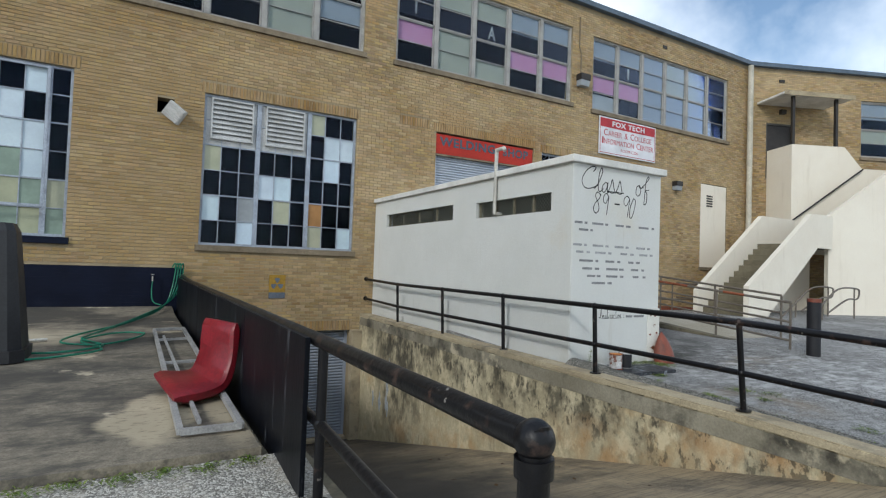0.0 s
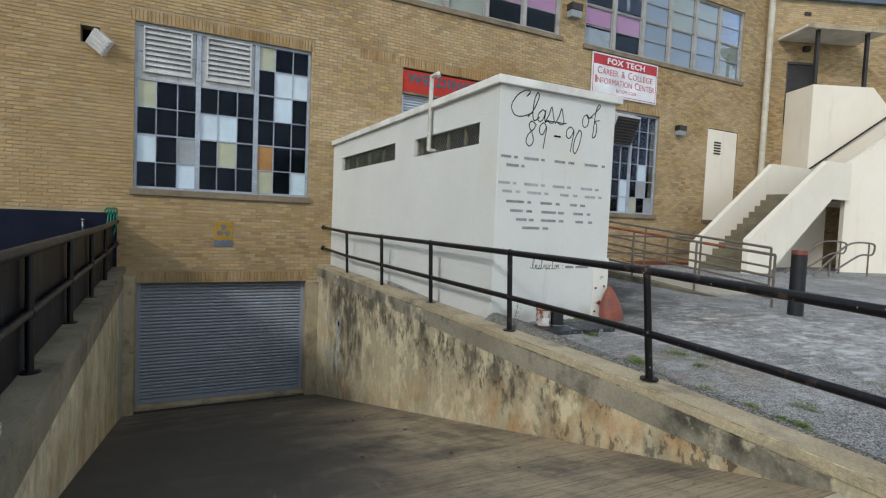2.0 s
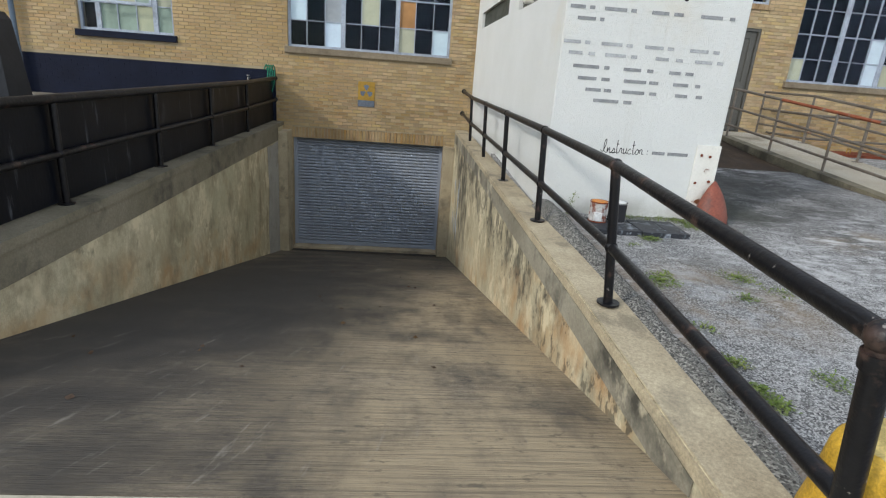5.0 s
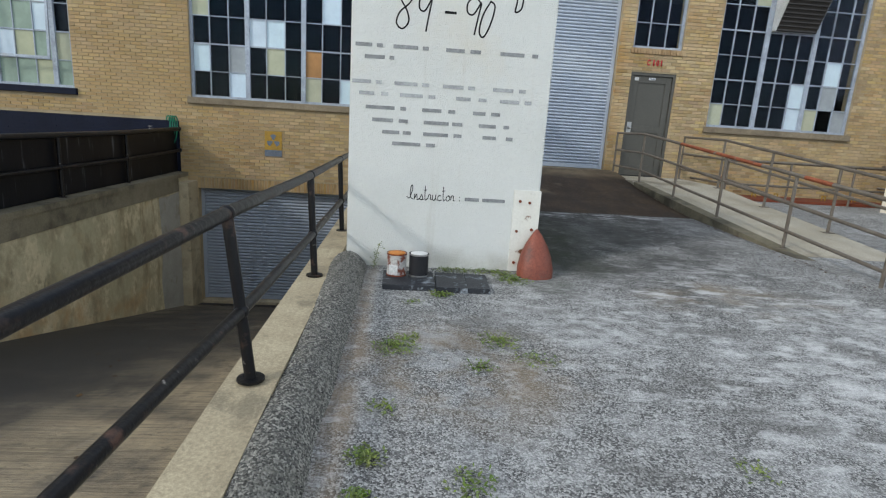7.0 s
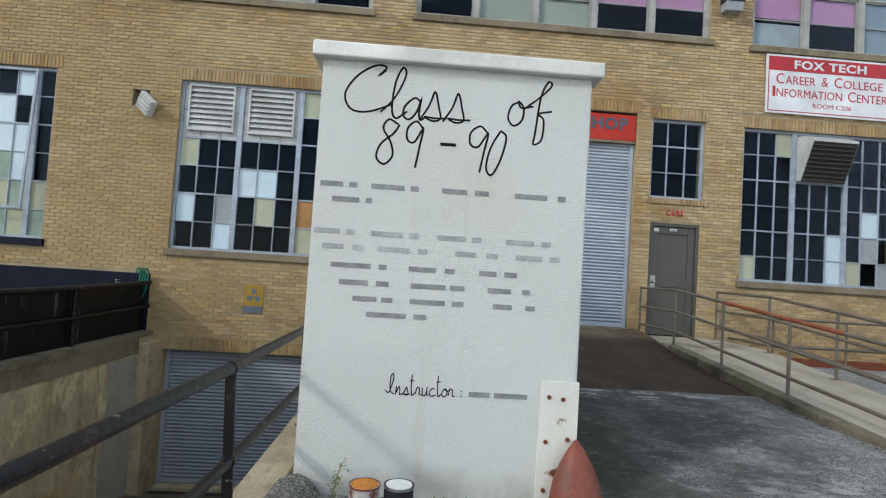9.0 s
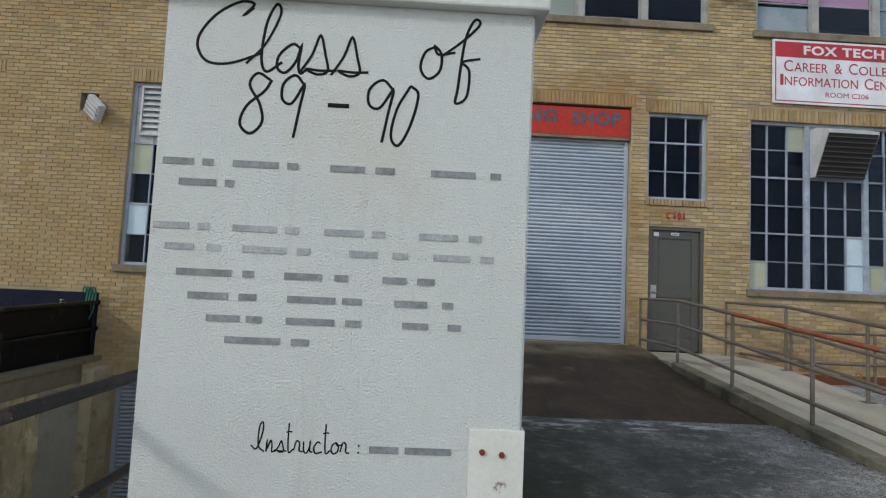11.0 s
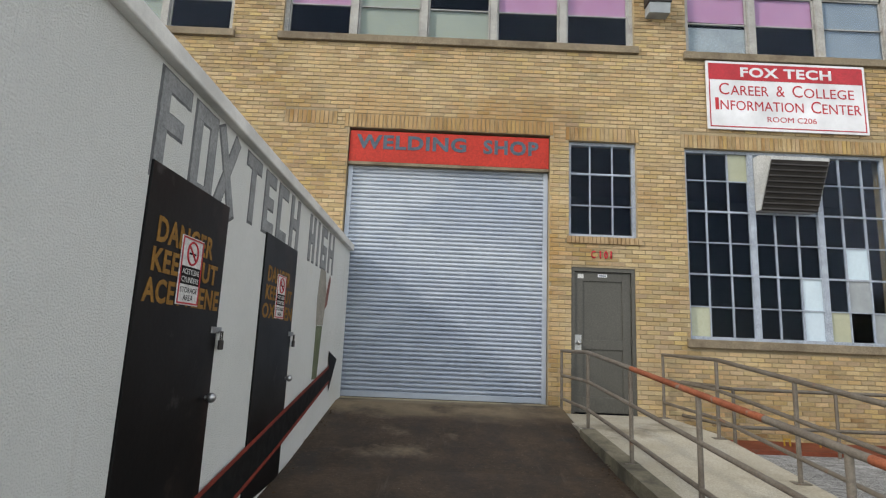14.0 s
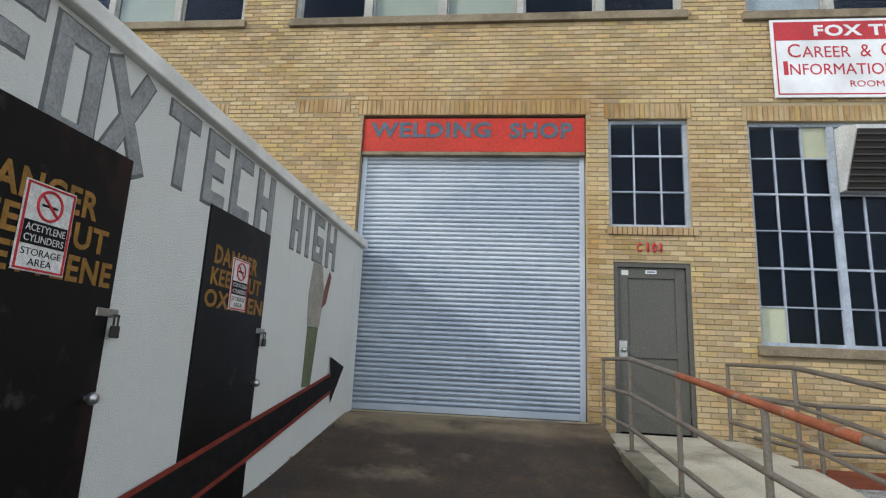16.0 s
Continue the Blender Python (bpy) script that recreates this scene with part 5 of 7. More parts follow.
sash_window("window_7", U3, 5, [[("-", 0.25), ("N", 0.6)], [("B", 0.45), ("N", 0.5)], [("B", 0.5), ("N", 0.45)], [("S", 0.55)], [("S", 0.5), ("N", 0.5)]],
            [pinkish(), B(1.0), [("-", 0.5), ("B", 0.5)], pinkish(), pinkish()], "row of upper sash windows with pink paper and dark banners")
sash_window("window_8", U4, 6, [[("S", 0.55)], [("S", 0.5), ("N", 0.4)], [("S", 1)], B(1.0), B(1.0), [("S", 1)]],
            [[("K", 0.45), ("-", 0.1), ("P", 0.4)], pinkish(), [("S", 1)], [("S", 1)], [("S", 1)], B(1.0)], "row of upper sash windows with pink paper and grey blinds")
sash_window("window_9", WW, 2, [[("S", 0.6)], [("S", 0.6)]], [B(0.5), B(0.5)], "sash window of the wing with grey blinds", WING)


# ---- shutters and doors ----
def roller_shutter(name, x0, x1, z0, z1, y, pitch, mat, label):
    """A roller shutter of curved interlocking slats, each slat a piece."""
    sh = thing(name, ((x0 + x1) / 2, y, z0), label, "shutter")
    n = int((z1 - z0 - 0.09) / pitch)
    bm = bmesh.new()
    prof = [(0.016, 0.0), (0.014, 0.008), (-0.006, 0.012), (-0.017, pitch * 0.36), (-0.021, pitch * 0.58), (-0.018, pitch * 0.8), (-0.008, pitch * 0.95), (0.016, pitch)]
    lo = [bm.verts.new((x0, y + p, z)) for p, z in prof]
    hi = [bm.verts.new((x1, y + p, z)) for p, z in prof]
    for a in range(len(lo) - 1):
        bm.faces.new((lo[a], hi[a], hi[a + 1], lo[a + 1]))
    me = bpy.data.meshes.new("slat")
    bmesh.ops.translate(bm, verts=bm.verts, vec=(-(x0 + x1) / 2, -y, 0))
    bm.to_mesh(me)
    bm.free()
    me.materials.append(M[mat])
    me.polygons.foreach_set("use_smooth", [True] * len(me.polygons))
    me.set_sharp_from_angle(angle=radians(50))
    for i in range(n):
        ob = new("slat", me)
        ob.parent = sh
        ob.location = (0, 0, 0.09 + i * pitch)
    part("bottom_bar", boxm(x0, x1, y - 0.03, y + 0.02, z0 + 0.004, z0 + 0.09, bevel=0.006), mat, sh)
    for a, b in ((x0 - 0.05, x0 + 0.02), (x1 - 0.02, x1 + 0.05)):
        part("guide_rail", boxm(a, b, y - 0.045, y + 0.04, z0, z1), mat, sh)
    return sh


roller_shutter("roller_shutter", WELD[0] + 0.06, WELD[1] - 0.06, 0.80, 4.42, F + 0.16, 0.066, "shutter", "closed galvanised steel roller shutter of the welding shop")
roller_shutter("roller_shutter", GARAGE[0] + 0.05, GARAGE[1] - 0.05, -2.52, -0.04, F + 0.20, 0.068, "shutter_low", "closed grey steel roller shutter at the foot of the ramp")
single("door_threshold", boxm(GARAGE[0] + 0.002, GARAGE[1] - 0.002, F - 0.02, F + 0.29, -2.66, -2.525, bevel=0.01), "curb_conc", "pale concrete threshold under the basement shutter", "threshold", kind="structure")
board = thing("shop_sign", (8.17, F + 0.1, 4.38), "faded red board with slate-blue hand-cut letters", "sign")
part("board", boxm(WELD[0] + 0.012, WELD[1] - 0.012, F + 0.04, F + 0.075, 4.42, 4.93, bevel=0.004), "red", board)
part("lower_rail", boxm(WELD[0] + 0.012, WELD[1] - 0.012, F + 0.03, F + 0.12, 4.37, 4.415), "sill", board)
lettering(fit_text("WELDING", 6.72, 8.47, 4.63, 4.87, on_south(F + 0.04), 0.006, 0.035), "letter_blue", board)
lettering(fit_text("SHOP", 8.74, 9.62, 4.62, 4.86, on_south(F + 0.04), 0.006, 0.035), "letter_blue", board)
single("door_threshold", boxm(WELD[0] + 0.002, WELD[1] - 0.002, F - 0.05, F + 0.29, 0.62, 0.797), "curb_conc", "sandy concrete threshold under the shop shutter", "threshold", kind="structure")

# grey door
door = thing("door_1", (10.63, F + 0.1, 0.72), "olive-grey two-panel steel door with a steel knob plate", "door", kind="structure")
bm = bmesh.new()
dx0, dx1, dz0, dz1 = DOOR[0], DOOR[1], 0.705, DOOR[3]
for a in ((dx0, dx0 + 0.055, dz0, dz1), (dx1 - 0.055, dx1, dz0, dz1), (dx0 + 0.055, dx1 - 0.055, dz1 - 0.06, dz1)):
    box(bm, a[0], a[1], F + 0.02, F + 0.14, a[2], a[3])
part("door_frame", bm, "door_grey", door)
leaf = part("door_leaf", boxm(dx0 + 0.06, dx1 - 0.06, F + 0.075, F + 0.11, dz0 + 0.01, dz1 - 0.065), "door_grey", door)
bm = bmesh.new()
la, lb, lz0, lz1 = dx0 + 0.06, dx1 - 0.06, dz0 + 0.01, dz1 - 0.065
for a in ((la, la + 0.13, lz0, lz1), (lb - 0.13, lb, lz0, lz1), (la + 0.13, lb - 0.13, lz1 - 0.14, lz1), (la + 0.13, lb - 0.13, lz0, lz0 + 0.22), (la + 0.13, lb - 0.13, lz0 + 0.92, lz0 + 1.06)):
    box(bm, a[0], a[1], F + 0.055, F + 0.0745, a[2], a[3], bevel=0.004)
part("rails_and_stiles", bm, "door_grey", leaf)
plate = part("knob_plate", boxm(la + 0.004, la + 0.105, F + 0.048, F + 0.054, lz0 + 0.90, lz0 + 1.13, bevel=0.002), "chrome", door)
bm = bmesh.new()
cyl(bm, (la + 0.06, F + 0.02, lz0 + 1.01), 0.012, 0.05, 10, "y")
bmesh.ops.create_uvsphere(bm, u_segments=14, v_segments=8, radius=0.032, matrix=Matrix.Translation((la + 0.06, F - 0.01, lz0 + 1.01)))
part("knob", bm, "chrome", plate, smooth=True)
for z in (lz0 + 0.2, lz0 + 1.02, lz0 + 1.78):
    part("hinge", boxm(lb - 0.012, lb + 0.02, F + 0.045, F + 0.054, z, z + 0.11), "door_grey", door)
part("sticker", boxm(la + 0.05, la + 0.14, F + 0.0505, F + 0.0545, lz1 - 0.10, lz1 - 0.035), "paper", door)
part("name_plate", boxm(la + 0.36, la + 0.50, F + 0.0505, F + 0.0545, lz1 - 0.075, lz1 - 0.03), "sign_white", door, "small blue-white door plate")
part("bar", boxm(la + 0.375, la + 0.485, F + 0.0485, F + 0.0505, lz1 - 0.063, lz1 - 0.043), "fallout_blue", door)
for ch, x0, x1 in (("C", 10.44, 10.51), ("1", 10.57, 10.595), ("0", 10.635, 10.70), ("1", 10.735, 10.76)):
    ob = single("wall_letter", fit_text(ch, x0, x1, 3.01, 3.13, on_south(F - 0.010), 0.006, 0.03), "sign_red", "small dark red door sign letter on brick", "letter", group="door sign")

# white louvred door in the east part
wd = thing("door_2", (18.2, F + 0.1, 1.8), "white-painted flush door with a small louvre", "door", kind="structure")
part("door_leaf", boxm(WHITE_DOOR[0] + 0.02, WHITE_DOOR[1] - 0.02, F + 0.02, F + 0.07, WHITE_DOOR[2], WHITE_DOOR[3] - 0.02, bevel=0.005), "stair_paint", wd)
for k in range(5):
    part("louvre_slat", boxm(17.78, 18.12, F + 0.005, F + 0.018, 3.98 + k * 0.09, 4.03 + k * 0.09), "dark_metal", wd)
part("door_sill", boxm(WHITE_DOOR[0] - 0.05, WHITE_DOOR[1] + 0.05, F - 0.05, F + 0.05, WHITE_DOOR[2] - 0.10, WHITE_DOOR[2] - 0.004), "sill", wd)

# school sign
sg = thing("wall_sign", (13.6, F, 5.2), "white and red printed board naming the career centre", "sign")
part("panel", boxm(12.31, 14.90, F - 0.05, F - 0.025, 5.18, 6.35, bevel=0.003), "sign_white", sg)
part("batten", boxm(12.5, 14.7, F - 0.0245, F - 0.003, 5.6, 5.66), "dark_metal", sg)
part("red_band", boxm(12.35, 14.86, F - 0.054, F - 0.0505, 6.03, 6.31), "sign_red", sg)
for a in ((12.35, 12.367, 5.22, 6.025), (14.843, 14.86, 5.22, 6.025), (12.368, 14.842, 5.22, 5.237)):
    part("border", boxm(a[0], a[1], F - 0.054, F - 0.0505, a[2], a[3]), "sign_red", sg)
sf = on_south(F - 0.0505)
lettering(fit_text("FOX TECH", 12.87, 14.35, 6.085, 6.255, on_south(F - 0.0545), 0.003, 0.03), "sign_white", sg)


def small_caps(words, x0, x1, z0, h):
    """A line in which each word has a tall first letter and low capitals after it."""
    wide = {"I": 0.45, "M": 1.25, "O": 1.12, "C": 1.0, "G": 1.1, "N": 1.05, "&": 1.0}
    chunks = []
    for word in words:
        chunks.append((word[0], wide.get(word[0], 0.9) * (1.15 if len(word) > 1 else 1.0), h if len(word) > 1 else h * 0.9))
        if len(word) > 1:
            chunks.append((word[1:], sum(wide.get(c, 0.88) for c in word[1:]) * 0.9, h * 0.8))
        chunks.append((" ", 0.62, 0))
    chunks.pop()
    unit = (x1 - x0) / sum(c[1] for c in chunks)
    x = x0
    for body, w, hh in chunks:
        if body != " ":
            lettering(fit_text(body, x + 0.012, x + w * unit - 0.012, z0, z0 + hh, sf, 0.003), "sign_red", sg)
        x += w * unit


small_caps(["CAREER", "&", "COLLEGE"], 12.50, 14.71, 5.77, 0.205)
small_caps(["INFORMATION", "CENTER"], 12.43, 14.81, 5.51, 0.205)
lettering(fit_text("ROOM C206", 13.27, 14.06, 5.33, 5.42, sf, 0.003), "sign_red", sg)

# wall lamps, duct, shelter plate
for x, z, s, lab in ((11.34, 7.08, 1.0, "dark brown wall pack lamp with a clear lens"), (15.85, 4.38, 0.85, "small grey square wall lamp")):
    lp = thing("wall_lamp", (x + 0.2 * s, F, z), lab, "wall lamp")
    part("housing", boxm(x, x + 0.38 * s, F - 0.24 * s, F - 0.004, z + 0.17 * s, z + 0.36 * s, bevel=0.012), "dark_metal", lp)
    bm = bmesh.new()
    prism(bm, [(F - 0.22 * s, z + 0.168 * s), (F - 0.19 * s, z), (F - 0.004, z), (F - 0.004, z + 0.168 * s)], "x", x + 0.02 * s, x + 0.36 * s)
    part("lens", bm, "pane_grey", lp)
bm = bmesh.new()
tube(bm, [(11.5, F - 0.03, 7.44), (11.5, F - 0.03, 8.1), (11.42, F - 0.03, 8.3), (11.42, F - 0.03, 9.2)], 0.018, 8)
single("conduit", bm, "sill", "thin rusty conduit above the wall lamp", "conduit")
vent = thing("dryer_vent", (0.45, F, 4.4), "crooked white vent cap hanging at a square hole in the brick", "vent")
bm = boxm(-0.19, 0.19, -0.12, -0.02, -0.16, 0.16, bevel=0.006)
tilt = pose(0.60, F - 0.03, 4.40, 12, 38, -22)
bm.transform(tilt)
part("cap", bm, "white_metal", vent)
for k in range(4):
    bm = boxm(-0.17, 0.17, -0.14, -0.121, -0.14 + k * 0.075, -0.09 + k * 0.075)
    bm.transform(tilt)
    part("flap", bm, "alu", vent)
fs = thing("shelter_plate", (2.73, F, 0.65), "faded yellow and blue-grey metal plate on brick", "sign")
part("plate", boxm(2.57, 2.92, F - 0.014, F - 0.006, 0.68, 1.19), "fallout", fs)
part("blue_strip", boxm(2.57, 2.92, F - 0.018, F - 0.0145, 0.68, 0.81), "fallout_blue", fs)
for a in (90, 210, 330):
    bm = bmesh.new()
    prism(bm, [(2.745 + r * math.cos(radians(a + d)), 0.995 + r * math.sin(radians(a + d))) for r, d in ((0.02, -30), (0.13, -28), (0.138, 0), (0.13, 28), (0.02, 30))], "y", F - 0.018, F - 0.0145)
    part("blue_shape", bm, "fallout_blue", fs)
for (x, z) in ((15.32, 9.2),):
    single("roof_drain_outlet", boxm(x - 0.1, x + 0.1, F - 0.03, F - 0.006, z - 0.05, z + 0.05), "dark_metal", "small dark overflow outlet under the roof edge", "drain outlet")
bm = bmesh.new()
tube(bm, [(BEND - 0.12, F - 0.16, 9.55), (BEND - 0.12, F - 0.16, 0.36)], 0.10, 14)
single("downpipe", bm, "downpipe", "cream-painted downpipe in the corner of the two wings", "downpipe", smooth=True)
bm = bmesh.new()
tube(bm, [(-4.12, F - 0.1, 6.2), (-4.12, F - 0.1, 1.4)], 0.05, 12)
tube(bm, [(-4.12, F - 0.1, 1.4), (-4.12, F - 0.1, 0.45)], 0.055, 12)
single("downpipe", bm, "fascia", "slate-blue downpipe on the brick wall", "downpipe", smooth=True)

# ---- storage shed ----
SX0, SX1, SY0, SY1, SZ = 5.00, 6.75, 5.20, F - 0.012, 2.96
shed = thing("storage_shed", (5.88, 5.2, 0.2), "long white stucco storage block with hand-lettered end wall", "shed")
LV = [(5.63, 7.53, 2.34, 2.60), (8.30, 11.25, 2.36, 2.64)]
DR = [(6.23, 7.19, 0.33, 2.46), (7.97, 8.92, 0.40, 2.46)]


def wall_along_y(x, outwards, openings, name, z0):
    bm = wall_with_openings(SY0 + 0.16, SY1, z0, SZ, openings, y=0.0, thick=0.155)
    bm.transform(Matrix.Translation((x, 0, 0)) @ Matrix(((0, 1 if outwards < 0 else -1, 0, 0), (1, 0, 0, 0), (0, 0, 1, 0), (0, 0, 0, 1))))
    bmesh.ops.recalc_face_normals(bm, faces=bm.faces)
    return part(name, bm, "stucco", shed)


wall_along_y(SX0, -1, LV, "side_wall", 0.1)
wall_along_y(SX1, 1, DR, "side_wall", 0.1)
bm = boxm(SX0, SX1, SY0, SY0 + 0.159, 0.1, SZ)
bmesh.ops.bevel(bm, geom=[e for e in bm.edges if all(v.co.y < SY0 + 0.01 for v in e.verts) and abs(e.verts[0].co.z - e.verts[1].co.z) > 1], offset=0.012, segments=3, affect="EDGES")
part("end_wall", bm, "stucco", shed)
roof = part("roof_slab", boxm(SX0 - 0.06, SX1 + 0.06, SY0 - 0.06, SY1, SZ + 0.002, SZ + 0.10, bevel=0.012), "cap", shed)
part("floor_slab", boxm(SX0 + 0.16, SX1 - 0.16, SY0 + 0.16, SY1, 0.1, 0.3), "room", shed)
for y0, y1, z0, z1 in LV:
    scr = bmesh.new()
    step = 0.06
    k = int((y1 - y0 + z1 - z0) / step)
    h = z1 - z0
    for i in range(k + 1):
        for sgn in (1, -1):
            a = y0 - h + i * step if sgn > 0 else y0 + i * step
            p, q = (a, z0), (a + sgn * h, z1)
            ya, yb = max(min(p[0], q[0]), y0), min(max(p[0], q[0]), y1)
            if yb - ya < 0.02:
                continue
            za, zb = (z0 + (ya - p[0]) * sgn, z0 + (yb - p[0]) * sgn)
            tube(scr, [(SX0 + 0.05, ya, za), (SX0 + 0.05, yb, zb)], 0.004, 4, False)
    vent_win = part("vent_screen", scr, "mesh", shed)
    for i in range(5):
        y = y0 + (y1 - y0) * i / 4
        part("vent_bar", boxm(SX0 + 0.07, SX0 + 0.10, y - 0.02, y + 0.02, z0, z1), "curb_conc", vent_win)
    bm = bmesh.new()
tube(bm, [(SX0 - 0.05, 6.93, 2.37), (SX0 - 0.05, 6.91, 3.40), (SX0 - 0.05, 6.72, 3.40), (SX0 - 0.05, 6.70, 3.36)], 0.03, 12)
tube(bm, [(SX0 + 0.10, 6.93, 2.38), (SX0 - 0.05, 6.93, 2.38)], 0.028, 12)
part("vent_pipe", bm, "pvc", shed, "white plastic vent pipe", smooth=True)

for n_d, ((y0, y1, z0, z1), third) in enumerate(zip(DR, ("ACETYLENE", "OXYGEN"))):
    d = part("door", boxm(SX1 - 0.06, SX1 + 0.012, y0 + 0.004, y1 - 0.004, z0, z1 - 0.004, bevel=0.004), "door_black", shed, "black-painted steel door with stencilled warning")
    e = on_east(SX1 + 0.0125)
    w = y1 - y0
    for word, za, zb, ia, ib in (("DANGER", 2.08, 2.21, 0.12, 0.80), ("KEEP OUT", 1.935, 2.055, 0.10, 0.90), (third, 1.785, 1.905, 0.05, 0.96)):
        lettering(fit_text(word, y0 + ia * w, y0 + ib * w, za, zb, e, 0.002, 0.028), "yellow_letter", d)
    sy0 = y0 + 0.38 * w
    notice = part("notice", boxm(SX1 + 0.016, SX1 + 0.020, sy0, sy0 + 0.26, 1.795, 2.165), "paper", d, "white no-smoking notice with a red edge")
    for a in ((sy0 + 0.006, sy0 + 0.016, 1.8, 2.159), (sy0 + 0.244, sy0 + 0.254, 1.8, 2.159), (sy0 + 0.0165, sy0 + 0.2435, 1.8, 1.809), (sy0 + 0.0165, sy0 + 0.2435, 2.151, 2.159)):
        part("red_edge", boxm(SX1 + 0.0205, SX1 + 0.023, a[0], a[1], a[2], a[3]), "sign_red", notice)
    ring = bmesh.new()
    tube(ring, [(SX1 + 0.021, sy0 + 0.13 + 0.062 * math.cos(t * math.pi / 10), 2.077 + 0.062 * math.sin(t * math.pi / 10)) for t in range(21)], 0.006, 6)
    tube(ring, [(SX1 + 0.021, sy0 + 0.088, 2.114), (SX1 + 0.021, sy0 + 0.172, 2.04)], 0.006, 6)
    part("red_ring", ring, "sign_red", notice)
    part("pictogram", boxm(SX1 + 0.0205, SX1 + 0.0225, sy0 + 0.09, sy0 + 0.17, 2.07, 2.08), "ink", notice)
    part("black_band", boxm(SX1 + 0.0205, SX1 + 0.0225, sy0 + 0.02, sy0 + 0.24, 1.905, 2.002), "ink", notice)
    e2, e3 = on_east(SX1 + 0.0226), on_east(SX1 + 0.0205)
    for word, za, zb, ee, mt in (("ACETYLENE" if n_d == 0 else third, 1.96, 1.99, e2, "paper"), ("CYLINDERS", 1.916, 1.946, e2, "paper"), ("STORAGE", 1.861, 1.89, e3, "ink"), ("AREA", 1.82, 1.849, e3, "ink")):
        half = 0.10 if word != "AREA" else 0.06
        lettering(fit_text(word, sy0 + 0.13 - half, sy0 + 0.13 + half, za, zb, ee, 0.001), mt, notice)
    hasp = part("hasp", boxm(SX1 + 0.013, SX1 + 0.022, y1 - 0.10, y1 + 0.05, 1.65, 1.69, bevel=0.003), "chrome", d)
    bm = boxm(SX1 + 0.025, SX1 + 0.045, y1 - 0.005, y1 + 0.05, 1.55, 1.61, bevel=0.006)
    tube(bm, [(SX1 + 0.035, y1 + 0.008, 1.61), (SX1 + 0.035, y1 + 0.008, 1.66), (SX1 + 0.035, y1 + 0.038, 1.66), (SX1 + 0.035, y1 + 0.038, 1.61)], 0.005, 8)
    part("padlock", bm, "dark_metal", hasp)
    bm = bmesh.new()
    bmesh.ops.create_uvsphere(bm, u_segments=12, v_segments=8, radius=0.03, matrix=Matrix.Translation((SX1 + 0.05, y1 - 0.07, 1.27)))
    cyl(bm, (SX1 + 0.025, y1 - 0.07, 1.27), 0.012, 0.04, 10, "x")
    part("knob", bm, "chrome", d, smooth=True)
# large painted capitals along the top
STROKES = {"F": [((0, 0), (0, 1)), ((0, 1), (1, 1)), ((0, 0.55), (0.75, 0.55))], "O": [((0, 0), (0, 1)), ((1, 0), (1, 1)), ((0, 0), (1, 0)), ((0, 1), (1, 1))], "X": [((0, 0), (1, 1)), ((0, 1), (1, 0))],
           "T": [((0.5, 0), (0.5, 1)), ((0, 1), (1, 1))], "E": [((0, 0), (0, 1)), ((0, 1), (1, 1)), ((0, 0.5), (0.8, 0.5)), ((0, 0), (1, 0))], "C": [((0, 0), (0, 1)), ((0, 1), (1, 1)), ((0, 0), (1, 0))],
           "H": [((0, 0), (0, 1)), ((1, 0), (1, 1)), ((0, 0.5), (1, 0.5))], "I": [((0.5, 0), (0.5, 1))], "G": [((0, 0), (0, 1)), ((0, 1), (1, 1)), ((0, 0), (1, 0)), ((1, 0), (1, 0.45)), ((0.5, 0.45), (1, 0.45))]}


def block_letter(ch, y0, y1, z0, z1, w=0.115):
    """A heavy brushed capital: broad strokes with uneven edges, a hair apart in depth."""
    bm = bmesh.new()
    for k, (p, q) in enumerate(STROKES[ch]):
        a = Vector((y0 + w / 2 + p[0] * (y1 - y0 - w), z0 + w / 2 + p[1] * (z1 - z0 - w)))
        b = Vector((y0 + w / 2 + q[0] * (y1 - y0 - w), z0 + w / 2 + q[1] * (z1 - z0 - w)))
        d = (b - a).normalized()
        s = Vector((-d.y, d.x)) * w / 2
        a, b = a - d * w / 2, b + d * w / 2
        m = 9
        edge = [a.lerp(b, i / m) + s * (1 + 0.10 * noise.noise((y0 + i * 0.9, k * 3.1, 0))) for i in range(m + 1)]
        edge += [a.lerp(b, i / m) - s * (1 + 0.10 * noise.noise((y0 + i * 0.9, k * 3.1, 5))) for i in range(m, -1, -1)]
        prism(bm, [(v.x, v.y) for v in edge], "x", SX1 + 0.0005, SX1 + 0.002 + 0.0007 * k)
    return bm


for ch, a, b in (("F", 6.22, 6.54), ("O", 6.60, 6.90), ("X", 6.93, 7.26), ("T", 7.42, 7.74), ("E", 7.84, 8.12), ("C", 8.20, 8.50), ("H", 8.60, 8.92), ("H", 9.34, 9.62), ("I", 9.72, 9.84), ("G", 9.94, 10.26), ("H", 10.36, 10.70)):
    low = 2.38 if b < 7.3 else 2.44
    part("painted_letter", block_letter(ch, a + 0.02, b, low + 0.015, 2.925, 0.088), "letter_grey", shed)
    edge = block_letter(ch, a - 0.004, b + 0.012, low - 0.008, 2.936, 0.112)
    for v in edge.verts:
        v.co.x = SX1 + (v.co.x - SX1) * 0.12
    part("painted_edge", edge, "letter_edge", shed)
# painted arrow and painted shapes
def arrow_z(y):
    return 0.86 + 0.158 * (y - 8.19)


arrow = [(5.30, arrow_z(5.30) - 0.30), (7.0, arrow_z(7.0) - 0.29), (8.9, arrow_z(8.9) - 0.27), (10.90, arrow_z(10.9) - 0.20), (10.93, 0.97), (11.37, 1.36), (10.80, 1.48), (10.85, arrow_z(10.85)), (8.9, arrow_z(8.9)), (7.0, arrow_z(7.0)), (5.30, arrow_z(5.30))]
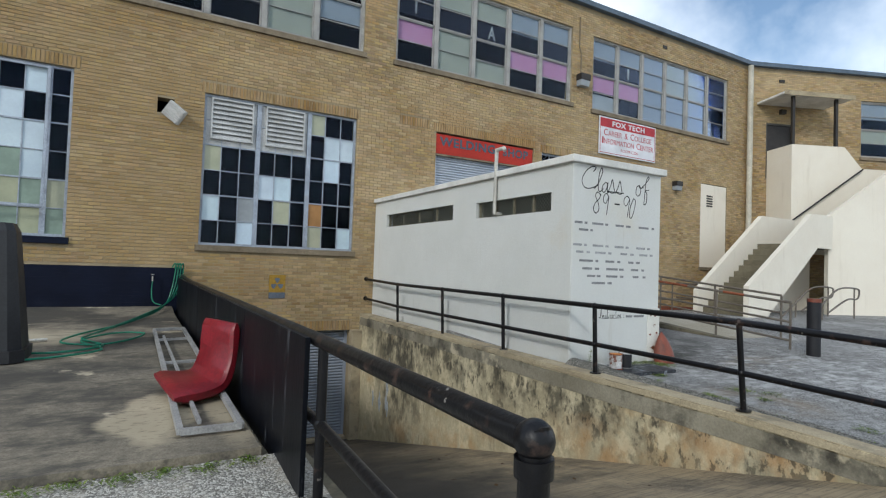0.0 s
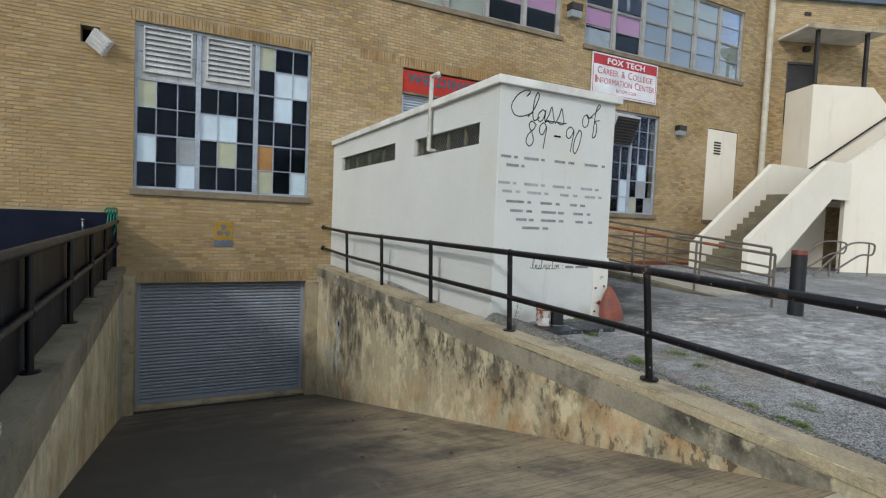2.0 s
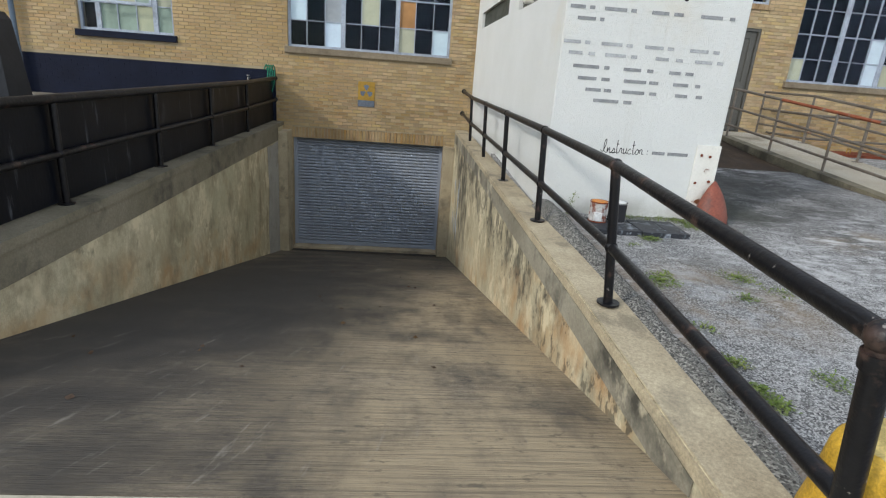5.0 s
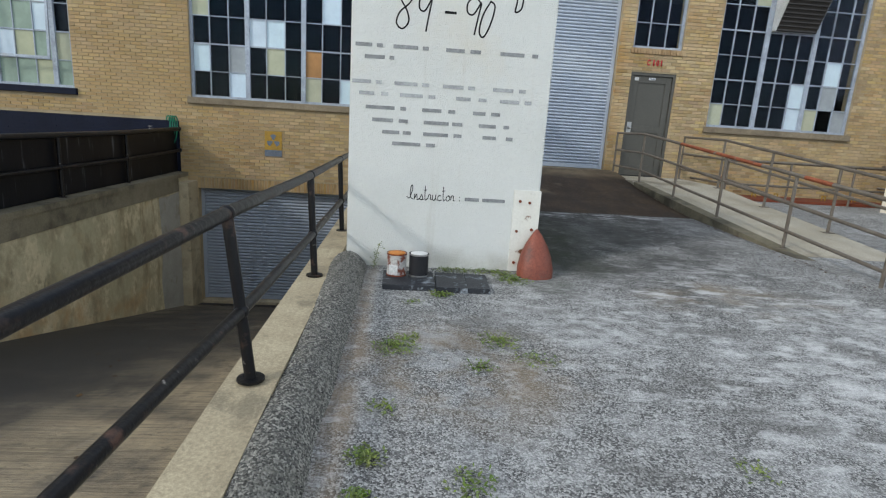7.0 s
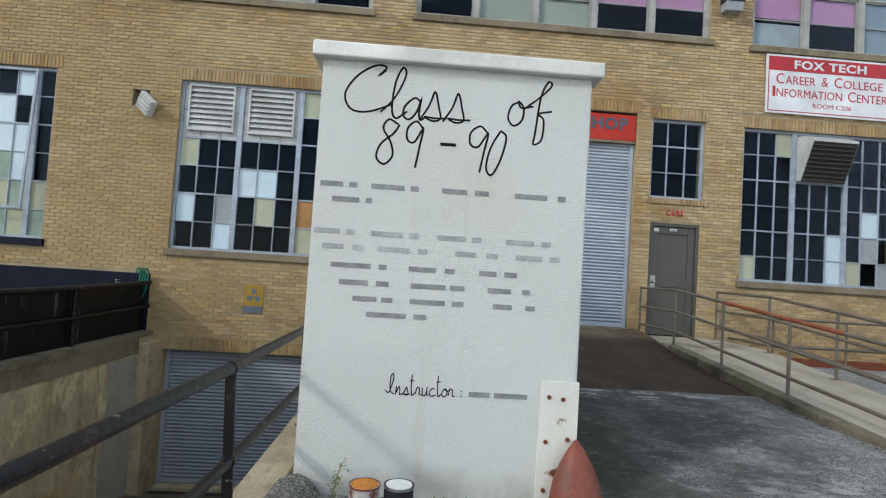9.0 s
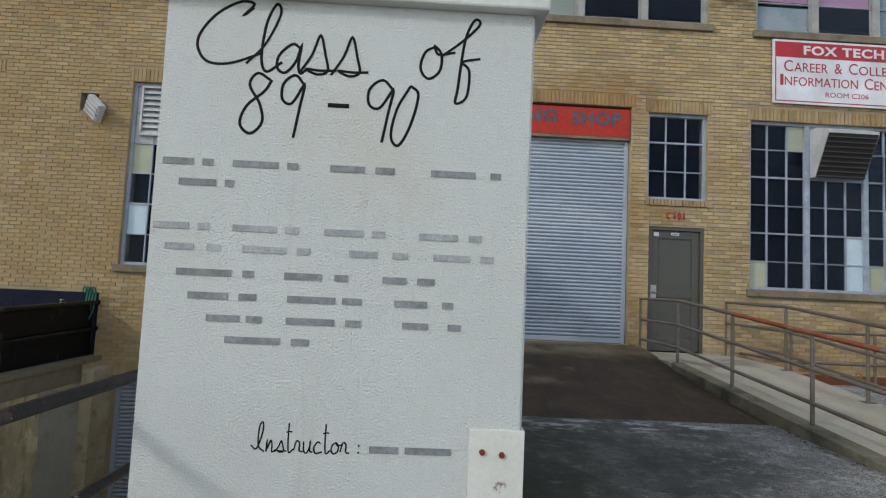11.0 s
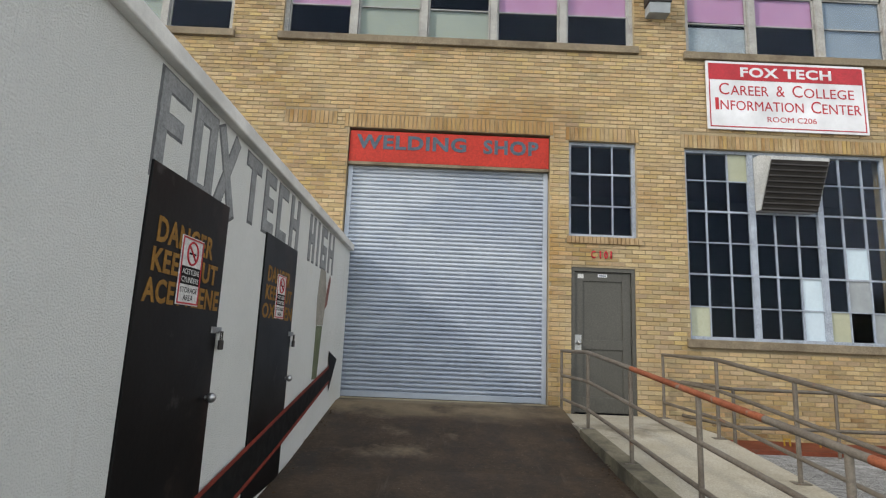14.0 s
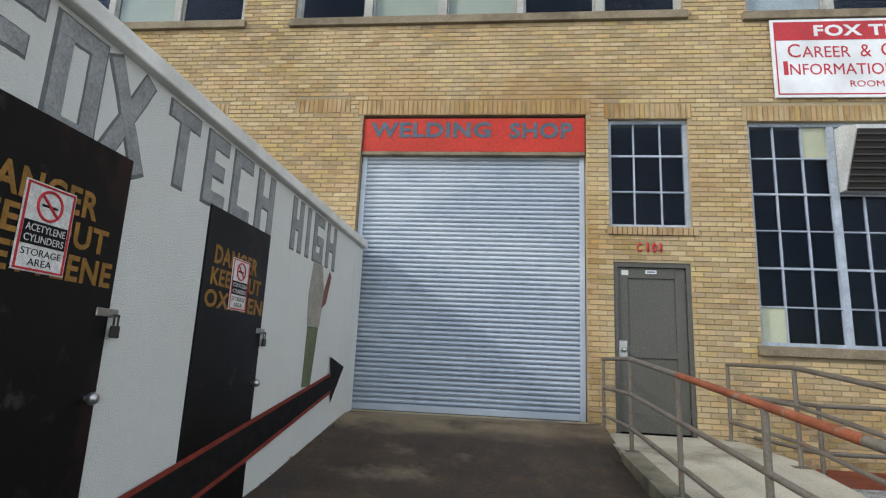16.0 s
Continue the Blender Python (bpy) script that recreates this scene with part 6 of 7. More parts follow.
part("painted_arrow", prismm(arrow, "x", SX1 + 0.013, SX1 + 0.0155), "ink", shed)
for line in (arrow[:4], arrow[7:]):
    bm = bmesh.new()
    for p, q in zip(line, line[1:]):
        prism(bm, [(p[0], p[1] - 0.018), (q[0], q[1] - 0.018), (q[0], q[1] + 0.018), (p[0], p[1] + 0.018)], "x", SX1 + 0.0157, SX1 + 0.018)
    part("arrow_outline", bm, "arrow_red", shed)
part("painted_shape", prismm([(9.98, 1.18), (10.22, 1.18), (10.32, 1.78), (10.0, 1.78)], "x", SX1 + 0.001, SX1 + 0.004), "green_paint", shed)
part("painted_shape", prismm([(9.98, 1.785), (10.34, 1.785), (10.42, 2.15), (10.3, 2.44), (10.02, 2.44), (9.95, 2.1)], "x", SX1 + 0.001, SX1 + 0.004), "tan_paint", shed)
part("painted_shape", prismm([(10.36, 1.98), (10.5, 2.05), (10.62, 2.36), (10.55, 2.42), (10.42, 2.2)], "x", SX1 + 0.0045, SX1 + 0.006), "terracotta", shed)


# hand lettering on the end wall: strokes of a brush
def stroke(pts, x, z, w, h, r=0.008):
    """A brush stroke: points in a unit box, set at x, z with width w and height h."""
    line = smooth_line([(x + p[0] * w, SY0 - 0.001, z + p[1] * h) for p in pts], 5)
    bm = bmesh.new()
    tube(bm, line, r, 6, True)
    for v in bm.verts:
        v.co.y = SY0 - 0.001 + (v.co.y - SY0 + 0.001) * 0.3
    return bm


GLYPH = {
    "C": [[(0.95, 0.92), (0.80, 0.80), (0.95, 0.98), (0.7, 1.0), (0.3, 0.75), (0.05, 0.35), (0.2, 0.03), (0.6, 0.0), (1.15, 0.2)]],
    "l": [[(-0.1, 0.1), (0.5, 0.4), (0.95, 0.85), (0.8, 1.0), (0.5, 0.7), (0.4, 0.2), (0.6, 0.0), (1.1, 0.15)]],
    "a": [[(0.9, 0.85), (0.6, 1.0), (0.15, 0.6), (0.1, 0.15), (0.4, 0.0), (0.75, 0.4), (0.92, 0.95), (0.85, 0.3), (0.95, 0.0), (1.2, 0.2)]],
    "s": [[(-0.1, 0.0), (0.3, 0.5), (0.55, 1.0), (0.75, 0.5), (0.85, 0.1), (0.5, 0.0), (0.15, 0.12), (0.6, 0.1), (1.15, 0.12)]],
    "o": [[(0.6, 1.0), (0.2, 0.8), (0.05, 0.3), (0.35, 0.0), (0.75, 0.25), (0.8, 0.75), (0.55, 1.0), (0.7, 0.75), (1.3, 0.85)]],
    "f": [[(-0.1, 0.55), (0.5, 0.75), (0.95, 0.95), (0.8, 1.0), (0.55, 0.75), (0.4, 0.2), (0.35, 0.02), (0.65, 0.1), (0.7, 0.4), (0.5, 0.5), (1.0, 0.55)]],
    "8": [[(0.85, 0.9), (0.5, 1.0), (0.3, 0.8), (0.6, 0.5), (0.7, 0.2), (0.4, 0.0), (0.1, 0.15), (0.25, 0.45), (0.7, 0.7), (0.9, 0.9)]],
    "9": [[(0.9, 0.85), (0.6, 1.0), (0.25, 0.85), (0.25, 0.6), (0.55, 0.55), (0.9, 0.85), (0.8, 0.5), (0.65, 0.0)]],
    "0": [[(0.7, 1.0), (0.3, 0.6), (0.15, 0.15), (0.4, 0.0), (0.75, 0.35), (0.95, 0.85), (0.7, 1.0)]],
    "-": [[(0.0, 0.5), (0.5, 0.5), (1.0, 0.5)]],
    "I": [[(0.0, 0.2), (0.4, 0.1), (0.75, 0.7), (0.7, 1.0), (0.5, 0.8), (0.5, 0.2), (0.9, 0.0)]],
    "n": [[(0.0, 0.0), (0.05, 1.0), (0.1, 0.3), (0.45, 1.0), (0.6, 0.6), (0.62, 0.0), (1.0, 0.2)]],
    "t": [[(0.3, 1.0), (0.28, 0.3), (0.45, 0.0), (0.95, 0.12)], [(0.0, 0.68), (0.4, 0.7), (0.75, 0.7)]],
    "r": [[(0.0, 0.2), (0.25, 1.0), (0.6, 0.85), (0.6, 0.2), (1.0, 0.1)]],
    "u": [[(0.0, 1.0), (0.05, 0.2), (0.35, 0.0), (0.65, 0.5), (0.7, 1.0), (0.7, 0.2), (1.0, 0.1)]],
    "c": [[(0.8, 0.85), (0.5, 1.0), (0.1, 0.5), (0.3, 0.0), (1.0, 0.15)]],
}
written = [("C", 5.14, 2.64, 0.28, 0.30, 0.0068), ("l", 5.40, 2.61, 0.14, 0.33, 0.0068), ("a", 5.52, 2.61, 0.13, 0.14, 0.0068), ("s", 5.65, 2.61, 0.14, 0.19, 0.0068), ("s", 5.80, 2.61, 0.14, 0.19, 0.0068),
           ("o", 6.20, 2.62, 0.13, 0.16, 0.0068), ("f", 6.32, 2.50, 0.17, 0.42, 0.0068),
           ("8", 5.36, 2.31, 0.17, 0.29, 0.0068), ("9", 5.53, 2.30, 0.15, 0.30, 0.0068), ("-", 5.78, 2.41, 0.10, 0.11, 0.011), ("9", 5.93, 2.30, 0.17, 0.30, 0.0068), ("0", 6.06, 2.29, 0.15, 0.29, 0.0068)]
x = 5.53
for ch in "Instructor":
    w = 0.068 if ch == "I" else 0.042 if ch != "t" else 0.036
    h = 0.13 if ch in "It" else 0.05
    written.append((ch, x, 0.865, w, h, 0.0036))
    x += w * 1.02
for ch, x, z, w, h, r in written:
    for pts in GLYPH[ch]:
        part("brush_stroke", stroke(pts, x, z, w, h, r), "ink", shed)
# lines that are not spelt out: one bar for a word
BARS = [(2.165, "bar", ((5.04, 0.14), (5.22, 0.05), (5.36, 0.21), (5.61, 0.05), (5.81, 0.16), (6.02, 0.09), (6.28, 0.21), (6.56, 0.05))), (2.07, "bar", ((5.12, 0.17), (5.33, 0.04))),
        (1.865, "ink_faded", ((5.02, 0.16), (5.22, 0.05), (5.38, 0.20), (5.62, 0.06), (5.80, 0.18), (6.02, 0.06), (6.24, 0.18), (6.47, 0.06))),
        (1.77, "ink_faded", ((5.08, 0.13), (5.27, 0.06), (5.43, 0.20), (5.68, 0.06), (5.92, 0.13), (6.12, 0.07), (6.31, 0.17), (6.53, 0.06))), (1.655, "bar", ((5.14, 0.25), (5.44, 0.05), (5.63, 0.17), (5.86, 0.06), (6.08, 0.11), (6.24, 0.08))),
        (1.55, "bar", ((5.20, 0.18), (5.43, 0.08), (5.65, 0.22), (5.90, 0.09), (6.14, 0.15), (6.36, 0.05))), (1.45, "bar", ((5.29, 0.15), (5.47, 0.07), (5.65, 0.22), (5.92, 0.07), (6.18, 0.12), (6.39, 0.06))), (1.355, "bar", ((5.38, 0.25), (5.68, 0.08))), (0.89, "bar", ((6.06, 0.13), (6.22, 0.21)))]
for z in (0.875, 0.905):
    part("brush_stroke", boxm(6.008, 6.016, SY0 - 0.003, SY0 - 0.001, z - 0.004, z + 0.004), "ink", shed)
for z, mt, words in BARS:
    for x0, w in words:
        part("bar", boxm(x0, x0 + w, SY0 - 0.004, SY0 - 0.001, z - 0.015, z + 0.015), mt, shed)
# rusted corner plate
bm = bmesh.new()
box(bm, 6.51, SX1 + 0.012, SY0 - 0.012, SY0 - 0.001, 0.22, 1.0, bevel=0.003)
box(bm, SX1 + 0.001, SX1 + 0.012, SY0 - 0.001, SY0 + 0.20, 0.22, 1.0, bevel=0.003)
cp = part("corner_plate", bm, "plate", shed, "white-painted steel corner plate with rust")
for x, z in ((6.57, 0.90), (6.66, 0.89), (6.56, 0.62), (6.70, 0.64), (6.56, 0.32)):
    bm = bmesh.new()
    cyl(bm, (x, SY0 - 0.016, z), 0.014, 0.012, 8, "y")
    part("bolt", bm, "rust_plate", cp)

# white paper letters hung in the upper windows
for win, ch, x, z, h in (("window_7", "T", 5.95, 7.92, 0.40), ("window_7", "A", 8.30, 7.80, 0.36), ("window_8", "I", 13.72, 7.80, 0.34)):
    w = 0.10 if ch == "I" else 0.26
    part("paper_letter", fit_text(ch, x - w / 2, x + w / 2, z, z + h, on_south(F + 0.124), 0.004, 0.02), "paper", bpy.data.objects[win])



# ---- rails ----
def ramp_rail(name, x, lean, posts, base, top, mid, end, foot, label, r=0.031):
    """A two-pipe handrail with flanged posts that lean a little, a bent end post, and its far ends let into the wall."""
    rail = thing(name, (x, posts[0], base), label, "handrail")

    def at(y, z):
        return (x + lean(y) * (z - base) / (top - base), y, z)
    for y in posts:
        bm = bmesh.new()
        tube(bm, [at(y, base), at(y, top)], 0.027, 12)
        ob = part("post", bm, "black", rail, smooth=True)
        bm = bmesh.new()
        cyl(bm, (x, y, base + 0.006), 0.065, 0.012, 16)
        part("base_flange", bm, "black", ob)
        for z in (top, mid):
            bm = bmesh.new()
            bmesh.ops.create_uvsphere(bm, u_segments=12, v_segments=8, radius=0.038, matrix=Matrix.Translation(at(y, z)))
            part("fitting", bm, "black", ob, smooth=True)
    ys = sorted(posts, reverse=True)
    ex, ey, ez = end
    bm = bmesh.new()
    tube(bm, [(x, F - 0.001, top + 0.04)] + [at(y, top) for y in ys] + [end, foot], r, 14)
    part("top_rail", bm, "black", rail, "black pipe with paint worn to rust", smooth=True)
    t = (ez - mid + 0.03) / (ez - foot[2])
    bm = bmesh.new()
    tube(bm, [(x, F - 0.001, mid + 0.04)] + [at(y, mid) for y in ys] + [tuple(a + (b - a) * t for a, b in zip(end, foot))], 0.028, 12)
    part("mid_rail", bm, "black", rail, smooth=True)
    bm = bmesh.new()
    bmesh.ops.create_uvsphere(bm, u_segments=18, v_segments=12, radius=r * 1.28, matrix=Matrix.Translation(end))
    part("elbow", bm, "black", rail, smooth=True)
    bm = bmesh.new()
    tube(bm, [tuple(a + (b - a) * s for a, b in zip(end, foot)) for s in (0.035, 0.075)], r * 1.22, 16)
    part("collar", bm, "black", rail, smooth=True)
    for z in (top + 0.04, mid + 0.04):
        bm = bmesh.new()
        cyl(bm, (x, F - 0.02, z), 0.05, 0.03, 14, "y")
        part("wall_flange", bm, "black", rail, smooth=True)
    return rail


ramp_rail("handrail", 4.82, lambda y: -0.035 - 0.03 * max(0, 4.6 - y) / 1.0, [2.74, 4.55, 6.40, 8.22, 10.10], 0.298, 1.10, 0.64, (4.62, 0.875, 1.045), (4.76, 0.90, 0.02), "black pipe handrail on the coping beside the shed")
west = ramp_rail("handrail", 0.85, lambda y: 0.0, [2.62, 4.45, 6.25, 8.0, 9.8], 0.25, 1.09, 0.66, (0.765, 0.80, 1.125), (0.80, 0.83, 0.02), "black pipe handrail carrying a black sheet screen", 0.038)
scr = thing("fence_screen", (0.79, 7, 0.25), "black-painted sheet screen fixed behind the pipe rail", "fence")
ys = [2.70, 4.48, 6.28, 8.03, 9.83, 11.93]
for a, b in zip(ys, ys[1:]):
    part("panel", boxm(0.775, 0.803, a + 0.003, b - 0.003, 0.262, 1.10 + rng.uniform(-0.01, 0.01), bevel=0.003), "black_sheet", scr)


def grey_rail(name, pts, rusty, label):
    """A three-pipe grey rail along posts at pts (x, y, ground z)."""
    rail = thing(name, pts[0], label, "handrail")
    for x, y, z in pts:
        bm = bmesh.new()
        tube(bm, [(x, y, z), (x, y, z + 0.90)], 0.021, 10)
        ob = part("post", bm, "grey_pipe", rail, smooth=True)
        part("base_plate", boxm(x - 0.07, x + 0.07, y - 0.05, y + 0.05, z, z + 0.008), "grey_pipe", ob)
    for k, h in enumerate((0.90, 0.55, 0.22)):
        bm = bmesh.new()
        tube(bm, [(x, y, z + h) for x, y, z in pts], 0.021 if k else 0.024, 10)
        part("rail", bm, "grey_pipe", rail, smooth=True)
    if rusty:
        for a, b, s0, s1 in rusty:
            bm = bmesh.new()
            p, q = Vector(pts[a]), Vector(pts[b])
            tube(bm, [p.lerp(q, s0) + Vector((0, 0, 0.90)), p.lerp(q, s1) + Vector((0, 0, 0.90))], 0.0255, 10)
            part("worn_stretch", bm, "rust_pipe", rail, "pipe worn to orange primer", smooth=True)
    return rail


lp = [(9.97, 11.83, 0.70), (9.99, 10.50, 0.70)] + [(walk_x(y) + 0.10, y, walk_z(y)) for y in (9.22, 7.94, 6.53, 5.15)]
grey_rail("walkway_rail", lp, [(2, 3, 0.02, 1.0), (3, 4, 0.0, 0.55), (4, 5, 0.1, 0.4)], "grey three-pipe rail with orange worn top beside the walkway")
rp = [(11.46, 11.84, 0.70), (11.46, 10.30, walk_z(10.3))] + [(11.44, y, walk_z(y)) for y in (8.85, 7.4, 5.95)]
grey_rail("walkway_rail", rp, [], "grey three-pipe rail on the far side of the walkway")

# guard round the light well
well = thing("well_guard", (14, 11.1, 0.37), "grey two-pipe guard rail round a light well", "handrail")
bm = bmesh.new()
tube(bm, [(11.78, F, 1.22), (12.05, 11.05, 1.20), (16.2, 11.05, 1.20), (16.2, F, 1.22)], 0.024, 10)
part("rail", bm, "grey_pipe", well, smooth=True)
bm = bmesh.new()
tube(bm, [(11.78, F, 0.74), (12.05, 11.05, 0.72), (16.2, 11.05, 0.72), (16.2, F, 0.74)], 0.024, 10)
part("rail", bm, "grey_pipe", well, smooth=True)
for x in (12.05, 13.4, 14.8, 16.2):
    bm = bmesh.new()
    tube(bm, [(x, 11.05, 0.37), (x, 11.05, 1.20)], 0.022, 10)
    part("post", bm, "grey_pipe", well, smooth=True)
cover = thing("well_cover", (14, 11.5, 0.38), "rusty red steel cover over the light well", "cover")
part("plate", boxm(12.1, 16.1, 11.15, 11.92, 0.37, 0.43, bevel=0.006), "rust_plate", cover)
for x in (13.0, 13.5, 14.6, 15.3):
    bm = bmesh.new()
    tube(bm, [(x, 11.55, 0.43), (x, 11.55, 0.52), (x + 0.08, 11.55, 0.52), (x + 0.08, 11.55, 0.43)], 0.012, 8)
    part("lifting_loop", bm, "fallout", cover)

# ---- outside stair ----
stair = thing("outside_stair", (18, 9.5, 0.36), "cream-painted concrete outside stair with grey steps", "staircase")
n_s = 12
x_a, x_b, z_a, z_b = 15.25, 18.35, 0.37, 2.62
for i in range(n_s):
    x = x_a + i * (x_b - x_a) / n_s
    z = z_a + (i + 1) * (z_b - z_a) / n_s
    bm = boxm(x - 0.02, x + (x_b - x_a) / n_s + 0.06, 8.94, 10.28, z - (z_b - z_a) / n_s + 0.001, z, bevel=0.006)
    part("step", bm, "step", stair)
part("parapet", prismm([(15.09, 0.35), (15.09, 1.25), (18.45, 3.56), (19.70, 3.58), (19.70, 2.50), (18.80, 2.50), (16.05, 0.36)], "y", 8.78, 8.935), "stair_paint", stair)
part("parapet", prismm([(14.98, 0.35), (14.98, 1.06), (18.36, 3.58), (20.35, 3.58), (20.35, 2.38), (21.4, 2.38), (21.4, 0.35)], "y", 10.285, 10.44), "stair_paint", stair)
part("landing", boxm(18.66, 20.0, 8.94, 10.28, 2.5, 2.63), "yard", stair)


def wing_box(a0, a1, b0, b1, z0, z1, bevel=0.0):
    bm = boxm(a0, a1, -b1, -b0, z0, z1, bevel=bevel)
    bm.transform(WING)
    return bm


def wing_prism(outline, b0, b1):
    bm = prismm(outline, "y", -b1, -b0)
    bm.transform(WING)
    return bm


tower = thing("stair_tower", (21.5, 10.6, 0.36), "cream-painted stair tower at the upper door", "stair tower")
part("front_wall", wing_prism([(0.80, 2.4), (0.80, 6.36), (2.92, 6.38), (3.64, 5.62), (6.5, 5.62), (6.5, 2.4)], 1.12, 1.28), "stair_paint", tower)
part("side_wall", wing_box(0.80, 0.96, 0.02, 1.115, 0.36, 6.36), "stair_paint", tower)
part("landing", wing_box(0.965, 6.5, 0.02, 1.115, 5.05, 5.25), "stair_paint", tower)
part("outer_wall", wing_prism([(0.72, 0.36), (0.72, 3.60), (2.79, 5.07), (6.5, 7.6), (6.5, 0.36)], 2.84, 3.0), "stair_paint", tower)
for i in range(8):
    part("step", wing_box(0.95 + i * 0.27, 0.95 + (i + 1) * 0.27 + 0.02, 1.30, 2.83, 2.62 + i * 0.18, 2.79 + i * 0.18), "step", tower)
bm = bmesh.new()
tube(bm, [(0.70, -1.36, 3.52), (3.60, -1.36, 5.58)], 0.03, 10)
for t in (0.12, 0.5, 0.88):
    tube(bm, [(0.70 + 2.9 * t, -1.28, 3.50 + 2.06 * t), (0.70 + 2.9 * t, -1.36, 3.52 + 2.06 * t)], 0.014, 8)
bm.transform(WING)
part("wall_handrail", bm, "dark_metal", tower, "dark pipe handrail", smooth=True)
can = thing("door_canopy", (21.6, 10.7, 8.1), "thin white flat canopy on two dark posts", "canopy")
part("roof_sheet", wing_box(0.36, 3.20, 0.01, 1.42, 8.14, 8.22, bevel=0.01), "cap", can)
part("fascia", wing_box(0.36, 3.20, 1.424, 1.45, 8.10, 8.26), "curb_conc", can)
for a in (0.88, 2.62):
    part("post", wing_box(a - 0.05, a + 0.05, 1.16, 1.26, 6.385, 8.135), "dark_metal", can)
bm = wing_box(WD[0], WD[1], -0.12, -0.07, WD[2], WD[3])
ud = thing("door_3", (21.4, 11.4, 5.3), "dark brown upper door under the canopy", "door", kind="structure")
part("door_leaf", bm, "dark_metal", ud)
part("door_frame", wing_prism([(WD[0], WD[2]), (WD[0], WD[3]), (WD[1], WD[3]), (WD[1], WD[2]), (WD[1] - 0.06, WD[2]), (WD[1] - 0.06, WD[3] - 0.06), (WD[0] + 0.06, WD[3] - 0.06), (WD[0] + 0.06, WD[2])], -0.06, -0.02), "door_grey", ud)
lampc = thing("bulkhead_lamp", (21.5, 11.2, 7.9), "small brown bulkhead lamp under the canopy", "wall lamp")
part("housing", wing_box(1.30, 1.52, 0.0, 0.14, 7.82, 8.0, bevel=0.01), "dark_metal", lampc)
single("roof_drain_outlet", wing_box(1.28, 1.52, 0.006, 0.03, 9.08, 9.18), "dark_metal", "small dark overflow outlet under the wing's roof edge", "drain outlet")

loops = thing("stair_handrail", (17, 8.2, 0.37), "looped dark pipe handrails at the foot of the stair", "handrail")
for y in (8.45, 7.75):
    bm = bmesh.new()
    tube(bm, smooth_line([(16.2, y, 0.42), (16.9, y, 0.80), (17.8, y, 1.24), (18.9, y, 1.26), (19.05, y, 1.12), (18.9, y, 0.95), (18.3, y, 0.93), (17.2, y, 0.55)], 5), 0.025, 8)
    part("rail", bm, "grey_pipe", loops, smooth=True)
    for x, z in ((16.9, 0.8), (18.75, 1.25)):
        bm = bmesh.new()
        tube(bm, [(x, y, 0.37), (x, y, z)], 0.022, 8)
        part("post", bm, "grey_pipe", loops, smooth=True)

# ---- loose things ----
bl = thing("bollard", (10.02, 4.66, 0.20), "black-painted pipe bollard with a rusty red top", "bollard")
bm = bmesh.new()
cyl(bm, (10.02, 4.66, 0.66), 0.105, 0.92, 20)
part("pipe", bm, "bollard", bl, smooth=True)
bm = bmesh.new()
cyl(bm, (10.02, 4.66, 1.15), 0.108, 0.06, 20)
part("cap", bm, "terracotta", bl, smooth=True)

# yellow guard block at the rail's end
YX, YY = 4.965, 0.985
bm = bmesh.new()
rings = []
for z, r in ((0.0, 0.315), (0.04, 0.31), (0.10, 0.30), (0.2, 0.285), (0.3, 0.27), (0.4, 0.258), (0.48, 0.25), (0.53, 0.243), (0.56, 0.23), (0.575, 0.205)):
    ring = []
    for k in range(48):
        a = k * math.pi / 24
        c = Vector((math.cos(a), math.sin(a), z * 2.2))
        rr = 0.76 * r * (1 + 0.07 * math.cos(4 * a + 2.6) + 0.06 * noise.noise(c * 2.2) + 0.035 * noise.noise(c * 6))
        ring.append(bm.verts.new((YX + rr * c.x, YY + rr * c.y, 0.09 + z + 0.012 * noise.noise(c * 3))))
    rings.append(ring)
for a, b in zip(rings, rings[1:]):
    for k in range(48):
        bm.faces.new((a[k], a[(k + 1) % 48], b[(k + 1) % 48], b[k]))
yb = thing("guard_block", (YX, YY, 0.1), "lumpy concrete block painted chipped yellow at the rail end", "bollard")
top_ring = [v.co.copy() for v in rings[-1]]
part("block", bm, "yellow", yb, smooth=True)
bm = bmesh.new()
loops_v = []
for s in (1.0, 0.85, 0.65, 0.4, 0.15):
    loops_v.append([bm.verts.new((YX + (c.x - YX) * s, YY + (c.y - YY) * s, c.z + 0.03 * (1 - s * s) + 0.012 * noise.noise(Vector((c.x * s, c.y * s, 1)) * 14))) for c in top_ring])
for a, b in zip(loops_v, loops_v[1:]):
    for k in range(48):
        bm.faces.new((a[k], a[(k + 1) % 48], b[(k + 1) % 48], b[k]))
bm.faces.new(loops_v[-1])
part("top", bm, "yellow_top", yb, "paler yellow top with blotches", smooth=True)

# red pointed wheel guard at the shed's corner
bm = bmesh.new()
prof = [(0.0, 0.168), (0.10, 0.165), (0.20, 0.142), (0.30, 0.102), (0.38, 0.055), (0.43, 0.02), (0.445, 0.006)]
rings = []
for z, r in prof:
    rings.append([bm.verts.new((6.74 + r * math.cos(a * math.pi / 12), 5.06 + 0.78 * r * math.sin(a * math.pi / 12) + z * 0.16, 0.215 + z)) for a in range(24)])
for a, b in zip(rings, rings[1:]):
    for k in range(24):
        bm.faces.new((a[k], a[(k + 1) % 24], b[(k + 1) % 24], b[k]))
bm.faces.new(rings[-1])
for v in bm.verts:
    v.co += Vector((1, 1, 0.5)) * noise.noise(v.co * 9) * 0.006
single("wheel_guard", bm, "terracotta", "pointed red-painted concrete wheel guard at the shed corner", "wheel guard", smooth=True)

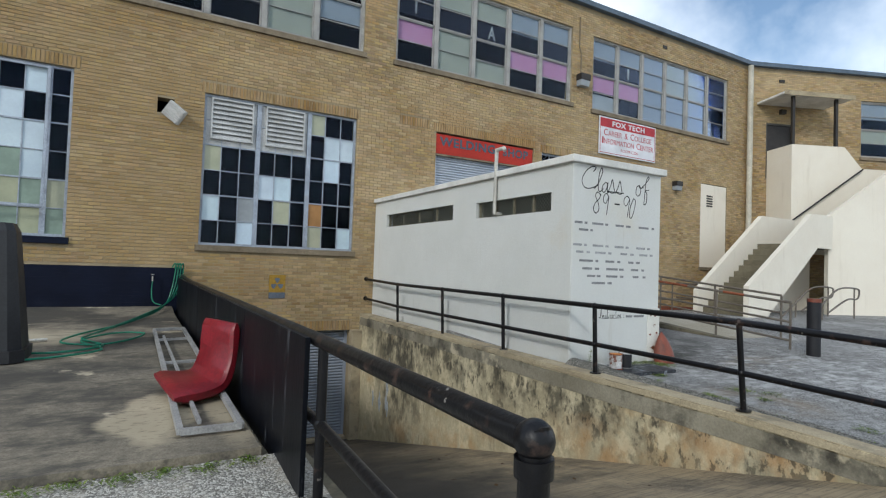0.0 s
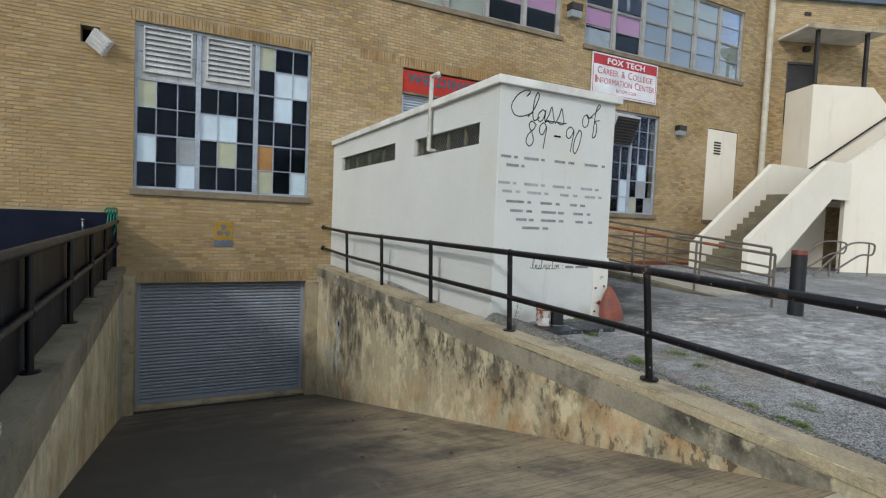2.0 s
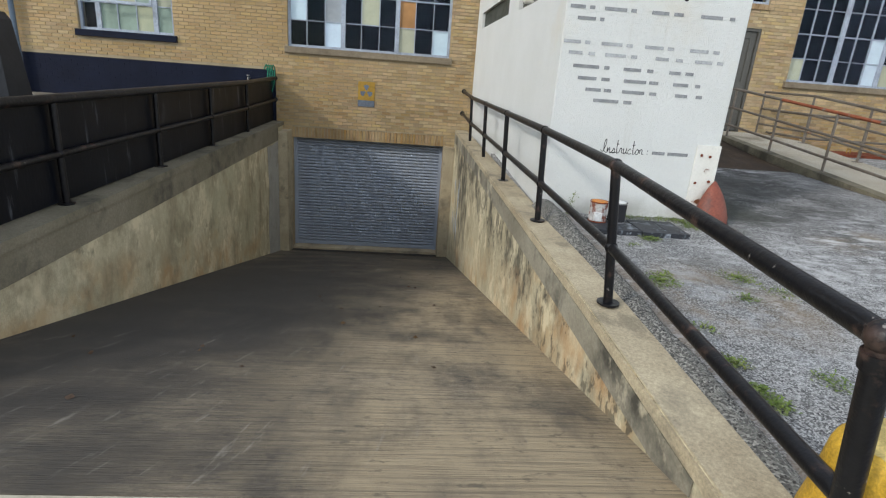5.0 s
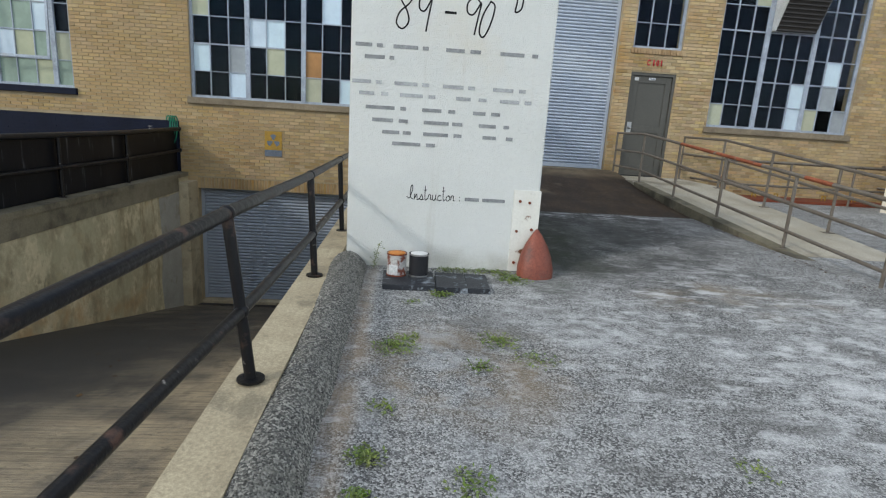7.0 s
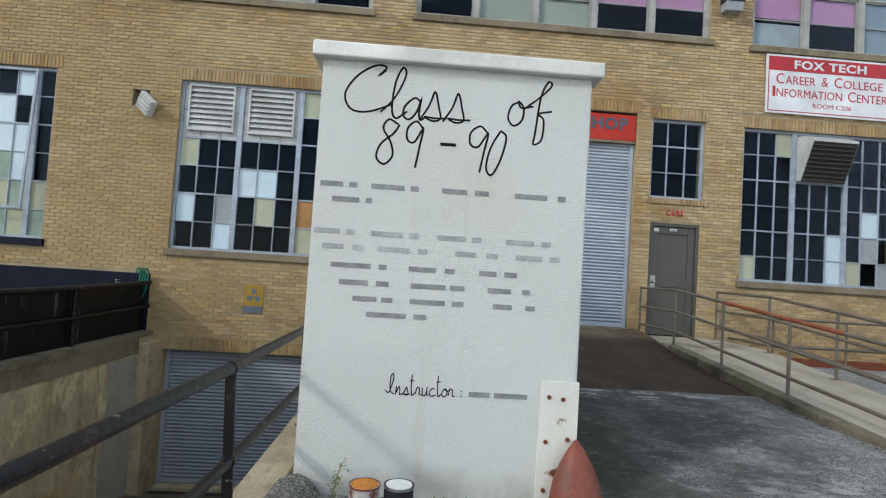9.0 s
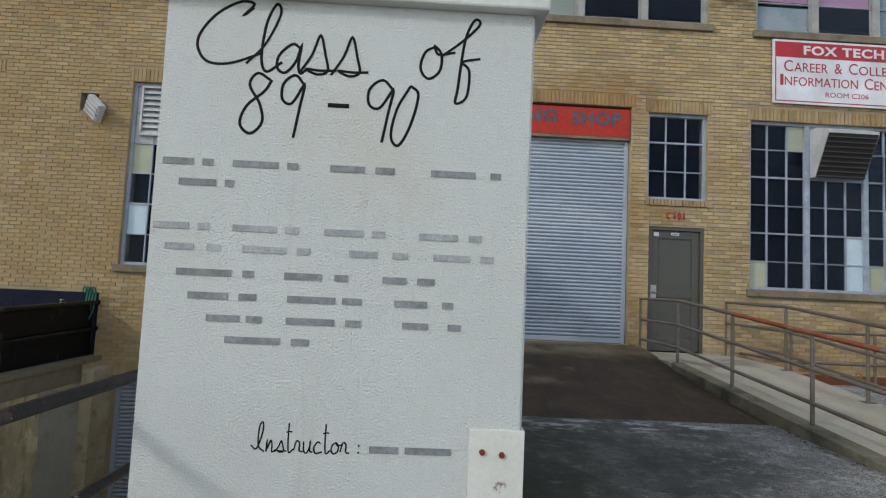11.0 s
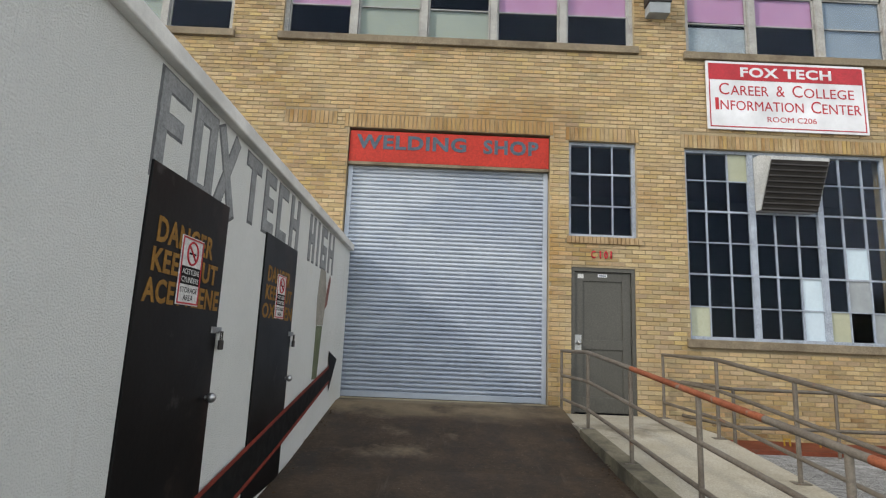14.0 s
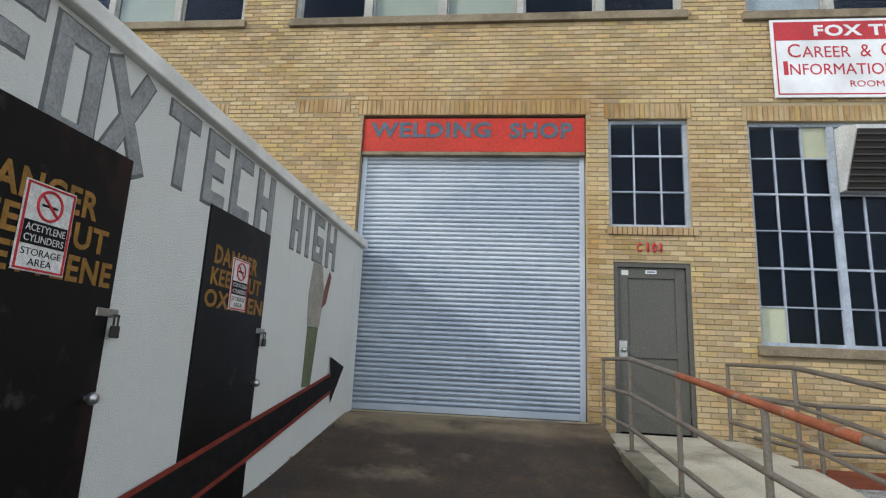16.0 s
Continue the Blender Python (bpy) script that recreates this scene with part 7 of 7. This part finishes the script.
# roof tiles lying in front of the shed, with two cans on them
for x0, x1, y0, y1, a in ((5.36, 5.79, 4.52, 4.96, 1.0), (5.805, 6.065, 4.50, 4.95, -1.5), (6.067, 6.25, 4.50, 4.945, -2.0)):
    bm = boxm(x0, x1, y0, y1, 0.212, 0.258, bevel=0.004)
    for v in bm.verts:
        v.co += Vector((noise.noise(v.co * 9), noise.noise(v.co * 9 + Vector((3, 0, 0))), 0)) * 0.012
    bmesh.ops.rotate(bm, verts=bm.verts, cent=((x0 + x1) / 2, (y0 + y1) / 2, 0.22), matrix=Matrix.Rotation(radians(a), 3, "Z"))
    single("roof_tile", bm, "slate", "black slab tile with whitish edge lying on the paving", "tile", group="tiles")


def can_thing(x, y, z, body, lid, label, lab=None):
    c = thing("paint_can", (x, y, z), label, "paint can", group="paint cans")
    bm = bmesh.new()
    cyl(bm, (x, y, z + 0.095), 0.083, 0.19, 24)
    part("body", bm, body, c, smooth=True)
    for zz in (z + 0.006, z + 0.188):
        bm = bmesh.new()
        bmesh.ops.create_cone(bm, cap_ends=False, segments=24, radius1=0.087, radius2=0.087, depth=0.012, matrix=Matrix.Translation((x, y, zz)))
        part("rim", bm, "chrome" if lid == "cap" else "rust_plate", c)
    bm = bmesh.new()
    cyl(bm, (x, y, z + 0.192), 0.074, 0.006, 20)
    part("lid", bm, lid, c)
    if lab:
        part("label_patch", boxm(x - 0.06, x + 0.01, y - 0.09, y - 0.06, z + 0.02, z + 0.10), lab, c)
    return c


can_thing(5.47, 4.83, 0.259, "label_white", "orange", "paint can with torn label and orange paint on its lid", lab="paper")
can_thing(5.66, 4.84, 0.259, "bollard", "cap", "black paint can with drips and a pale dried lid")

# west yard: frame, cushion, hose, bin
fr = thing("metal_frame", (0.5, 5.5, 0.38), "dull aluminium window-like frame lying on the concrete", "metal frame")
P4 = [(0.27, 3.66, 0.40), (0.64, 3.66, 0.40), (0.66, 8.7, 0.46), (0.28, 8.6, 0.46)]
for a, b in ((0, 1), (1, 2), (2, 3), (3, 0)):
    bm = bmesh.new()
    tube(bm, [P4[a], P4[b]], 0.028, 4)
    part("frame_bar", bm, "alu", fr)
for t in (0.30, 0.48, 0.80):
    bm = bmesh.new()
    tube(bm, [Vector(P4[0]).lerp(Vector(P4[3]), t), Vector(P4[1]).lerp(Vector(P4[2]), t)], 0.02, 4)
    part("cross_bar", bm, "alu", fr)
bm = bmesh.new()
tube(bm, [(0.40, 3.83, 0.40), (0.37, 7.95, 0.45)], 0.018, 4)
part("middle_bar", bm, "alu", fr)

# cushion: a bent slab, seat and back in one
bm = bmesh.new()
e1 = smooth_line([(0.33, 4.32, 0.45), (0.52, 4.42, 0.44), (0.70, 4.52, 0.48), (0.77, 4.58, 0.62), (0.795, 4.62, 0.80), (0.80, 4.64, 0.97)], 5)
e2 = smooth_line([(0.22, 5.10, 0.50), (0.38, 5.08, 0.48), (0.52, 5.06, 0.51), (0.58, 5.06, 0.65), (0.60, 5.06, 0.82), (0.61, 5.06, 0.98)], 5)
rows = []
for i, (p, q) in enumerate(zip(e1, e2)):
    lo, hi = max(i - 1, 0), min(i + 1, len(e1) - 1)
    nrm = (q - p).cross(e1[hi] - e1[lo]).normalized()
    edge = min(i, len(e1) - 1 - i)
    h = 0.05 * (0.4 if edge == 0 else 0.85 if edge == 1 else 1.0)
    ring = []
    for u, s in ((0, -0.5), (0.05, -0.95), (0.5, -1), (0.95, -0.95), (1, -0.5), (1, 0.5), (0.95, 0.95), (0.5, 1.15), (0.05, 0.95), (0, 0.5)):
        c = p.lerp(q, u)
        ring.append(bm.verts.new(c + nrm * (s * h * (1 + 0.2 * noise.noise(c * 5)))))
    rows.append(ring)
for a, b in zip(rows, rows[1:]):
    for k in range(10):
        bm.faces.new((a[k], a[(k + 1) % 10], b[(k + 1) % 10], b[k]))
bm.faces.new(rows[0][::-1])
bm.faces.new(rows[-1])
bmesh.ops.recalc_face_normals(bm, faces=bm.faces)
bmesh.ops.translate(bm, verts=bm.verts, vec=(-0.055, 0, 0))
single("seat_cushion", bm, "vinyl", "dark red vinyl seat and back cushion leaning on the black screen", "cushion", smooth=True)

# hose hung on the wall and strewn over the slab
hose = thing("garden_hose", (0.4, 10, 0.45), "bright green garden hose hung on a wall hook and trailing", "hose")
for k in range(4):
    bm = bmesh.new()
    x = 0.68 + 0.045 * k
    tube(bm, smooth_line([(x - 0.02, F - 0.12, 1.30 - 0.01 * k), (x + 0.03, F - 0.16, 1.38), (x + 0.05, F - 0.10, 1.28), (x, F - 0.12, 0.9), (x - 0.10 - 0.04 * k, F - 0.25, 0.6), (0.35 - 0.1 * k, 11.0 - 0.3 * k, 0.48), (-0.1 - 0.15 * k, 9.6 - 0.5 * k, 0.44)], 6), 0.013, 6, False)
    part("coil", bm, "hose", hose, smooth=True)
for pts in ([(-0.1, 9.6, 0.44), (-0.6, 8.6, 0.43), (-0.75, 7.9, 0.42), (-0.35, 7.6, 0.42), (0.0, 8.0, 0.42), (0.15, 8.5, 0.43), (-0.2, 8.6, 0.43), (-0.55, 8.0, 0.42), (-0.3, 7.2, 0.42), (-0.8, 6.8, 0.41), (-1.6, 6.7, 0.41)],
            [(-0.55, 8.1, 0.42), (-0.3, 7.5, 0.42), (-0.7, 7.1, 0.42), (-1.2, 7.2, 0.41), (-2.2, 7.0, 0.41)]):
    bm = bmesh.new()
    tube(bm, smooth_line(pts, 6), 0.013, 6, False)
    part("loop", bm, "hose", hose, smooth=True)
tap = thing("wall_tap", (0.33, F, 1.0), "small wall tap with a hose tail", "tap")
bm = bmesh.new()
tube(bm, [(0.33, F, 1.1), (0.33, F - 0.12, 1.1), (0.33, F - 0.12, 1.02)], 0.018, 8)
cyl(bm, (0.33, F - 0.1, 1.15), 0.035, 0.015, 10)
part("body", bm, "chrome", tap)
bm = bmesh.new()
tube(bm, smooth_line([(0.33, F - 0.12, 1.02), (0.32, F - 0.13, 0.8), (0.36, F - 0.16, 0.62), (0.5, F - 0.2, 0.56)], 5), 0.012, 6, False)
part("hose_tail", bm, "hose", tap, smooth=True)
single("pipe_offcut", (lambda b: (tube(b, [(-1.3, 8.05, 0.42), (-0.92, 8.2, 0.42)], 0.02, 10), b)[1])(bmesh.new()), "pvc", "short grey-white pipe offcut on the slab", "pipe")
bn = thing("upturned_bin", (-1.35, 6.9, 0.4), "dark grey plastic bin turned over on its rim", "bin")
for nm, (z0, h0), (z1, h1) in (("rim", (0.40, 0.36), (0.52, 0.36)), ("body", (0.52, 0.33), (1.72, 0.22)), ("base", (1.72, 0.22), (1.80, 0.18))):
    bm = bmesh.new()
    ends = [[bm.verts.new((-1.30 + sx * h, 6.95 + sy * h, z)) for sx, sy in ((-1, -0.7), (-0.7, -1), (0.7, -1), (1, -0.7), (1, 0.7), (0.7, 1), (-0.7, 1), (-1, 0.7))] for z, h in ((z0, h0), (z1, h1))]
    for k in range(8):
        bm.faces.new((ends[0][k], ends[0][(k + 1) % 8], ends[1][(k + 1) % 8], ends[1][k]))
    bm.faces.new(ends[0][::-1])
    bm.faces.new(ends[1])
    bmesh.ops.recalc_face_normals(bm, faces=bm.faces)
    part(nm, bm, "bin", bn)


# weeds and litter
def weeds(name, spots, label):
    bm = bmesh.new()
    r2 = random.Random(5)
    for x, y, z, rad, n, h in spots:
        for k in range(n * 3):
            a, d = r2.uniform(0, 6.283), rad * 1.7 * r2.random() ** 0.9
            px, py = x + d * math.cos(a), y + d * math.sin(a)
            pz = z - 0.004 + 0.6 * h * (0.1 + 0.6 * r2.random()) * (1 - 0.45 * d / rad)
            if h > 0.15:
                up = r2.random()
                px, py, pz = x + 0.05 * up + r2.gauss(0, 0.018), y + r2.gauss(0, 0.018), z + h * up
            b, w, ln = r2.uniform(0, 6.283), r2.uniform(0.004, 0.008), r2.uniform(0.015, 0.03)
            dx, dy, rise = math.cos(b), math.sin(b), r2.uniform(-0.2, 0.7) * ln
            v = [bm.verts.new(q) for q in ((px, py, pz), (px + dx * ln * 0.5 - dy * w, py + dy * ln * 0.5 + dx * w, pz + rise * 0.7), (px + dx * ln, py + dy * ln, pz + rise), (px + dx * ln * 0.5 + dy * w, py + dy * ln * 0.5 - dx * w, pz + rise * 0.7))]
            bm.faces.new(v)
            if k % 4 == 0 and h < 0.15:
                q = [bm.verts.new(c) for c in ((px - 0.0012, py, z - 0.004), (px + 0.0012, py, z - 0.004), (px, py, pz))]
                bm.faces.new(q)
        if h > 0.15:
            tube(bm, [(x, y, z - 0.01), (x + 0.02, y, z + h * 0.5), (x + 0.05, y, z + h)], 0.003, 5)
    ob = mesh_object(name, bm, "weed")
    return tagged(ob, label, "weeds", kind="stuff")


spots = [(5.9 + 0.1 * i, 5.12, 0.235, 0.06, 22, 0.06) for i in range(6)] + [(6.52, 4.92, 0.225, 0.10, 120, 0.07), (6.45, 5.05, 0.23, 0.08, 60, 0.07), (5.26, 5.10, 0.25, 0.04, 30, 0.22), (5.84, 4.44, 0.22, 0.06, 70, 0.04),
         (5.62, 4.25, 0.205, 0.05, 26, 0.03), (5.50, 3.46, 0.185, 0.09, 100, 0.04), (5.58, 3.60, 0.185, 0.05, 40, 0.03), (6.17, 3.60, 0.185, 0.10, 90, 0.035), (6.01, 3.21, 0.175, 0.06, 40, 0.03), (6.35, 3.35, 0.18, 0.10, 40, 0.025),
         (5.40, 2.36, 0.155, 0.05, 50, 0.03), (5.38, 2.10, 0.15, 0.04, 36, 0.03), (5.39, 1.98, 0.145, 0.05, 60, 0.035), (5.85, 2.19, 0.15, 0.07, 40, 0.02), (5.44, 2.75, 0.165, 0.05, 20, 0.02), (7.1, 2.3, 0.15, 0.06, 14, 0.03)]
weeds("weeds_paving", spots, "small green weeds in cracks of the paving")
weeds("weeds_slab", [(-0.05 + 0.22 * i, 3.22 + 0.03 * (i % 2), 0.31, 0.07, 45, 0.04) for i in range(-3, 4)], "green weeds along the slab edge")
bm = bmesh.new()
r3 = random.Random(8)
for _ in range(90):
    if r3.random() < 0.45:
        x, y = r3.uniform(1.05, 4.6), 11.75 - abs(r3.gauss(0, 0.12))
    else:
        x, y = r3.uniform(1.1, 4.6), r3.uniform(1.6, 11.5)
    z = ramp_z(y) + 0.008
    s = r3.uniform(0.008, 0.03)
    a = r3.uniform(0, 6.28)
    vs = [bm.verts.new((x + s * math.cos(a + q) * (1 if i % 2 else 0.5), y + s * math.sin(a + q), z + (0.006 if i == 0 else 0))) for i, q in enumerate((0, 1.57, 3.14, 4.71))]
    bm.faces.new(vs)
tagged(mesh_object("leaf_litter", bm, "dirt"), "scattered dead leaves and grit on the ramp", "litter", kind="stuff")

# slot drain before the basement shutter, debris in its corner
dr = thing("slot_drain", (2.8, 11.8, -2.6), "dark slotted drain across the ramp's foot", "drain")
part("channel", boxm(1.02, 4.62, 11.72, 11.88, ramp_z(11.8) - 0.05, ramp_z(11.8) + 0.012), "dark_metal", dr)
for i in range(36):
    part("tooth", boxm(1.08 + i * 0.098, 1.13 + i * 0.098, 11.70, 11.722, ramp_z(11.8) + 0.002, ramp_z(11.8) + 0.03), "dark_metal", dr)

# old paint smears on the retaining wall near the basement door
east_wall = bpy.data.objects["wall_ramp_east"]
r4 = random.Random(21)
for k in range(9):
    cy, cz = 10.6 + r4.uniform(-0.5, 0.5), -1.0 + r4.uniform(-0.55, 0.55)
    m = 11
    pts = []
    for q in range(m):
        a = 2 * math.pi * q / m
        pts.append((cy + math.cos(a) * r4.uniform(0.02, 0.09), cz + math.sin(a) * r4.uniform(0.05, 0.26)))
    part("paint_smear", prismm(pts, "x", 4.695, 4.6995 - 0.0002 * k), "smear", east_wall)
# moss and grit along the foot of the shed's door side and the walkway edge
bm = bmesh.new()
r5 = random.Random(31)
for _ in range(420):
    if r5.random() < 0.55:
        y = r5.uniform(5.3, 11.7)
        x = 6.77 + abs(r5.gauss(0, 0.05))
    else:
        y = r5.uniform(5.0, 10.4)
        x = walk_x(y) - 0.05 - abs(r5.gauss(0, 0.06))
    z = (yard_z(y) if y < 8.3 else 0.36 + (y - 8.3) * 0.125) + 0.006
    s, a = r5.uniform(0.006, 0.02), r5.uniform(0, 6.28)
    bm.faces.new([bm.verts.new((x + s * math.cos(a + q), y + s * math.sin(a + q) * 0.7, z + (0.008 if i == 1 else 0.001))) for i, q in enumerate((0, 1.57, 3.14, 4.71))])
tagged(mesh_object("grit", bm, "dirt"), "grit and dead leaves along the wall foot", "litter", kind="stuff")
